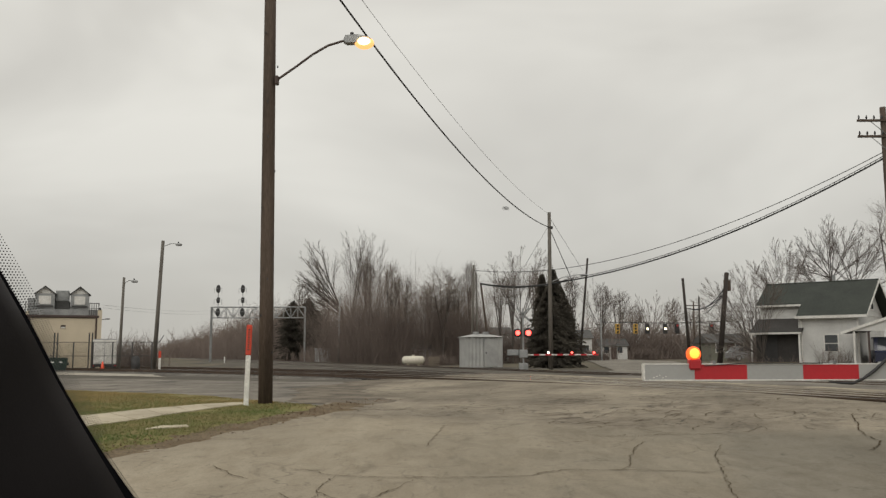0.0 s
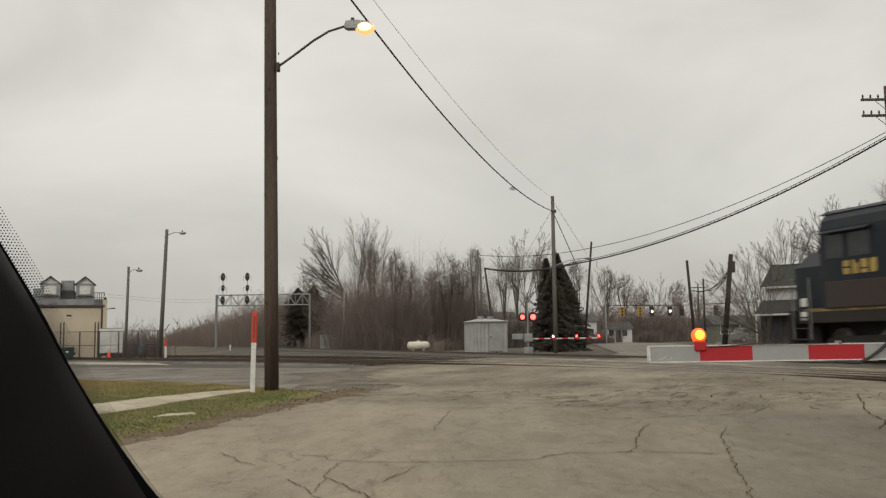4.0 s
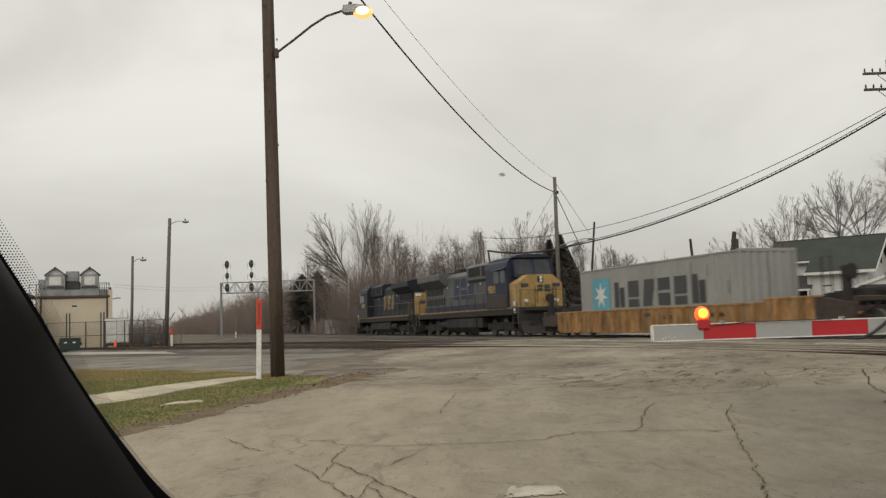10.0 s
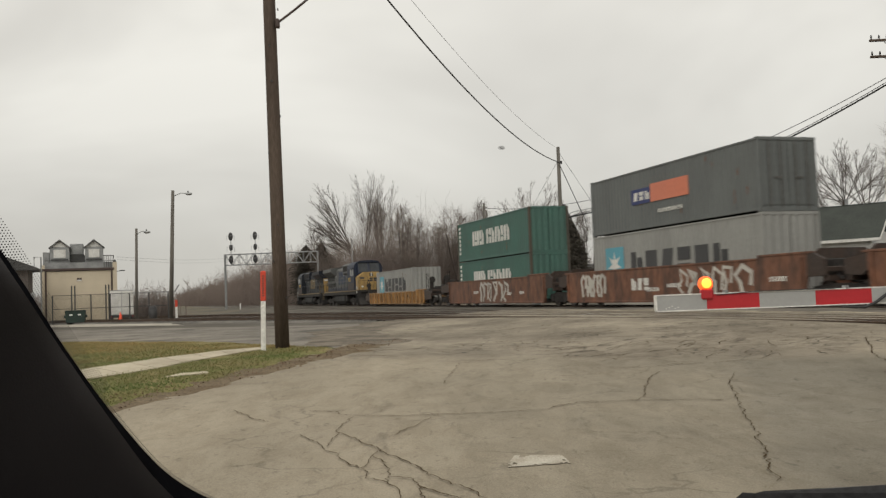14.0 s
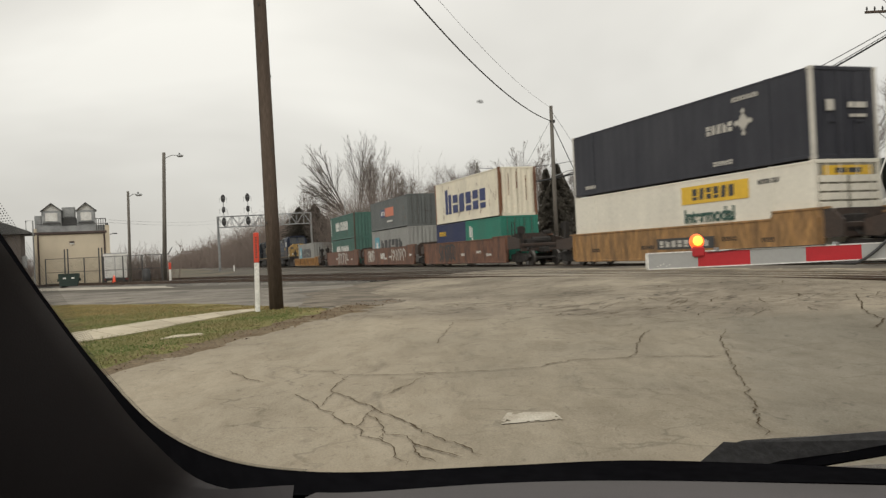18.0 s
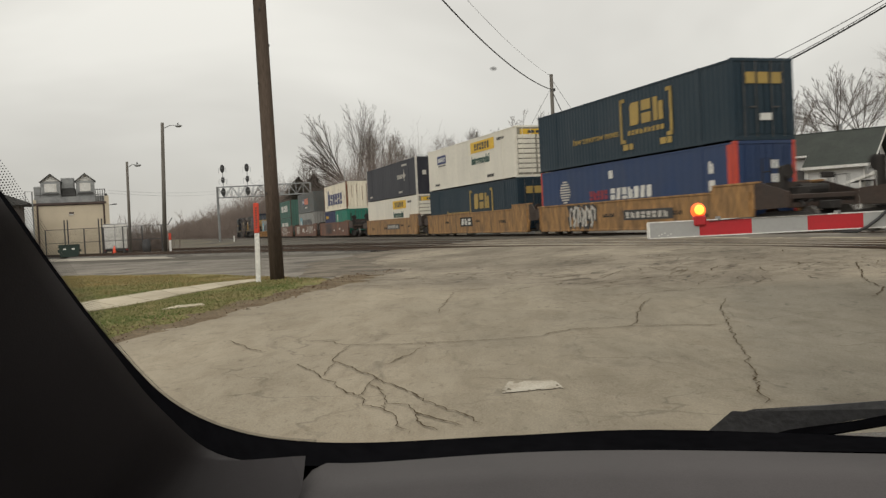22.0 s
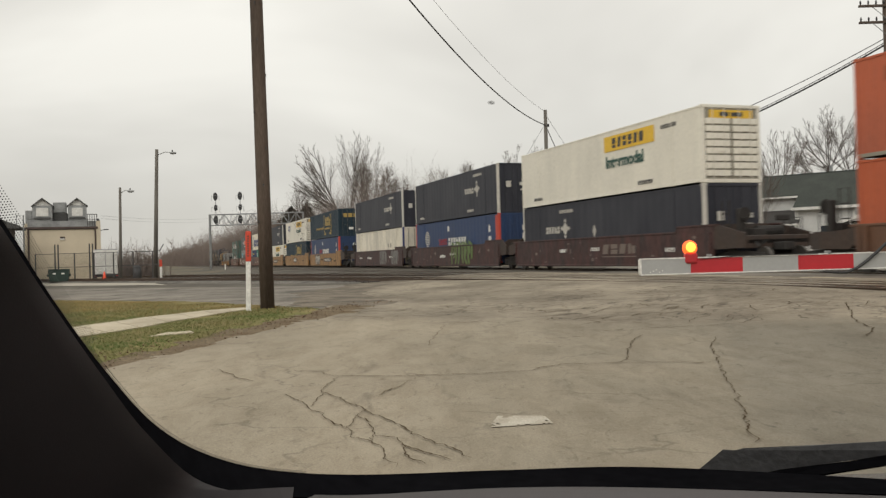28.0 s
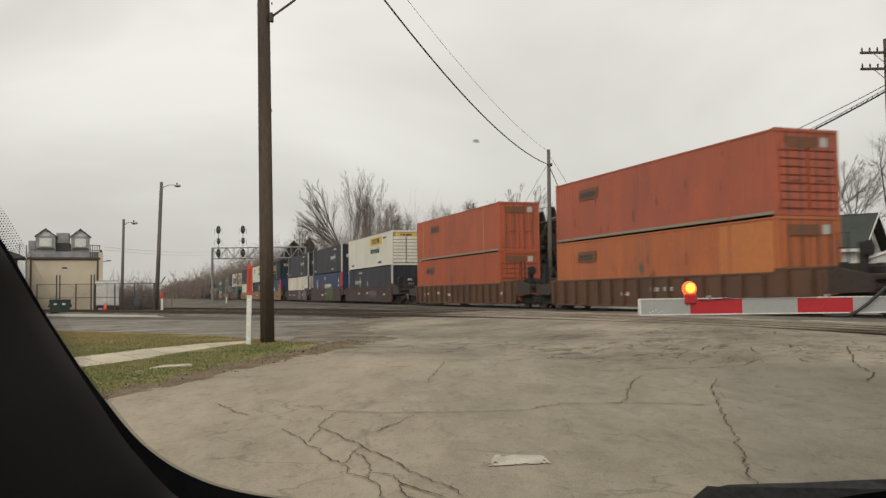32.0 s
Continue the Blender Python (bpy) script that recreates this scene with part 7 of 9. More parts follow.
parked_vehicle(30.4, 60.5, 68, mat("dark_blue_paint", (0.018, 0.022, 0.05), (0.015, 0.018, 0.04), rough=0.3, s1=1, s2=10, bump=0, spec=0.6), "dark blue van parked beside the carport", 2.0, 4.8)
parked_vehicle(32.6, 95, 5, mat("pale_van_paint", (0.24, 0.245, 0.25), (0.2, 0.2, 0.205), rough=0.35, s1=1, s2=10, bump=0, spec=0.6), "grey van parked beyond the house", 1.6, 4.0)


def small_house(x, y, w, d, h, rise, wallm, roofm, label, rz=0, bare=False):
    hs = thing("house", at(x, y, -0.05, rz), label, "house", "far houses")
    part("wall_shell", Geo().box(-w / 2, w / 2, 0, d, 0, h), wallm, hs)
    part("roof", Geo().prism([(-0.3, h - 0.05), (d + 0.3, h - 0.05), (d / 2, h + rise)], "x", -w / 2 - 0.3, w / 2 + 0.3), roofm, hs)
    for xx in () if bare else (-w * 0.28, w * 0.22):
        wn_ = part("window", Geo().box(xx - 0.5, xx + 0.5, -0.04, 0.0, 1.0, 2.2), M_white, hs)
        part("pane", Geo().box(xx - 0.42, xx + 0.42, -0.06, -0.03, 1.08, 2.12), M_window, wn_)
    if not bare:
        part("door", Geo().box(-0.45, 0.45, -0.05, 0, 0, 2.05), M_brown, hs)


small_house(33.6, 103, 4.6, 7, 2.2, 1.1, mat("olive_siding", (0.17, 0.17, 0.13), (0.13, 0.13, 0.1), s1=1, s2=14), M_greyroof, "grey-green clapboard house beyond the far road")
small_house(46, 165, 9, 8, 2.6, 1.8, M_siding, M_greyroof, "far white house among bare trees")
small_house(-2.15, 96.5, 1.9, 2.6, 1.75, 0.95, M_siding, M_galv, "small white outbuilding between the bare trees", 25, True)
small_house(28.3, 146, 4.4, 5, 2.3, 1.2, M_siding, M_greyroof, "far small white house with a grey roof")
small_house(19.6, 125, 3.0, 6, 3.2, 1.2, M_siding, M_greyroof, "narrow white house beyond the conifers")
small_house(7.4, 120, 3.4, 7, 3.8, 1.0, M_siding, M_greyroof, "grey house behind the crossing signal")

# --- traffic signals on a span over the far road ---
M_dullred = mat("dull_red_lens", (0.45, 0.03, 0.03), (0.35, 0.025, 0.025), rough=0.4, s1=3, s2=30)
span = thing("signal_span", Matrix(), "span of traffic signals over the far road", "traffic signal")
SY = 118.0
part("span_pole", Geo().tube([(21.2, SY, 0.3), (21.2, SY, 6.2)], 0.11, 8), M_galv, span)
part("span_pole", Geo().tube([(41.5, SY, 0.3), (41.5, SY, 6.4)], 0.11, 8), M_galv, span)
part("span_wire", Geo().tube([(21.2, SY, 5.75), (31, SY, 5.6), (41.5, SY, 5.9)], 0.05, 6), M_dark, span)
for xx, lit in ((23.4, None), (25.8, None), (27.4, L_pale), (29.8, L_warm), (31.4, M_dullred), (36.0, M_dullred)):
    hd = part("signal_head", Geo().box(xx - 0.28, xx + 0.28, SY - 0.2, SY + 0.2, 4.2, 5.5, 0.04), M_sig_yellow if lit is None else M_dark, span)
    for k in range(3):
        part("lens", Geo().tube([(xx, SY - 0.2, 4.42 + k * 0.42), (xx, SY - 0.27, 4.42 + k * 0.42)], 0.15, 10), (lit or M_dark) if k == (2 if lit is M_dullred else 1) else M_dark, hd)

M_fence = mat("fence_wire", (0.085, 0.082, 0.08), (0.065, 0.062, 0.06), rough=0.6, metal=0.3, s1=3, s2=30)

# --- left yard: tan building, fence, bins ---
M_brownwall = mat("grey_brown_siding", (0.15, 0.125, 0.11), (0.1, 0.085, 0.075), rough=0.85, s1=0.8, s2=18)
bld = thing("pump_building", pose(-32.1, 68, 0.22, 0, 0, 21.3), "small tan block building with grey roof housings", "building")
part("front_wall", Geo().box(0, 5.25, 0, 0.25, 0, 4.1), M_tan, bld)
part("side_wall", Geo().box(5.0, 5.25, 0.25, 8, 0, 4.1), M_tan, bld)
part("side_wall", Geo().box(0, 0.25, 0.25, 8, 0, 4.1), M_tan, bld)
part("back_wall", Geo().box(0.25, 5.0, 7.75, 8, 0, 4.1), M_tan, bld)
part("roof", Geo().box(-0.05, 5.3, -0.05, 8.05, 4.1, 4.22), M_brown, bld)
part("coping", Geo().box(-0.2, 5.1, -0.12, -0.052, 4.14, 4.32, 0.02), M_brown, bld)
part("pilaster", Geo().box(4.98, 5.3, -0.08, -0.002, 0, 4.75), M_tan, bld)
part("pilaster", Geo().box(-0.3, 0.0, -0.08, 0.2, 0, 4.6), M_tan, bld)
for xx in (0.08, 4.9):
    part("downpipe", Geo().tube([(xx, -0.1, 0), (xx, -0.1, 4.2)], 0.06, 8), M_brown, bld)
vent = part("wall_vent", Geo().box(2.32, 2.68, -0.05, 0.0, 3.3, 3.55), M_brown, bld)
part("vent_lip", Geo().box(2.34, 2.66, -0.065, -0.045, 3.3, 3.4), M_white, vent)
part("parapet", Geo().box(0.0, 4.98, 0.3, 0.45, 4.22, 4.8), M_galv, bld, "pale sheet-metal parapet")
for x0, x1 in ((0.34, 1.78), (2.92, 4.28)):
    xm = (x0 + x1) / 2
    hs = part("roof_housing", Geo().box(x0, x1, 0.7, 2.4, 4.22, 6.05, 0.02), M_galv, bld, "grey sheet-metal roof housing with an open gable")
    part("housing_roof", Geo().prism([(x0 - 0.1, 6.0), (xm, 6.66), (x1 + 0.12, 6.0), (x1, 6.0), (xm, 6.54), (x0, 6.0)], "y", 0.55, 2.5), M_greyroof, hs)
    part("housing_gable", Geo().prism([(x0, 6.05), (xm, 6.56), (x1, 6.05)], "y", 0.75, 2.35), M_white, hs)
    part("louvre_panel", Geo().box(x0 + 0.28, x1 - 0.28, 0.64, 0.7, 5.2, 5.85), M_white, hs)
    part("housing_ledge", Geo().box(x0 + 0.1, x1 - 0.1, 0.55, 0.7, 5.0, 5.1), M_greyroof, hs)
part("roof_duct", Geo().box(1.8, 2.78, 1.4, 3.0, 5.5, 6.35, 0.04), M_galv, bld)
part("roof_duct", Geo().box(1.8, 2.85, 1.3, 3.0, 4.22, 5.5, 0.04), M_greyroof, bld)
part("roof_duct", Geo().box(-0.2, 0.3, 1.2, 3.0, 4.22, 5.7, 0.04), M_galv, bld)
for k in range(5):
    part("railing_post", Geo().tube([(4.35 + k * 0.17, 0.2, 4.3), (4.35 + k * 0.17, 0.2, 5.3)], 0.025, 5), M_fence, bld)
part("railing", Geo().tube([(4.3, 0.2, 5.3), (5.05, 0.2, 5.3), (5.05, 4, 5.3)], 0.03, 5), M_fence, bld)
part("railing", Geo().tube([(4.3, 0.2, 4.9), (5.05, 0.2, 4.9), (5.05, 4, 4.9)], 0.025, 5), M_fence, bld)
part("railing", Geo().tube([(0.0, 0.15, 4.95), (4.3, 0.15, 4.95)], 0.02, 5), M_fence, bld)
part("roof_lamp", Geo().tube([(5.15, 0.1, 4.7), (5.15, 0.1, 4.95)], [0.12, 0.05], 8), M_dark, bld)
part("wall_lamp", Geo().tube([(5.3, 0.1, 4.0), (5.6, 0.1, 4.05)], 0.03, 6).box(5.55, 5.9, 0.0, 0.2, 4.02, 4.1, 0.02), M_dark, bld)

brn = thing("service_building", pose(-30.45, 62, 0.22, 0, 0, 21.3), "grey-brown building with an overhanging low roof", "building")
part("wall_shell", Geo().box(-5.2, 0, 0, 3.6, 0, 3.98), M_brownwall, brn)
part("roof", Geo().prism([(-5.8, 3.98), (0.6, 3.98), (0.6, 4.16), (-2.6, 5.45), (-5.8, 4.16)], "y", -0.4, 3.9), M_greyroof, brn)
part("gutter", Geo().box(0.602, 0.7, -0.4, 3.9, 3.98, 4.1, 0.02), M_dark, brn)
part("meter_pipe", Geo().tube([(0.35, 0.6, 4.2), (0.35, 0.6, 4.95), (0.8, 0.6, 4.95), (0.8, 0.6, 0.3)], 0.05, 8), M_galv, brn)
part("meter_box", Geo().box(0.0, 0.35, 0.2, 0.8, 1.6, 2.4, 0.03), M_galv, brn)

fence = thing("chain_link_fence", Matrix(), "grey chain-link fence with a gate and pipe rails", "fence")
FX0, FX1, FY = -29.2, -20.3, 63.0
g, k = Geo(), 0
xx = FX0
while xx <= FX1:
    z0 = terr(xx, FY)
    part("fence_post", Geo().tube([(xx, FY, z0 - 0.05), (xx, FY, z0 + 2.1)], 0.045, 6), M_fence, fence)
    xx += 1.4
for h in (0.05, 1.1, 2.08):
    part("fence_rail", Geo().tube([(FX0, FY, terr(FX0, FY) + h), (FX1, FY, terr(FX1, FY) + h)], 0.022, 5), M_fence, fence)
part("post_arm", Geo().tube([(FX1, FY, terr(FX1, FY) + 2.05), (FX1 + 0.35, FY - 0.1, terr(FX1, FY) + 2.55)], 0.03, 6), M_fence, fence)
for xx in (-27.75, -27.52, -25.27, -25.05):
    part("gate_post", Geo().tube([(xx, FY - 0.1, terr(xx, FY) - 0.05), (xx, FY - 0.1, terr(xx, FY) + 2.75)], 0.05, 8), M_fence, fence)
z0 = terr(-25, FY)
for k in range(-16, 90):                  # woven mesh as crossing diagonals
    a = FX0 + k * 0.14
    for s in (-1, 1):
        p0, p1 = (a, z0), (a + 2.05, z0 + 2.05)
        if s < 0:
            p0, p1 = (a + 2.05, z0), (a, z0 + 2.05)
        if min(p0[0], p1[0]) < FX0 or max(p0[0], p1[0]) > FX1:
            continue
        g.tube([(p0[0], FY, p0[1]), (p1[0], FY, p1[1])], 0.0055, 3, cap=False)
tagged(part("wire_mesh", g, M_fence, fence, "thin woven wires"), kind="stuff")
trl = thing("box_trailer", at(-25.05, 65.3, 0.0, 21), "white box trailer behind the fence", "trailer")
part("body", Geo().box(-0.84, 0.84, 0, 3.6, 0.5, 2.3, 0.05), M_white, trl)
part("roof_cap", Geo().box(-0.82, 0.82, 0.02, 3.58, 2.3, 2.36, 0.02), M_galv, trl)
part("door_seam", Geo().box(-0.02, 0.02, -0.012, 0.0, 0.5, 2.25), M_galv, trl)
part("bumper", Geo().box(-0.84, 0.84, -0.12, 0.02, 0.3, 0.5, 0.02), M_dark, trl)
for s in (-1, 1):
    part("wheel", Geo().tube([(s * 0.62, 1.6, 0.33), (s * 0.82, 1.6, 0.33)], 0.33, 16), M_dark, trl)
    part("tail_lamp", Geo().box(s * 0.7, s * 0.85, -0.14, -0.1, 0.36, 0.42), M_redp, trl)
dmp = thing("dumpster", at(-27.05, 61.9, 0.0, 20), "dark green steel dumpster with two lids", "dumpster")
part("body", Geo().prism([(-0.6, 0.12), (0.6, 0.12), (0.68, 0.92), (-0.68, 0.92)], "y", -0.5, 0.6), M_dumpster, dmp)
for s in (-1, 1):
    part("lid", Geo().box(s * 0.02, s * 0.67, -0.55, 0.62, 0.92, 0.99, 0.02), M_dumpster, dmp)
    part("fork_sleeve", Geo().box(s * 0.66, s * 0.76, -0.3, 0.4, 0.45, 0.65, 0.02), M_dumpster, dmp)
    part("warning_label", Geo().box(s * 0.18, s * 0.38, -0.512, -0.5, 0.62, 0.72), M_white, dmp, "small pale label")
    part("caster", Geo().tube([(s * 0.5, -0.3, 0.07), (s * 0.56, -0.3, 0.07)], 0.07, 8), M_dark, dmp)
cone = thing("traffic_cone", at(-23.7, 61.5), "orange traffic cone on the yard", "traffic cone")
part("base", Geo().box(-0.2, 0.2, -0.2, 0.2, 0, 0.04, 0.01), M_dark, cone)
part("cone", Geo().tube([(0, 0, 0.03), (0, 0, 0.72)], [0.17, 0.04], 14), M_cone, cone, smooth=True)
bin_ = solid("trash_barrel", Geo().tube([(0, 0, 0), (0, 0, 0.45), (0, 0, 0.95)], [0.26, 0.3, 0.27], 14), M_dark, "black barrel beside the lamp pole", "barrel", at(-21.75, 62.5), smooth=True)
part("lid", Geo().tube([(0, 0, 0.95), (0, 0, 1.08)], [0.29, 0.16], 14), M_dark, bin_)

for x, y, h, arm, lab in ((-23.85, 65, 7.0, 0.75, "short wooden yard lamp pole"), (-21.28, 65, 9.75, 1.15, "tall leaning wooden yard lamp pole")):
    p = thing("yard_lamp", at(x, y, -0.1), lab, "lamp post", "yard lamps")
    ln = 0.12 if h < 8 else 0.35
    part("pole", Geo().tube([(0, 0, 0), (ln, 0, h)], [0.17, 0.12] if h > 8 else [0.12, 0.09], 12), M_pole_grey, p, smooth=True)
    part("bracket_arm", Geo().tube([(ln, 0, h - 0.45), (ln + arm * 0.5, 0, h - 0.22), (ln + arm, 0, h - 0.25)], 0.03, 6), M_galv, p)
    hd = part("lamp_head", Geo().ball((ln + arm + 0.05, 0, h - 0.3), 0.2, 12, 8, 1.3, 0.8, 0.55), M_galv, p, smooth=True)
    part("photocell", Geo().tube([(ln + arm, 0, h - 0.2), (ln + arm, 0, h - 0.08)], 0.05, 8), M_dark, hd)
for x, y, h in ((-20.6, 64.2, 0.95), (-29.2, 118, 0.8)):
    mp_ = thing("marker_stake", at(x, y), "short white marker stake beside the tracks", "marker stake", "marker stakes")
    part("stake", Geo().box(-0.08, 0.08, -0.03, 0.03, 0, h, 0.01), M_white, mp_)
    if h > 0.9:
        part("red_top", Geo().box(-0.09, 0.09, -0.035, 0.035, h, h + 0.5, 0.01), M_orange_red, mp_)

solid("scrap_board", Geo().box(-0.95, 0.95, -0.16, 0.16, 0.0, 0.06, 0.01), M_white, "pale weathered board lying on the gravel", "board", at(-7.7, 46.2, 0.0, -48))

# --- signal bridge over the tracks ---
br = thing("signal_bridge", Matrix(), "galvanised truss signal bridge over the tracks with colour-light signals", "signal bridge")
GX0, GX1, GY = -36.9, -22.0, 140.0
for xx in (GX0, GX1):
    for e in (-0.35, 0.35):
        part("leg", Geo().tube([(xx, GY + e, 0.2), (xx, GY + e, 9.1)], 0.10, 6), M_galv, br)
    g = Geo()
    for k in range(6):
        g.tube([(xx, GY - 0.35, 0.5 + k * 1.3), (xx, GY + 0.35, 1.8 + k * 1.3)], 0.035, 4)
    part("leg_lacing", g, M_galv, br)
for z in (7.35, 9.05):
    for e in (-0.35, 0.35):
        part("chord", Geo().tube([(GX0, GY + e, z), (GX1, GY + e, z)], 0.085, 6), M_galv, br)
n = 13
for k in range(n):
    a, b = GX0 + (GX1 - GX0) * k / n, GX0 + (GX1 - GX0) * (k + 1) / n
    for e in (-0.35, 0.35):
        part("web_bar", Geo().tube([(a, GY + e, 7.35 if k % 2 else 9.05), (b, GY + e, 9.05 if k % 2 else 7.35)], 0.04, 4).tube([(a, GY + e, 7.35), (a, GY + e, 9.05)], 0.035, 4), M_galv, br)
part("walkway", Geo().box(GX0, GX1, GY - 0.4, GY + 0.4, 7.3, 7.36), M_galv, br)
for xx in (-35.75, -31.85):
    sg = part("signal_mast", Geo().tube([(xx, GY - 0.6, 7.3), (xx, GY - 0.6, 12.2)], 0.06, 6), M_galv, br)
    for z in (8.2, 10.1, 11.9):
        part("signal_target", Geo().ball((xx, GY - 0.72, z), 0.66 if z != 10.1 else 0.5, 14, 10, 0.55, 0.08, 1.0).box(xx - 0.2, xx + 0.2, GY - 0.7, GY - 0.3, z - 0.35, z + 0.45), M_dark, sg)
        part("cage", Geo().tube([(xx - 0.6, GY - 0.8, z - 0.7), (xx - 0.6, GY - 0.8, z + 0.1)], 0.025, 4).tube([(xx + 0.6, GY - 0.8, z - 0.7), (xx + 0.6, GY - 0.8, z + 0.1)], 0.025, 4).tube([(xx - 0.6, GY - 0.8, z + 0.1), (xx + 0.6, GY - 0.8, z + 0.1)], 0.025, 4), M_galv, sg)
cab_ = thing("relay_cabinet", at(-18.1, 132), "grey signal relay cabinet beside the tracks", "cabinet")
part("body", Geo().box(-1.1, 1.1, 0, 1.2, 0, 2.0, 0.03), M_galv, cab_)
part("door", Geo().box(-0.5, 0.5, -0.04, 0, 0.15, 1.85, 0.01), M_galv, cab_)
part("roof", Geo().box(-1.2, 1.2, -0.1, 1.3, 2.0, 2.1, 0.02), M_galv, cab_)

# --- sidewalk slabs on the lawn ---
walk_root = thing("sidewalk", Matrix(), "pale concrete sidewalk slabs, partly sunk in the grass", "pavement", kind="structure")
left_edge = [(-4.68, 20.85), (-5.1, 20.55), (-5.5, 20.1), (-5.85, 19.3), (-6.3, 18.6), (-6.65, 17.6), (-7.0, 16.75), (-7.4, 15.7), (-8.0, 14.0)]
right_edge = [(-4.5, 20.05), (-4.7, 19.5), (-4.9, 18.8), (-5.1, 17.95), (-5.35, 17.1), (-5.55, 16.1), (-5.85, 15.3), (-6.2, 14.6), (-6.7, 13.0)]
centre = [((a[0] + b[0]) / 2, (a[1] + b[1]) / 2) for a, b in zip(left_edge, right_edge)]
for l0, l1, r0, r1 in zip(left_edge, left_edge[1:], right_edge, right_edge[1:]):
    c_ = Vector(((l0[0] + l1[0] + r0[0] + r1[0]) / 4, (l0[1] + l1[1] + r0[1] + r1[1]) / 4))
    p = [c_ + (Vector(q) - c_) * 0.972 for q in (r0, l0, l1, r1)]
    zz = [terr(q.x, q.y) for q in p]
    part("slab", Geo().add([(q.x, q.y, z - 0.08) for q, z in zip(p, zz)] + [(q.x, q.y, z + 0.03) for q, z in zip(p, zz)],
                           [(4, 5, 6, 7), (0, 1, 5, 4), (1, 2, 6, 5), (2, 3, 7, 6), (3, 0, 4, 7)]), M_concrete, walk_root)
p = [(-4.86, 14.5), (-4.76, 15.0), (-4.37, 15.16), (-4.25, 14.88)]
part("slab", Geo().add([(x, y, terr(x, y) - 0.05) for x, y in p] + [(x, y, terr(x, y) + 0.03) for x, y in p], [(4, 5, 6, 7), (0, 1, 5, 4), (1, 2, 6, 5), (2, 3, 7, 6), (3, 0, 4, 7)]), M_concrete, walk_root)

# ---- bare winter trees, conifers, brush, grass ----
M_bark = mat("grey_bark", (0.10, 0.085, 0.072), (0.068, 0.058, 0.05), rough=0.9, s1=1.5, s2=14, bump=0.3, vary=0.15)
M_twig = mat("brown_twigs", (0.14, 0.113, 0.095), (0.10, 0.08, 0.068), rough=0.9, s1=0.5, s2=6, bump=0.0, vary=0.2)
M_thicket = mat("dark_brush", (0.195, 0.155, 0.132), (0.145, 0.115, 0.098), rough=0.95, s1=0.3, s2=5, bump=0.0)
M_needle = mat("conifer_needles", (0.074, 0.064, 0.048), (0.052, 0.046, 0.035), rough=0.8, s1=1.5, s2=12, bump=0.0)
M_straw = mat("straw_grass", (0.32, 0.235, 0.105), (0.225, 0.19, 0.078), rough=0.9, s1=0.5, s2=8, bump=0.0)
M_grass = mat("winter_grass", (0.13, 0.165, 0.052), (0.235, 0.2, 0.092), rough=0.9, s1=0.7, s2=8, bump=0.0)


for m in (M_straw, M_grass):               # light passes through the blades
    tr_ = m.node_tree.nodes.new("ShaderNodeBsdfTranslucent")
    mx_ = m.node_tree.nodes.new("ShaderNodeMixShader")
    base_ = m.node_tree.nodes["Principled BSDF"]
    src_ = base_.inputs["Base Color"].links[0].from_socket
    out_ = m.node_tree.nodes["Material Output"]
    mx_.inputs["Fac"].default_value = 0.5
    m.node_tree.links.new(src_, tr_.inputs["Color"])
    m.node_tree.links.new(base_.outputs["BSDF"], mx_.inputs[1])
    m.node_tree.links.new(tr_.outputs["BSDF"], mx_.inputs[2])
    m.node_tree.links.new(mx_.outputs["Shader"], out_.inputs["Surface"])


def plain_mesh(name, vs, fs, material):
    me = bpy.data.meshes.new(name)
    me.from_pydata(vs, [], fs)
    me.materials.append(material)
    return me


def stick(vs, fs, a, b, ra, rb, n):
    d = (b - a)
    if d.length < 1e-5:
        return
    d.normalize()
    u = d.cross(Vector((0.31, 0.52, 0.79))).normalized()
    w = d.cross(u)
    k = len(vs)
    for p, r in ((a, ra), (b, rb)):
        for i in range(n):
            c = 2 * math.pi * i / n
            vs.append(p + r * (math.cos(c) * u + math.sin(c) * w))
    fs.extend((k + i, k + (i + 1) % n, k + n + (i + 1) % n, k + n + i) for i in range(n))


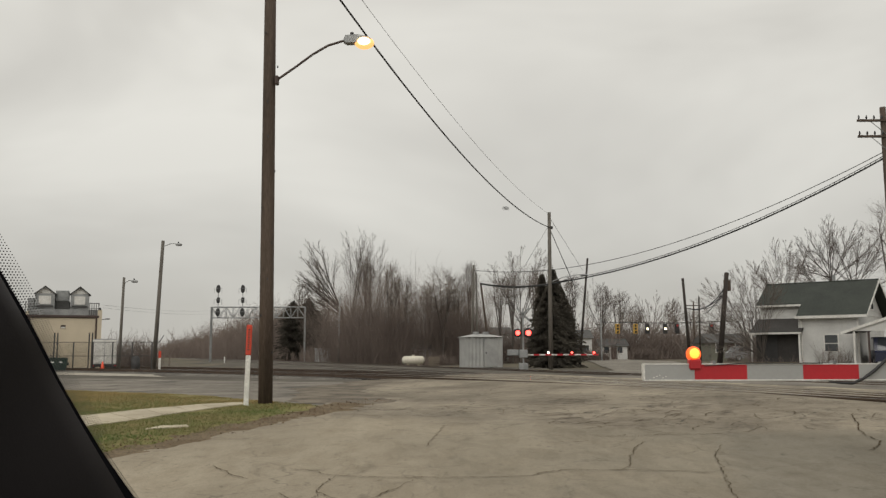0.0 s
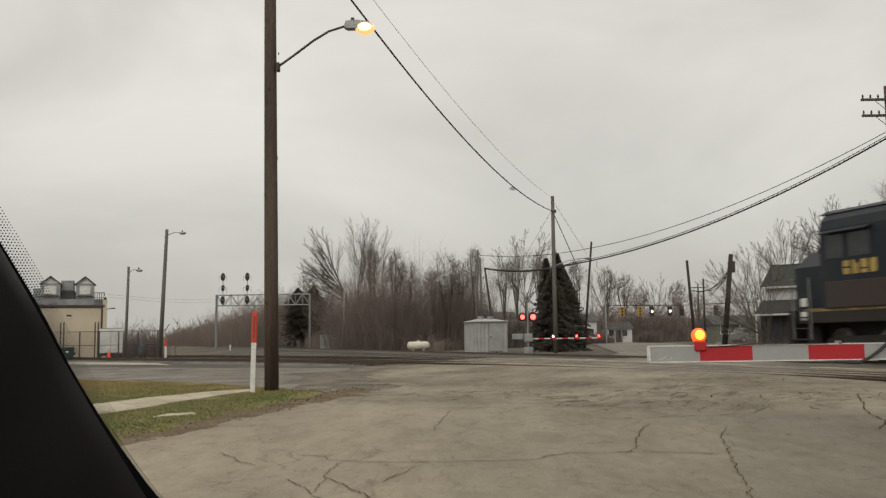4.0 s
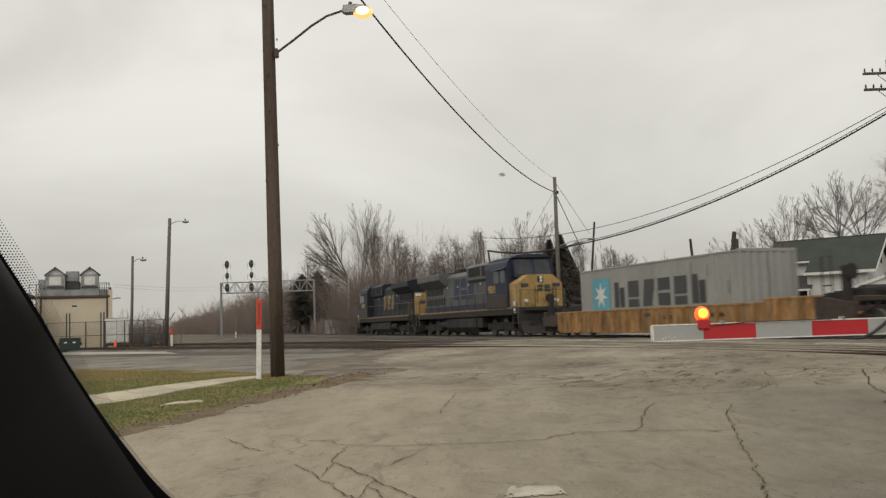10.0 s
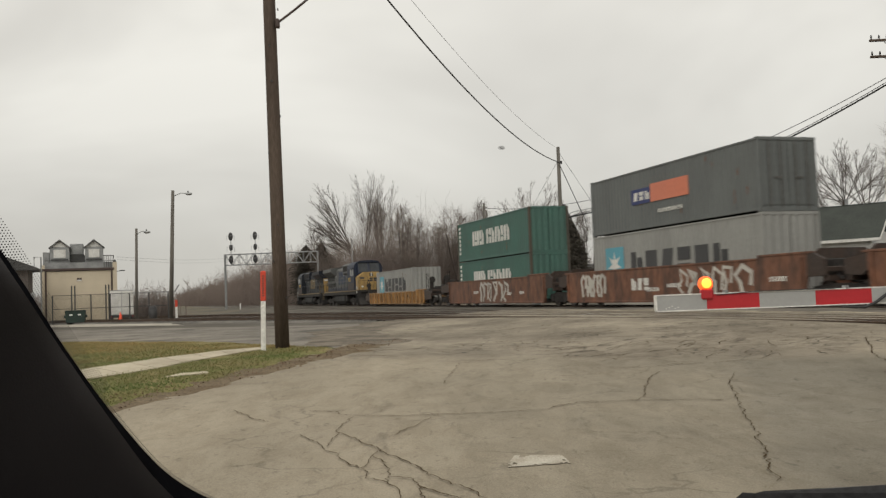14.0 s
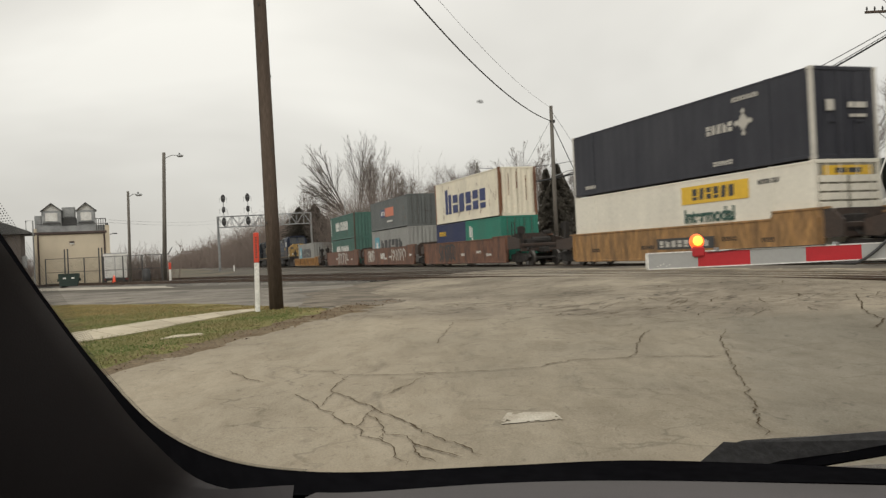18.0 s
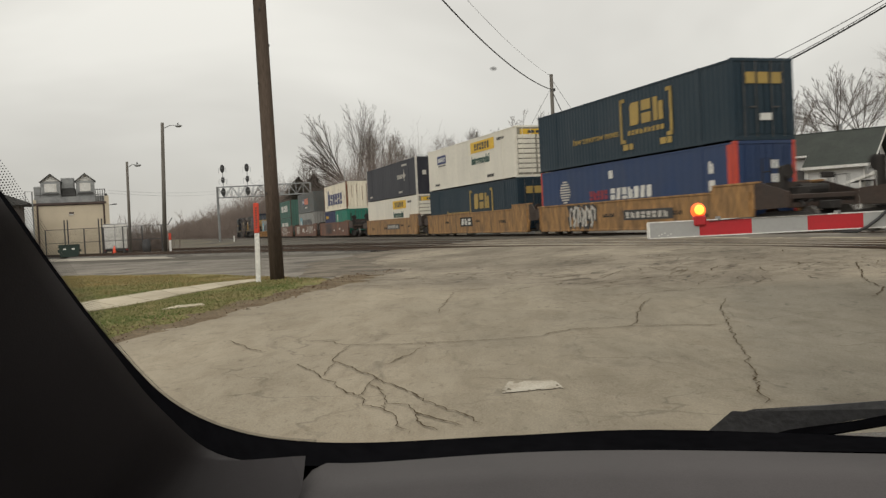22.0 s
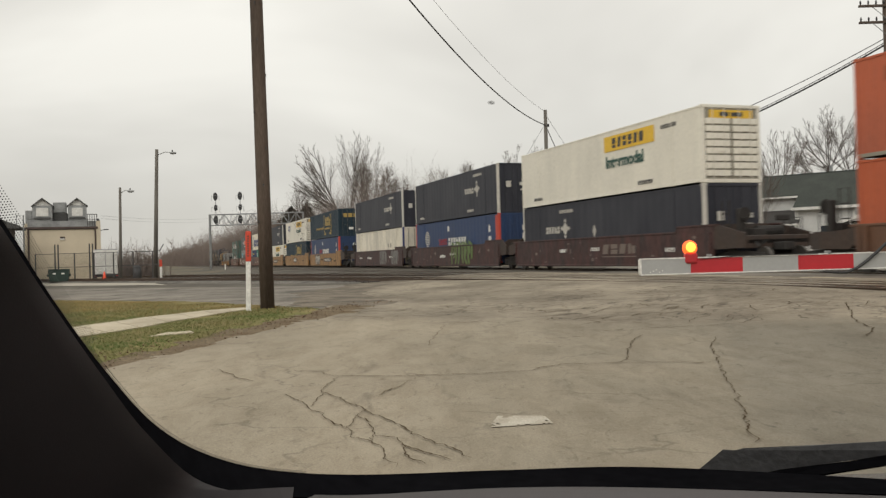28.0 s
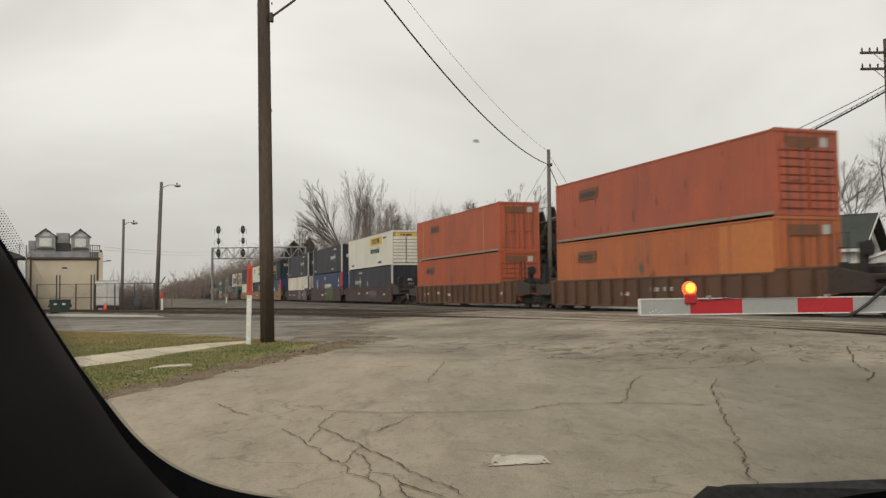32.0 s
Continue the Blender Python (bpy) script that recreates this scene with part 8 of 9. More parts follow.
def bare_tree(x, y, top, shift, wide, low, seed, label, girth=1.0, fine=0.008, twigs=3):
    """A leafless tree: limbs reach for points spread through the crown, and thicken by what they carry."""
    r = random.Random(seed)
    gz_ = terr(x, y)
    top, low = top - gz_, low - gz_
    mid, hi = Vector((shift, 0, (top + low) / 2)), (top - low) / 2
    pos, par = [Vector((0, 0, -0.1))], [-1]
    fork = low * (1.0 if abs(shift) > 2 else 0.62)
    bend = shift * (0.1 if abs(shift) > 2 else 0.55)
    for i in range(1, 7):                      # trunk
        f = i / 6
        pos.append(Vector((bend * f ** 1.6 + r.gauss(0, 0.03), r.gauss(0, 0.03), fork * f)))
        par.append(len(pos) - 2)
    hub = pos[-1]
    turn0 = r.uniform(0, 6.28)
    for k in range(11 if wide > 2 else 7):         # main limbs, straight and fanning upwards
        ang = turn0 + k * 2.4
        out_ = wide * (0.25 + 0.6 * ((k * 0.618) % 1.0))
        end = Vector((mid.x + out_ * math.cos(ang), mid.y + out_ * math.sin(ang), mid.z + hi * (0.85 - 0.75 * (out_ / wide) ** 1.5) * r.uniform(0.85, 1.05)))
        j = 6 if k % 3 else (5 if k else 6)
        a, prev = pos[j], j
        knee = a.lerp(end, 0.5) + Vector((math.cos(ang), math.sin(ang), 0)) * wide * 0.14
        for i in range(1, 9):
            f = i / 8
            pos.append(a * (1 - f) ** 2 + knee * 2 * f * (1 - f) + end * f * f + Vector((r.gauss(0, 0.02), r.gauss(0, 0.02), 0)))
            par.append(prev)
            prev = len(pos) - 1
    goals = []
    while len(goals) < 250:
        v = Vector((r.uniform(-1, 1), r.uniform(-1, 1), r.uniform(-1, 1)))
        if 0.2 < v.length < 1 and r.random() < 0.25 + 0.75 * v.length:
            k = 0.9 + 0.25 * noise.noise(v * 2.2 + Vector((seed, 0, 0)))
            squeeze = 1.0 if v.z > -0.2 else max(0.25, 1.0 + (v.z + 0.2) * 0.9)
            goals.append(Vector((mid.x + v.x * wide * k * squeeze, mid.y + v.y * wide * k * squeeze, mid.z + v.z * hi * k)))
    goals.sort(key=lambda q: (q - hub).length)
    step = max(0.3, (top - low) / 14)
    arr = np.array([tuple(q) for q in pos])
    way = np.array([(0, 0, 1)] + [tuple((pos[i] - pos[par[i]]).normalized()) for i in range(1, len(pos))])
    for q in goals:
        d = np.array(tuple(q)) - arr
        dist = np.sqrt((d * d).sum(axis=1)) + 1e-6
        along = (d * way).sum(axis=1) / dist
        cost = dist * (1.9 - along + 0.5 * (d[:, 2] < dist * 0.2))
        cost[:5] += 50
        j = int(cost.argmin())
        a = pos[j]
        n = max(1, int((q - a).length / step))
        prev, grown, ways = j, [], []
        knee = a + Vector(tuple(way[j])) * (q - a).length * 0.45
        for i in range(1, n + 1):
            f = i / n
            e = a * (1 - f) ** 2 + knee * 2 * f * (1 - f) + q * f * f + Vector((r.gauss(0, 0.02), r.gauss(0, 0.02), 0)) * step
            ways.append(tuple((e - pos[prev]).normalized()))
            pos.append(e)
            par.append(prev)
            prev = len(pos) - 1
            grown.append(tuple(e))
        arr = np.concatenate([arr, np.array(grown)])
        way = np.concatenate([way, np.array(ways)])
    load = [0.0] * len(pos)
    for i in range(len(pos) - 1, 0, -1):
        load[i] = max(load[i], 1.0)
        load[par[i]] += load[i] if len(pos) else 0
    for i in range(len(pos)):
        load[i] = min(load[i], 400)
    rad = [fine * 1.1 * (max(v, 1.0) ** 0.47) * girth for v in load]
    tv, tf, cv, cf = [], [], [], []
    for i in range(1, len(pos)):
        j = par[i]
        big = rad[i] > fine * 4
        stick(tv if big else cv, tf if big else cf, pos[j], pos[i], min(rad[j], rad[i] * 1.25), rad[i], 6 if big else 3)
        if i > 6 and rad[i] < fine * 3.2:
            out = (pos[i] - mid)
            out.normalize()
            for _ in range(twigs if rad[i] < fine * 2 else 2):
                d = (out * 0.5 + Vector((r.gauss(0, 0.6), r.gauss(0, 0.6), 0.35 + r.gauss(0, 0.45)))).normalized()
                l = step * r.uniform(0.7, 1.7)
                e = pos[i] + d * l
                stick(cv, cf, pos[i], e, fine * 0.75, fine * 0.5, 3)
                e2 = e + (d + Vector((r.gauss(0, 0.5), r.gauss(0, 0.5), 0.3))).normalized() * l * 0.7
                stick(cv, cf, e, e2, fine * 0.5, fine * 0.35, 3)
    root = thing("bare_tree", at(x, y), label, "tree", "bare trees")
    part("trunk", plain_mesh("trunk", tv, tf, M_bark), None, root)
    part("crown", plain_mesh("crown", cv, cf, M_twig), None, root)
    return root


def spread_tree(x, y, height, leans, label, seed, fine, fork=0.4, limbs=12, tilt=0.0, girth=1.0, round_=0.3, rich=(11, 7, 4), rise=0.05):
    """A leafless tree whose straight limbs rise from a fork and fan out between two leans, with fine twigs at their ends."""
    r = random.Random(seed)
    tv, tf, cv, cf = [], [], [], []
    fz = fork * height
    trunk = [Vector((tilt * fz * (i / 5) ** 1.4 + (r.gauss(0, 0.03) if 0 < i < 5 else 0), r.gauss(0, 0.02), -0.1 + (fz + 0.1) * i / 5)) for i in range(6)]
    r0 = 0.014 * height * girth
    for i in range(5):
        stick(tv, tf, trunk[i], trunk[i + 1], r0 * (1 - 0.09 * i), r0 * (0.91 - 0.09 * i), 8)

    def branch(a, d, l, rad, level):
        n = (7, 5, 3, 2)[level]
        big = rad > fine * 2.2
        pts, dd = [a], d.copy()
        for i in range(n):
            dd = (dd + Vector((r.gauss(0, 0.04), r.gauss(0, 0.04), rise + r.gauss(0, 0.025)))).normalized()
            pts.append(pts[-1] + dd * (l / n))
        for i in range(n):
            stick(tv if big else cv, tf if big else cf, pts[i], pts[i + 1], max(fine * 0.5, rad * (1 - 0.85 * i / n)), max(fine * 0.4, rad * (1 - 0.85 * (i + 1) / n)), 6 if big else 3)
        if level == 3:
            return
        for j in range(rich[level]):
            f = (0.22 if level else 0.25) + 0.76 * (j + r.random()) / rich[level]
            i = min(n - 1, int(f * n))
            p = pts[i].lerp(pts[i + 1], f * n - i)
            way = (pts[i + 1] - pts[i]).normalized()
            side = way.cross(Vector((r.gauss(0, 1), r.gauss(0, 1), r.gauss(0, 1)))).normalized()
            ang = math.radians(r.uniform(14, 34))
            branch(p, way * math.cos(ang) + side * math.sin(ang), l * (1.2 - f) * r.uniform(0.32, 0.6), max(fine * 0.55, rad * 0.5 * (1.1 - 0.6 * f)), level + 1)

    for j in range(limbs):
        f = j / (limbs - 1)
        lean = math.radians(leans[0] + (leans[1] - leans[0]) * f + r.uniform(-3, 3))
        a = trunk[5] if j % 2 else trunk[4].lerp(trunk[5], r.uniform(0.2, 0.9))
        deep = r.uniform(-0.45, 0.45)
        d = Vector((math.sin(lean), deep, math.cos(lean))).normalized()
        branch(a, d, (height - fz) * (round_ + (1 - round_) * math.cos(lean)) * r.uniform(0.86, 1.0), fine * 2.0 + 0.0017 * height * girth * r.uniform(0.7, 1.2) * (1.6 if height > 18.5 else 1.0), 0)
    root = thing("bare_tree", at(x, y), label, "tree", "bare trees")
    part("trunk", plain_mesh("trunk", tv, tf, M_bark), None, root)
    part("crown", plain_mesh("crown", cv, cf, M_twig), None, root)
    return root


def px_at(px, depth):
    """A place at a bearing (in 1/1551 of the depth, from 784) and a depth."""
    return ((px - 784) / 1551 * depth, depth)


WOOD = "bare tree in the roadside wood"
SIG = "bare tree behind the crossing signal"
FAR = "far bare tree along the road"
UPRIGHT = "tall slender bare tree with upright limbs"
spread_tree(-12.8, 117.8, 18.6, (-64, -18), "large spreading bare tree leaning over the tracks", 7, 0.011, 0.4, 11, -0.13, 1.5, 0.3, (12, 7, 4), 0.004)
spread_tree(-11.6, 112, 17.0, (-3, 20), UPRIGHT, 8, 0.010, 0.34, 7, 0, 1.0, 0.3, (10, 7, 4), 0.03)
spread_tree(-9.9, 111, 16.8, (-20, 9), UPRIGHT, 9, 0.010, 0.36, 6, 0, 1.0, 0.3, (10, 7, 4), 0.03)
spread_tree(-8.4, 106, 14.6, (-16, 20), UPRIGHT, 10, 0.010, 0.36, 7, 0, 1.0, 0.3, (10, 7, 4), 0.03)
spread_tree(8.2, 92, 12.8, (-40, 36), "bare tree with a full round head behind the crossing signal", 11, 0.011, 0.36, 12, rise=0.03)
spread_tree(23.3, 130, 12.0, (-34, 36), "far bare tree along the road", 12, 0.016, 0.36, 9, 0, 0.9, 0.3, (8, 6, 3), 0.02)
spread_tree(36.7, 155, 12.6, (-70, 70), "far round-headed bare tree", 13, 0.022, 0.3, 13, 0, 1.0, 0.6, (9, 6, 3), 0.01)
spread_tree(35.8, 92, 13.2, (-55, 36), "bare tree behind the house", 14, 0.011, 0.45, 12, rise=0.02)
spread_tree(42.7, 96, 16.2, (-80, 60), "big round-headed bare tree behind the house", 15, 0.012, 0.56, 15, 0.0, 1.2, 0.66, rise=0.015)
spread_tree(42.2, 94, 13.6, (-72, -25), "bare tree leaning behind the house", 16, 0.012, 0.60, 6, -0.25, 0.8, 0.6, rise=0.02)
spread_tree(46.1, 98, 16.0, (-56, 60), "bare tree behind the house", 17, 0.012, 0.52, 13, 0.0, 1.0, 0.55, rise=0.015)
spread_tree(23.2, 63.2, 7.9, (-82, 8), "low spreading bare tree before the porch", 18, 0.0095, 0.1, 22, -0.4, 0.7, 0.66, (11, 7, 4), 0.008)
TRACKSIDE_TREES = (
        (-8.69, 104.9, 12.6, -0.32, 1.07, 7.2, WOOD), (-5.86, 97, 11.3, 0.1, 1.1, 6.4, WOOD), (-4.53, 98, 10.4, 0.2, 1.5, 5.8, WOOD),
        (0.06, 96, 11.1, -0.1, 2.1, 5.6, "round-headed bare tree behind the tank"), (1.38, 98, 10.4, 0.0, 1.4, 6.0, "bare tree behind the shed"),
        (3.07, 100, 12.2, 0.0, 1.0, 7.1, "bare tree behind the shed"), (-1.61, 104, 9.6, -0.1, 1.2, 6.0, WOOD), (6.73, 105, 10.9, 0.1, 1.4, 6.0, SIG),
        (8.27, 104, 11.3, 0.0, 1.0, 6.6, SIG), (10.32, 100, 11.6, 0.1, 1.0, 6.1, SIG))
FAR_TREES = (
        (-18.20, 135.7, 10.8, -0.11, 1.72, 6.5, WOOD), (15.13, 100, 10.5, -0.5, 1.0, 5.8, "bare tree behind the conifers"),
        (27.13, 150, 13.4, 0.2, 1.7, 7.5, FAR), (31.52, 158, 12.9, 0.5, 1.8, 7.3, FAR), 
        (43.18, 165, 11.8, 0.2, 1.9, 6.5, FAR), (39.37, 180, 11.6, -0.1, 1.9, 6.4, FAR), (48.09, 170, 10.1, 0.2, 2.0, 5.5, FAR),
        (28.5, 80, 6.4, -0.8, 2.0, 1.6, "low bushy bare tree beside the house"),
        (45.95, 90, 17.9, 0.7, 2.7, 8.8, "tall bare tree behind the house"),
        (54.91, 100, 17.4, 1.0, 2.6, 9.6, "tall bare tree behind the house"), (-23.68, 151.2, 14.0, -0.34, 2.13, 6.7, WOOD))
for i, (x, y, top, shift, wide, low, lab) in enumerate(TRACKSIDE_TREES + FAR_TREES):
    bare_tree(x, y, top, shift, wide, low, 101 + i, lab, 1.6 if wide > 2.2 else 1.15, 0.004 + y * 0.00007)


def conifer(x, y, h, w, seed, label="dark green spruce with dense boughs", full=1.25):
    r = random.Random(seed)
    root = thing("conifer", at(x, y), label, "tree", "conifers")
    part("trunk", Geo().tube([(0, 0, -0.1), (0, 0, h * 0.95)], [0.16, 0.03], 8), M_bark, root)
    vs, fs = [], []
    for k in range(int(560 * h / 7)):
        f = r.random() ** 0.8
        z = 0.4 + f * (h - 0.5)
        l = w * 0.5 * min(1.0, full * (1 - f)) ** 0.85 * r.uniform(0.7 if full < 2 else 0.35, 1.15) + 0.12
        a = r.uniform(0, 2 * math.pi)
        d = Vector((math.cos(a), math.sin(a), -0.22))
        side = Vector((-d.y, d.x, 0))
        for j in range(9):
            t = (j + r.random()) / 9
            p = Vector((0, 0, z)) + d * l * t
            for s in (-1, 1):
                q = p + side * s * l * 0.3 * (1.15 - t) + d * 0.18 * l + Vector((0, 0, r.uniform(-0.16, 0.04)))
                n = len(vs)
                vs += [p, p + d * 0.10, q + Vector((0, 0, 0.05)), q - Vector((0, 0, 0.04))]
                fs += [(n, n + 1, n + 2), (n, n + 2, n + 3)]
    part("crown", plain_mesh("crown", vs, fs, M_needle), None, root)


for px, dep_, h, w, sd in ((960, 72, 7.7, 2.5, 1), (979, 73, 8.2, 3.2, 2), (993, 74, 6.7, 3.6, 3), (970, 71, 6.6, 3.4, 4), (986, 75, 7.6, 3.4, 8), (520, 150, 10.4, 5.2, 5), (547, 153, 11.0, 5.4, 6), (560, 150, 8.6, 5.8, 7)):
    x, y = px_at(px, dep_)
    conifer(x, y, h, w, sd, full=1.25 if dep_ < 100 else 3.5)


def brush(name, pts, h0, h1, n, seed, label, r0=0.02, twigs=3):
    """A thicket: many upright stems with side twigs along a strip."""
    r = random.Random(seed)
    vs, fs = [], []
    for _ in range(n):
        k = r.randrange(len(pts) - 1)
        f = r.random()
        a, b = pts[k], pts[k + 1]
        x = a[0] + (b[0] - a[0]) * f + r.gauss(0, a[2])
        y = a[1] + (b[1] - a[1]) * f + r.gauss(0, a[2])
        h = r.uniform(h0, h1) * r.uniform(0.6, 1.1)
        p = Vector((x, y, terr(x, y) - 0.1))
        d = Vector((r.gauss(0, 0.16), r.gauss(0, 0.16), 1)).normalized()
        q = p
        for j in range(3):
            d = (d + Vector((r.gauss(0, 0.14), r.gauss(0, 0.14), 0))).normalized()
            e = q + d * h / 3
            stick(vs, fs, q, e, r0 * (1.5 - 0.4 * j), r0 * (1.1 - 0.4 * j), 3)
            for _t in range(twigs):
                t0 = q.lerp(e, r.random())
                t1 = t0 + (d * 0.6 + Vector((r.gauss(0, 0.5), r.gauss(0, 0.5), 0.2))).normalized() * h * r.uniform(0.12, 0.3)
                stick(vs, fs, t0, t1, r0 * 0.6, r0 * 0.4, 3)
                t2 = t1 + Vector((r.gauss(0, 0.4), r.gauss(0, 0.4), 0.5)).normalized() * h * 0.1
                stick(vs, fs, t1, t2, r0 * 0.45, r0 * 0.3, 3)
            q = e
    ob = new(name, plain_mesh(name, vs, fs, M_thicket))
    return tagged(ob, label, "brush", kind="stuff")


def strip(*rows):
    return [(*px_at(p, d), g) for p, d, g in rows]


brush("thicket", strip((590, 116, 1.4), (640, 104, 1.3), (690, 97, 1.2), (732, 96, 1.0)), 4.8, 9.7, 1150, 1, "dense brown winter thicket along the tracks", 0.012, 6)
brush("thicket", strip((500, 185, 3), (560, 165, 2.5), (600, 150, 2)), 4.0, 8.5, 700, 2, "brown thicket beyond the signal bridge", 0.03)
brush("thicket", strip((768, 98, 1.0), (800, 98, 1.2), (836, 100, 1.0)), 4.4, 8.6, 800, 3, "dense brown thicket behind the shed", 0.012, 6)
brush("thicket", strip((840, 108, 1.4), (900, 106, 1.4), (960, 110, 1.4)), 2.5, 5.2, 450, 11, "low brown thicket behind the crossing signal", 0.016, 5)
brush("thicket", strip((1025, 140, 2), (1100, 160, 2), (1180, 150, 2), (1220, 150, 2)), 2.0, 6.2, 560, 4, "far brown brush along the road", 0.03)
brush("thicket", strip((1318, 80, 0.9), (1345, 80, 0.9), (1372, 82, 0.9)), 1.8, 4.2, 130, 5, "brown brush beside the house", 0.012, 4)
brush("shrub", strip((1440, 63.0, 0.25), (1475, 61.8, 0.25), (1500, 61.0, 0.25)), 0.9, 1.7, 70, 21, "leafless shrubs before the white house", 0.008, 4)
brush("shrub", strip((1290, 66, 0.5), (1330, 66, 0.5), (1400, 64, 0.3)), 0.5, 1.0, 120, 22, "low dry brush before the porch", 0.008, 4)
brush("low_brush", strip((728, 90, 0.5), (760, 87, 0.3), (800, 89, 0.5)), 0.5, 1.3, 320, 13, "low bare brush in front of the outbuilding", 0.012, 5)
brush("hedge", strip((1036, 120, 0.5), (1050, 119, 0.6), (1066, 120, 0.5)), 0.8, 1.4, 260, 14, "low dark hedge beside the far road", 0.03, 6)
brush("hedge", strip((1122, 130, 0.5), (1140, 129, 0.6), (1156, 130, 0.5)), 0.9, 1.7, 260, 15, "low dark hedge beside the far road", 0.03, 6)
brush("far_thicket", strip((1035, 150, 3), (1110, 156, 3), (1235, 150, 3)), 4.0, 8.0, 420, 12, "hazy bare thicket beyond the crossing", 0.04, 4)
brush("far_wood", strip((304, 1000, 12), (324, 640, 9), (354, 450, 7), (402, 325, 5)), 7.0, 10.5, 1500, 6, "hazy line of far bare woods", 0.10, 5)
brush("far_wood", strip((396, 330, 5), (448, 245, 4), (494, 200, 3.5), (542, 176, 3)), 6.5, 11.5, 2600, 12, "far bare woods beyond the signal bridge", 0.028, 6)
brush("low_brush", strip((400, 400, 4), (440, 290, 3), (480, 215, 2), (520, 162, 1.5), (560, 136, 1.2)), 0.8, 2.8, 900, 31, "low dark brush along the far tracks", 0.03, 5)
brush("far_wood", strip((470, 230, 5), (600, 190, 5), (760, 185, 5), (900, 190, 5), (1020, 210, 6)), 4.5, 8.0, 900, 7, "far bare woods behind the tracks", 0.05, 4)
brush("far_wood", strip((1000, 230, 6), (1150, 240, 6), (1300, 200, 6), (1450, 180, 6), (1700, 180, 6)), 3.5, 7.0, 800, 8, "far bare woods behind the houses", 0.05, 4)
brush("yard_brush", strip((192, 82, 0.8), (215, 80, 0.8), (245, 84, 0.8), (268, 86, 0.8)), 1.4, 3.0, 380, 9, "bare brush behind the fence", 0.02)
brush("far_wood", strip((-400, 300, 8), (-100, 330, 8), (60, 380, 8), (140, 420, 8)), 5.0, 8.0, 800, 10, "far woods beyond the yard", 0.09, 4)


# grass blades on the lawn, thickest near the road
def rim(y):
    """The ragged line at which the grass ends beside the road."""
    return -4.33 + (y - 11) * 0.2 + 0.16 * noise.noise((0.7, y * 1.1, 5))


def inside(x, y):
    if y < 9.8 or x > -1.9 or x < -16:
        return False
    if x > rim(y):
        return False
    if y > 25.0 + (-7.4 - x) * 0.72 or (x > -8.3 and y > 20.0 + (-3.0 - x) * 1.16):
        return False
    for a, b in zip(centre, centre[1:]):
        d = Vector((b[0] - a[0], b[1] - a[1]))
        v = Vector((x - a[0], y - a[1]))
        t = v.dot(d) / d.length_squared
        if 0 <= t <= 1 and (v - d * t).length < 0.55:
            return False
    return True


r = random.Random(5)
green, straw = ([], []), ([], [])
for _ in range(190000):
    y = 9.8 + 19 * r.random() ** 1.3
    x = -16 + 14.1 * r.random()
    e = rim(y) - x
    cover = noise.noise((x * 0.8, y * 0.8, 3)) + 0.5 * noise.noise((x * 3, y * 3, 8))
    if not inside(x, y) or (e < 0.6 and r.random() > e * 1.3 + 0.12 + 0.8 * cover) or cover < -0.42:
        continue
    z = terr(x, y) + 0.01
    h = r.uniform(0.014, 0.04)
    a = r.uniform(0, 6.28)
    c, s = math.cos(a), math.sin(a)
    b = h * r.uniform(0.7, 2.2)
    w = r.uniform(0.006, 0.014)
    vs, fs = straw if y + 0.28 * x + 2.5 * noise.noise((x * 0.4, y * 0.4, 1)) + r.uniform(-2.5, 2.5) > 19.0 else green
    n = len(vs)
    vs += [(x - s * w, y + c * w, z), (x + s * w, y - c * w, z), (x + c * b, y + s * b, z + h)]
    fs.append((n, n + 1, n + 2))
tagged(new("grass", plain_mesh("grass", *green, M_grass)), "short patchy green winter grass", "grass", kind="stuff")
tagged(new("dry_grass", plain_mesh("dry_grass", *straw, M_straw)), "short straw-coloured winter grass near the street", "grass", kind="stuff")
vs, fs = [], []
for _ in range(450):                       # fallen leaves and litter along the road's edge
    y = r.uniform(10, 22)
    x = -4.3 + (y - 10.9) * 0.27 + r.gauss(-0.3, 0.3)
    z, a, w = terr(x, y) + 0.022, r.uniform(0, 6.28), r.uniform(0.01, 0.025)
    n = len(vs)
    c, s = math.cos(a) * w, math.sin(a) * w
    vs += [(x + c, y + s, z), (x - s, y + c, z + r.uniform(0, 0.03)), (x - c, y - s, z), (x + s, y - c, z + r.uniform(0, 0.03))]
    fs.append((n, n + 1, n + 2, n + 3))
tagged(new("fallen_leaves", plain_mesh("fallen_leaves", vs, fs, mat("dead_leaf", (0.16, 0.1, 0.055), (0.1, 0.065, 0.04), rough=0.9, s1=3, s2=9))), "brown dead leaves along the kerbless road edge", "leaves", kind="stuff")

# ---- the parked car from which the scene is seen ----
M_trim = mat("dark_cloth_trim", (0.029, 0.025, 0.0268), (0.023, 0.0198, 0.0212), rough=0.6, s1=6, s2=900, bump=0.1, amount=0.12, spec=0.22, dist=0.001)
M_dash = mat("grey_dash_vinyl", (0.078, 0.07, 0.071), (0.064, 0.058, 0.059), rough=0.8, s1=5, s2=600, bump=0.25, amount=0.2, spec=0.3, dist=0.001)
M_frit = mat("black_ceramic_band", (0.006, 0.006, 0.007), (0.005, 0.005, 0.006), rough=0.95, s1=8, s2=60, bump=0.0, spec=0.0)
M_dots = mat("ceramic_dots", (0.15, 0.145, 0.14), (0.11, 0.106, 0.102), rough=0.7, s1=8, s2=60, bump=0.0)
M_wiper = mat("wiper_plastic", (0.055, 0.054, 0.054), (0.045, 0.044, 0.045), rough=0.55, s1=8, s2=120, bump=0.1, spec=0.35)
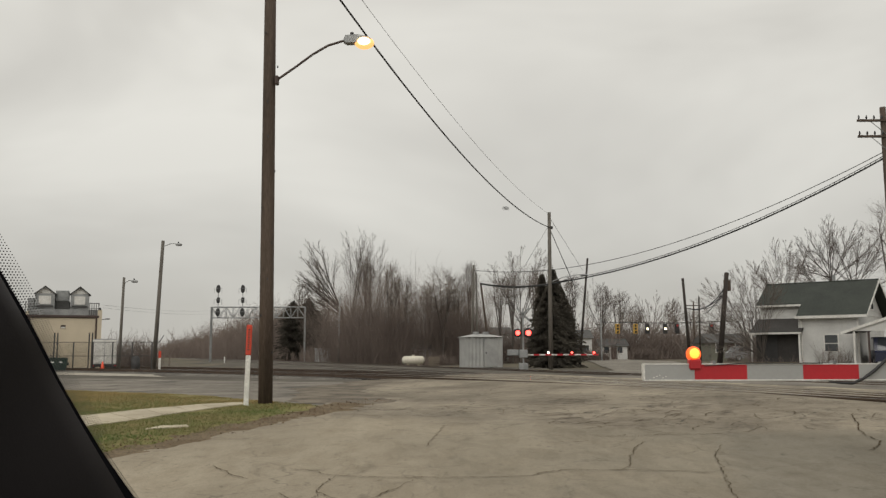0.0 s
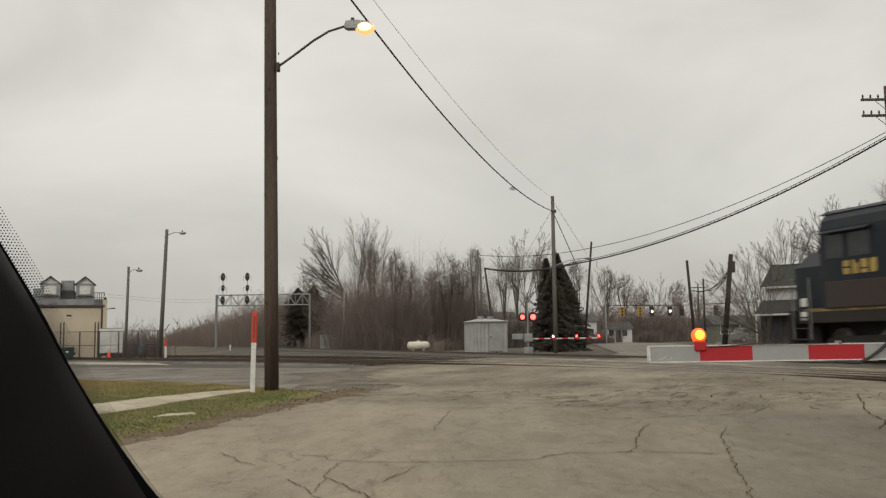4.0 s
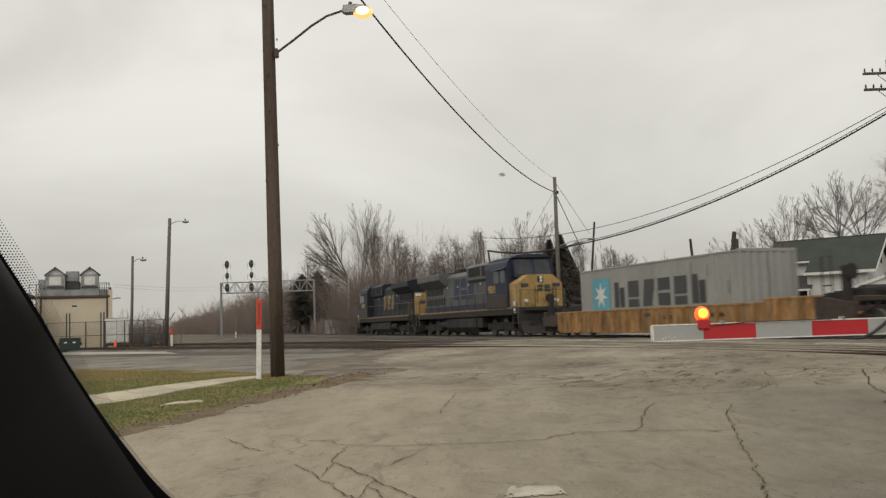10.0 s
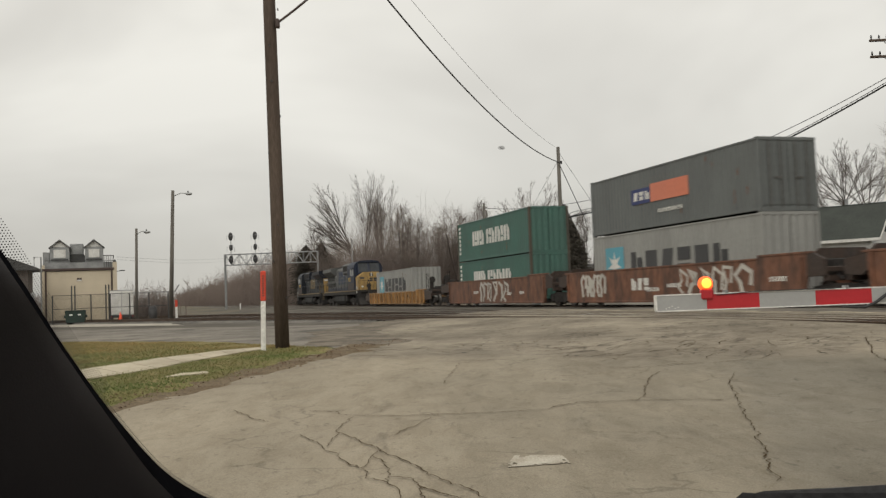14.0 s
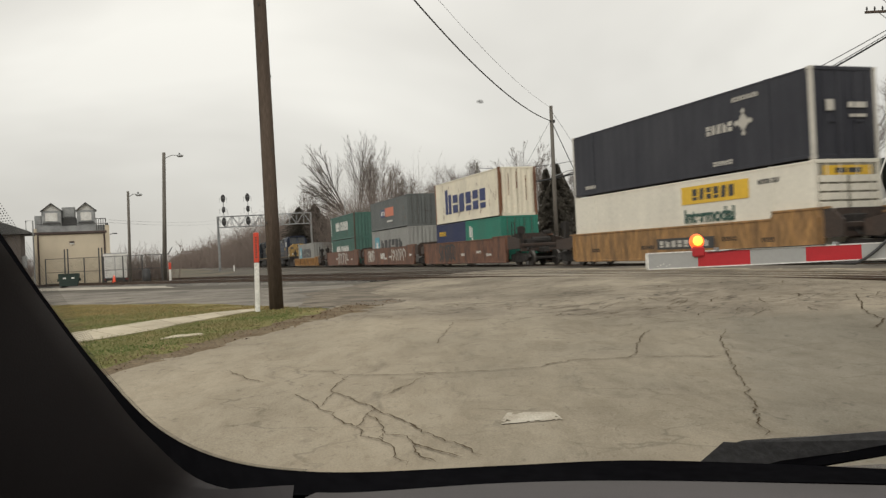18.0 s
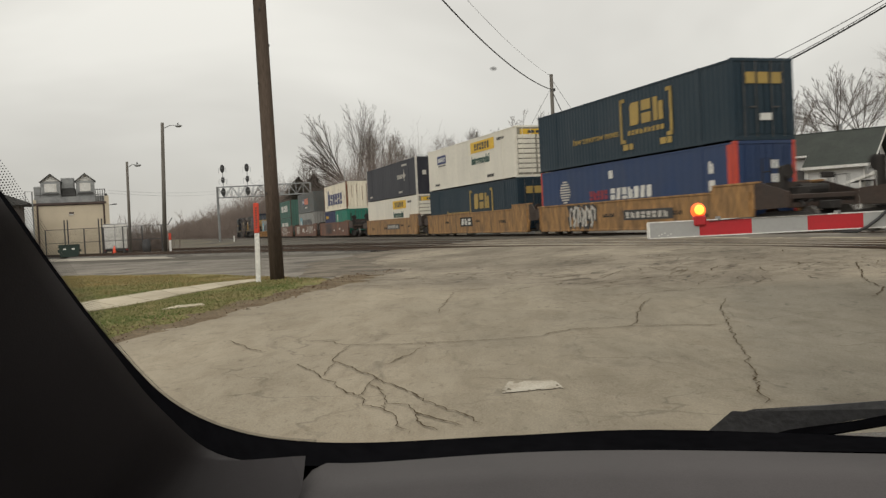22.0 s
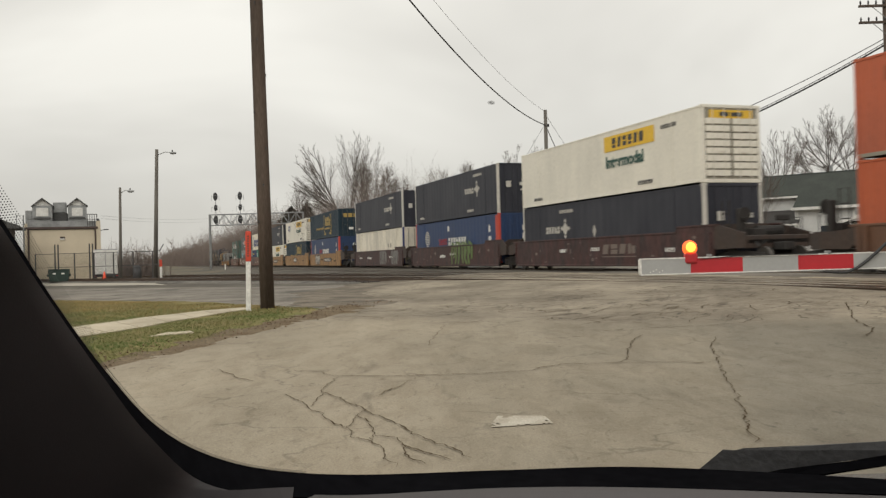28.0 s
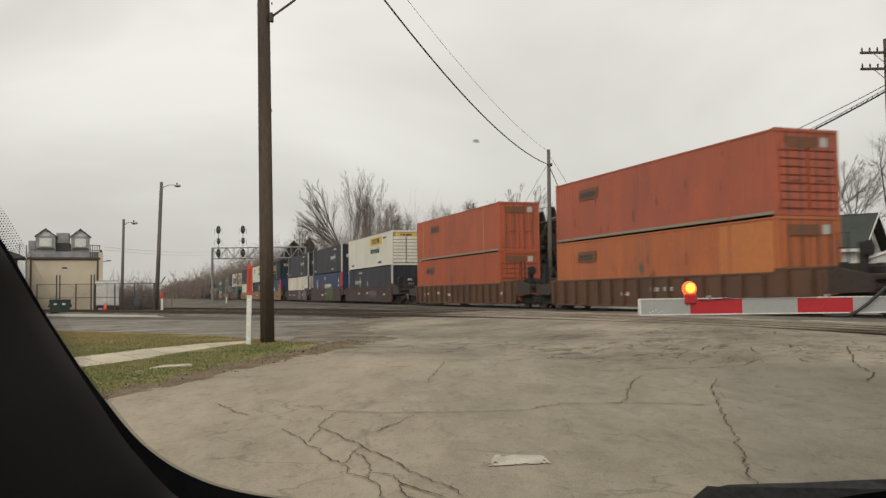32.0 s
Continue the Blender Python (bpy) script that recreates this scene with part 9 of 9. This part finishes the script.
M_body = mat("car_paint", (0.05, 0.052, 0.056), (0.045, 0.047, 0.05), rough=0.25, s1=1, s2=20, bump=0.0, spec=0.6)
M_tyre = mat("tyre_rubber", (0.02, 0.02, 0.02), (0.026, 0.025, 0.024), rough=0.9, s1=5, s2=30)


def smooth_line(pts, n=6):
    """A smooth curve through a few control points."""
    p = [Vector(q) for q in pts]
    out = []
    for i in range(len(p) - 1):
        a, b, c, d = p[max(i - 1, 0)], p[i], p[i + 1], p[min(i + 2, len(p) - 1)]
        for k in range(n):
            t = k / n
            out.append(0.5 * (2 * b + (c - a) * t + (2 * a - 5 * b + 4 * c - d) * t * t + (3 * b - a - 3 * c + d) * t ** 3))
    out.append(p[-1])
    return out


def skin(rails, back=None):
    """A surface over neighbouring curves, given some thickness towards back."""
    g, n, m = Geo(), len(rails[0]), len(rails)
    g.add([q for r in rails for q in r], [(j * n + i, j * n + i + 1, (j + 1) * n + i + 1, (j + 1) * n + i) for j in range(m - 1) for i in range(n - 1)])
    if back is not None:
        o = Vector(back)
        b = [[q + o for q in r] for r in rails]
        g.add([q for r in b for q in r], [(j * n + i, (j + 1) * n + i, (j + 1) * n + i + 1, j * n + i + 1) for j in range(m - 1) for i in range(n - 1)])
        for r0, r1 in ((rails[0], b[0]), (rails[-1], b[-1])):
            g.add(list(r0) + list(r1), [(i, i + 1, n + i + 1, n + i) for i in range(n - 1)])
    return g


glass_edge = smooth_line([(-0.228, 0.307, 1.476), (-0.225, 0.390, 1.415), (-0.213, 0.431, 1.368), (-0.218, 0.488, 1.332), (-0.210, 0.542, 1.284), (-0.204, 0.622, 1.233), (-0.186, 0.704, 1.193), (-0.148, 0.768, 1.166), (-0.080, 0.836, 1.144), (0.058, 0.899, 1.129), (0.207, 0.918, 1.123), (0.429, 0.870, 1.116), (0.576, 0.818, 1.112)])
trim_edge = smooth_line([(-0.217, 0.291, 1.469), (-0.215, 0.371, 1.411), (-0.206, 0.412, 1.367), (-0.211, 0.467, 1.333), (-0.205, 0.520, 1.286), (-0.201, 0.589, 1.235), (-0.187, 0.670, 1.182), (-0.142, 0.735, 1.153), (-0.077, 0.793, 1.135), (0.053, 0.835, 1.128), (0.190, 0.846, 1.121), (0.398, 0.807, 1.119), (0.531, 0.753, 1.123)])
trim_a = smooth_line([(-0.224, 0.261, 1.432), (-0.228, 0.330, 1.370), (-0.226, 0.365, 1.333), (-0.233, 0.412, 1.295), (-0.233, 0.458, 1.249), (-0.232, 0.519, 1.196), (-0.221, 0.591, 1.154), (-0.124, 0.672, 1.149)])
trim_b = smooth_line([(-0.230, 0.224, 1.385), (-0.237, 0.277, 1.323), (-0.239, 0.304, 1.287), (-0.251, 0.341, 1.250), (-0.256, 0.377, 1.206), (-0.263, 0.426, 1.155), (-0.261, 0.486, 1.117), (-0.137, 0.578, 1.139)])
trim_c = smooth_line([(-0.210, 0.157, 1.317), (-0.220, 0.186, 1.262), (-0.224, 0.201, 1.233), (-0.236, 0.223, 1.201), (-0.245, 0.244, 1.165), (-0.260, 0.274, 1.120), (-0.276, 0.311, 1.075), (-0.154, 0.435, 1.126)])

car = thing("parked_car", Matrix(), "dark parked car seen from its driver's seat", "car")
band_ = part("windshield_band", skin([glass_edge, trim_edge], (-0.01, 0.01, -0.02)), M_frit, car, "black ceramic band round the windshield", smooth=True)
bm = bmesh.new()
bm.from_mesh(band_.data)
bmesh.ops.remove_doubles(bm, verts=bm.verts, dist=0.0002)
bm.to_mesh(band_.data)
bm.free()
k = 7 * 6 + 1
mid = [(0.62 * a + 0.38 * b) + Vector((0.009, -0.004, 0.016)) for a, b in zip(trim_edge[:k], trim_a)]
rails = [trim_edge[:k], mid, trim_a, trim_b, trim_c]
part("pillar_trim", skin(rails, (-0.03, 0.0, -0.03)), M_trim, car, "dark cloth-covered windshield pillar that runs down to the dashboard", smooth=True)
d0 = smooth_line([(-0.117, 0.757, 1.1475), (-0.076, 0.793, 1.1365), (0.053, 0.831, 1.129), (0.190, 0.842, 1.122), (0.396, 0.802, 1.119), (0.528, 0.749, 1.124)])
d1 = smooth_line([(-0.13, 0.659, 1.141), (-0.068, 0.702, 1.137), (0.048, 0.741, 1.128), (0.169, 0.751, 1.121), (0.353, 0.717, 1.120), (0.473, 0.670, 1.125)])
d2 = smooth_line([(-0.161, 0.495, 1.108), (-0.054, 0.532, 1.095), (0.034, 0.561, 1.083), (0.126, 0.570, 1.077), (0.269, 0.548, 1.079), (0.362, 0.516, 1.087)])
d3 = smooth_line([(-0.197, 0.317, 1.073), (-0.038, 0.342, 1.055), (0.018, 0.361, 1.040), (0.079, 0.369, 1.031), (0.175, 0.362, 1.032), (0.241, 0.347, 1.041)])
d0, d1, d2, d3 = ([ln_[0] + Vector((-0.012, -0.004, -0.004))] + ln_ for ln_ in (d0, d1, d2, d3))
part("dashboard", skin([[p + Vector((0, 0.012, -0.03)) for p in d0], d0, d1, d2, d3], (0.0, 0.0, -0.05)), M_dash, car, "grey vinyl dashboard top", smooth=True)

# rows of ceramic dots that fade out onto the glass
g = Geo()
for row in range(7):
    size = 0.00056 - 0.00003 * row
    for seg_no, (a, b) in enumerate(zip(glass_edge[:44], glass_edge[1:45])):
        if row > (7 if seg_no < 22 else 1):
            continue
        seg = b - a
        n = max(1, round(seg.length / 0.0016))
        tdir = seg.normalized()
        out = Vector((0.55, 0.25, 0.80))
        out = (out - tdir * out.dot(tdir)).normalized()
        for j in range(n):
            c = a + seg * ((j + 0.5 * (row % 2)) / n) + out * (0.0004 + 0.00125 * row)
            g.add([c + tdir * size, c + out * size, c - tdir * size, c - out * size], [(0, 1, 2, 3)])
tagged(part("ceramic_dots", g, M_dots, car, "rows of small dark dots along the glass edge"), kind="stuff")


def plate(front, push, material, name, label=""):
    n = len(front)
    f = [Vector(p) for p in front]
    o = Vector(push)
    return part(name, Geo().add(f + [p + o for p in f], [tuple(range(n)), tuple(range(2 * n - 1, n - 1, -1))] + [(i, (i + 1) % n, n + (i + 1) % n, n + i) for i in range(n)]), material, car, label)


plate([(0.269, 1.020, 1.079), (0.310, 1.001, 1.120), (0.322, 0.995, 1.120), (0.330, 0.991, 1.123), (0.395, 0.957, 1.132), (0.456, 0.921, 1.142), (0.488, 0.901, 1.147), (0.487, 0.901, 1.136), (0.455, 0.921, 1.127), (0.423, 0.940, 1.118), (0.363, 0.973, 1.102), (0.313, 0.999, 1.083)],
      (0.01, 0.03, -0.008), M_wiper, "wiper_arm", "dark grey wiper arm")
plate([(0.307, 0.990, 1.084), (0.359, 0.963, 1.105), (0.419, 0.930, 1.120), (0.450, 0.911, 1.130), (0.482, 0.891, 1.139), (0.482, 0.891, 1.129), (0.450, 0.911, 1.119), (0.398, 0.942, 1.103), (0.369, 0.958, 1.094), (0.310, 0.989, 1.080)],
      (0.008, 0.02, -0.006), M_frit, "wiper_blade", "black wiper blade")

# a small smear of dirt on the windshield
M_speck = mat("dirt_smear", (0.12, 0.10, 0.085), (0.09, 0.08, 0.07), rough=0.9, s1=200, s2=2000, bump=0.0)
M_speck.node_tree.nodes["Principled BSDF"].inputs["Alpha"].default_value = 0.3
g = Geo()
for dx, dz, rx_, rz_ in ((0.0, 0.0, 0.0026, 0.0013), (0.0004, 0.0001, 0.0015, 0.0010), (-0.0006, 0.0003, 0.0012, 0.0006), (0.0012, -0.0005, 0.0016, 0.0007)):
    ring = [(0.034 + dx + rx_ * math.cos(a * math.pi / 6), 0.6 + 0.0004 * len(g.v) / 12 - 0.6 * (dz + rz_ * math.sin(a * math.pi / 6)), 1.452 + dz + rz_ * math.sin(a * math.pi / 6)) for a in range(12)]
    g.add(ring, [tuple(range(12))])
tagged(part("dirt_smear", g, M_speck, car, "small smear of dirt on the windshield"), kind="stuff")

# plain unseen body round the seat, closed in to keep light off the trim
part("roof", Geo().box(-0.42, 1.32, -1.9, 0.22, 1.60, 1.64, 0.02), M_body, car)
part("headliner", Geo().box(-0.38, 1.28, -1.86, 0.2, 1.575, 1.595), M_trim, car)
part("door_panel", Geo().box(-0.48, -0.40, -1.5, 0.75, 0.32, 1.14, 0.02), M_body, car)
part("door_panel", Geo().box(1.30, 1.38, -1.5, 0.75, 0.32, 1.14, 0.02), M_body, car)
part("rear_body", Geo().box(-0.46, 1.36, -2.6, -1.9, 0.32, 1.06, 0.05), M_body, car)
for x in (-0.47, 1.32):
    part("side_pillar", Geo().box(x, x + 0.06, -0.75, -0.45, 1.14, 1.6, 0.02), M_body, car)
    part("door_rail", Geo().box(x, x + 0.06, -1.9, 0.2, 1.5, 1.6, 0.02), M_body, car)
part("rear_pillar", Geo().box(-0.44, 1.34, -1.95, -1.82, 1.0, 1.62, 0.02), M_body, car)
part("floor_pan", Geo().box(-0.42, 1.32, -1.9, 0.9, 0.28, 0.34), M_body, car)
part("seat", Geo().box(-0.2, 0.35, -0.75, -0.25, 0.34, 0.75, 0.08).box(-0.2, 0.35, -0.95, -0.75, 0.6, 1.3, 0.08), M_trim, car)
part("seat", Geo().box(0.6, 1.15, -0.75, -0.25, 0.34, 0.75, 0.08).box(0.6, 1.15, -0.95, -0.75, 0.6, 1.3, 0.08), M_trim, car)
# unseen opaque panels added behind the seats to darken the pillar trim
part("rear_panel", Geo().box(-0.44, 1.34, -2.0, -1.96, 1.0, 1.62), M_body, car, "opaque panel added to close the rear against light")
for x in (-0.45, 1.32):
    part("quarter_panel", Geo().box(x, x + 0.04, -1.9, -0.75, 1.1, 1.52), M_body, car, "opaque panel added to close the rear side against light")
part("firewall", Geo().box(-0.42, 1.32, 0.86, 0.95, 0.3, 0.98), M_body, car)
hood = Geo().prism([(0.98, 0.95), (1.6, 0.92), (2.1, 0.80), (2.35, 0.62), (2.38, 0.34), (0.98, 0.34)], "x", -0.46, 1.36)
part("hood", hood, M_body, car)
for x in (-0.46, 1.16):
    for y in (1.55, -1.7):
        w = part("wheel", Geo().tube([(x, y, 0.33), (x + 0.2, y, 0.33)], 0.33, 24), M_tyre, car)
        part("rim", Geo().tube([(x - 0.01, y, 0.33), (x + 0.21, y, 0.33)], 0.21, 20), M_galv, w)

# ---- what moves ----
def motions():
    for ob, back, turn in MOVERS:
        rows = []
        for t in range(0, 33, 4):
            s = travel(t) - back
            rows.append((t, pose(*across(TRACK, s, RAIL + ob["z0"]), 0, 0, 90 + math.degrees(TH) + turn)))
        walk(ob, rows)


motions()
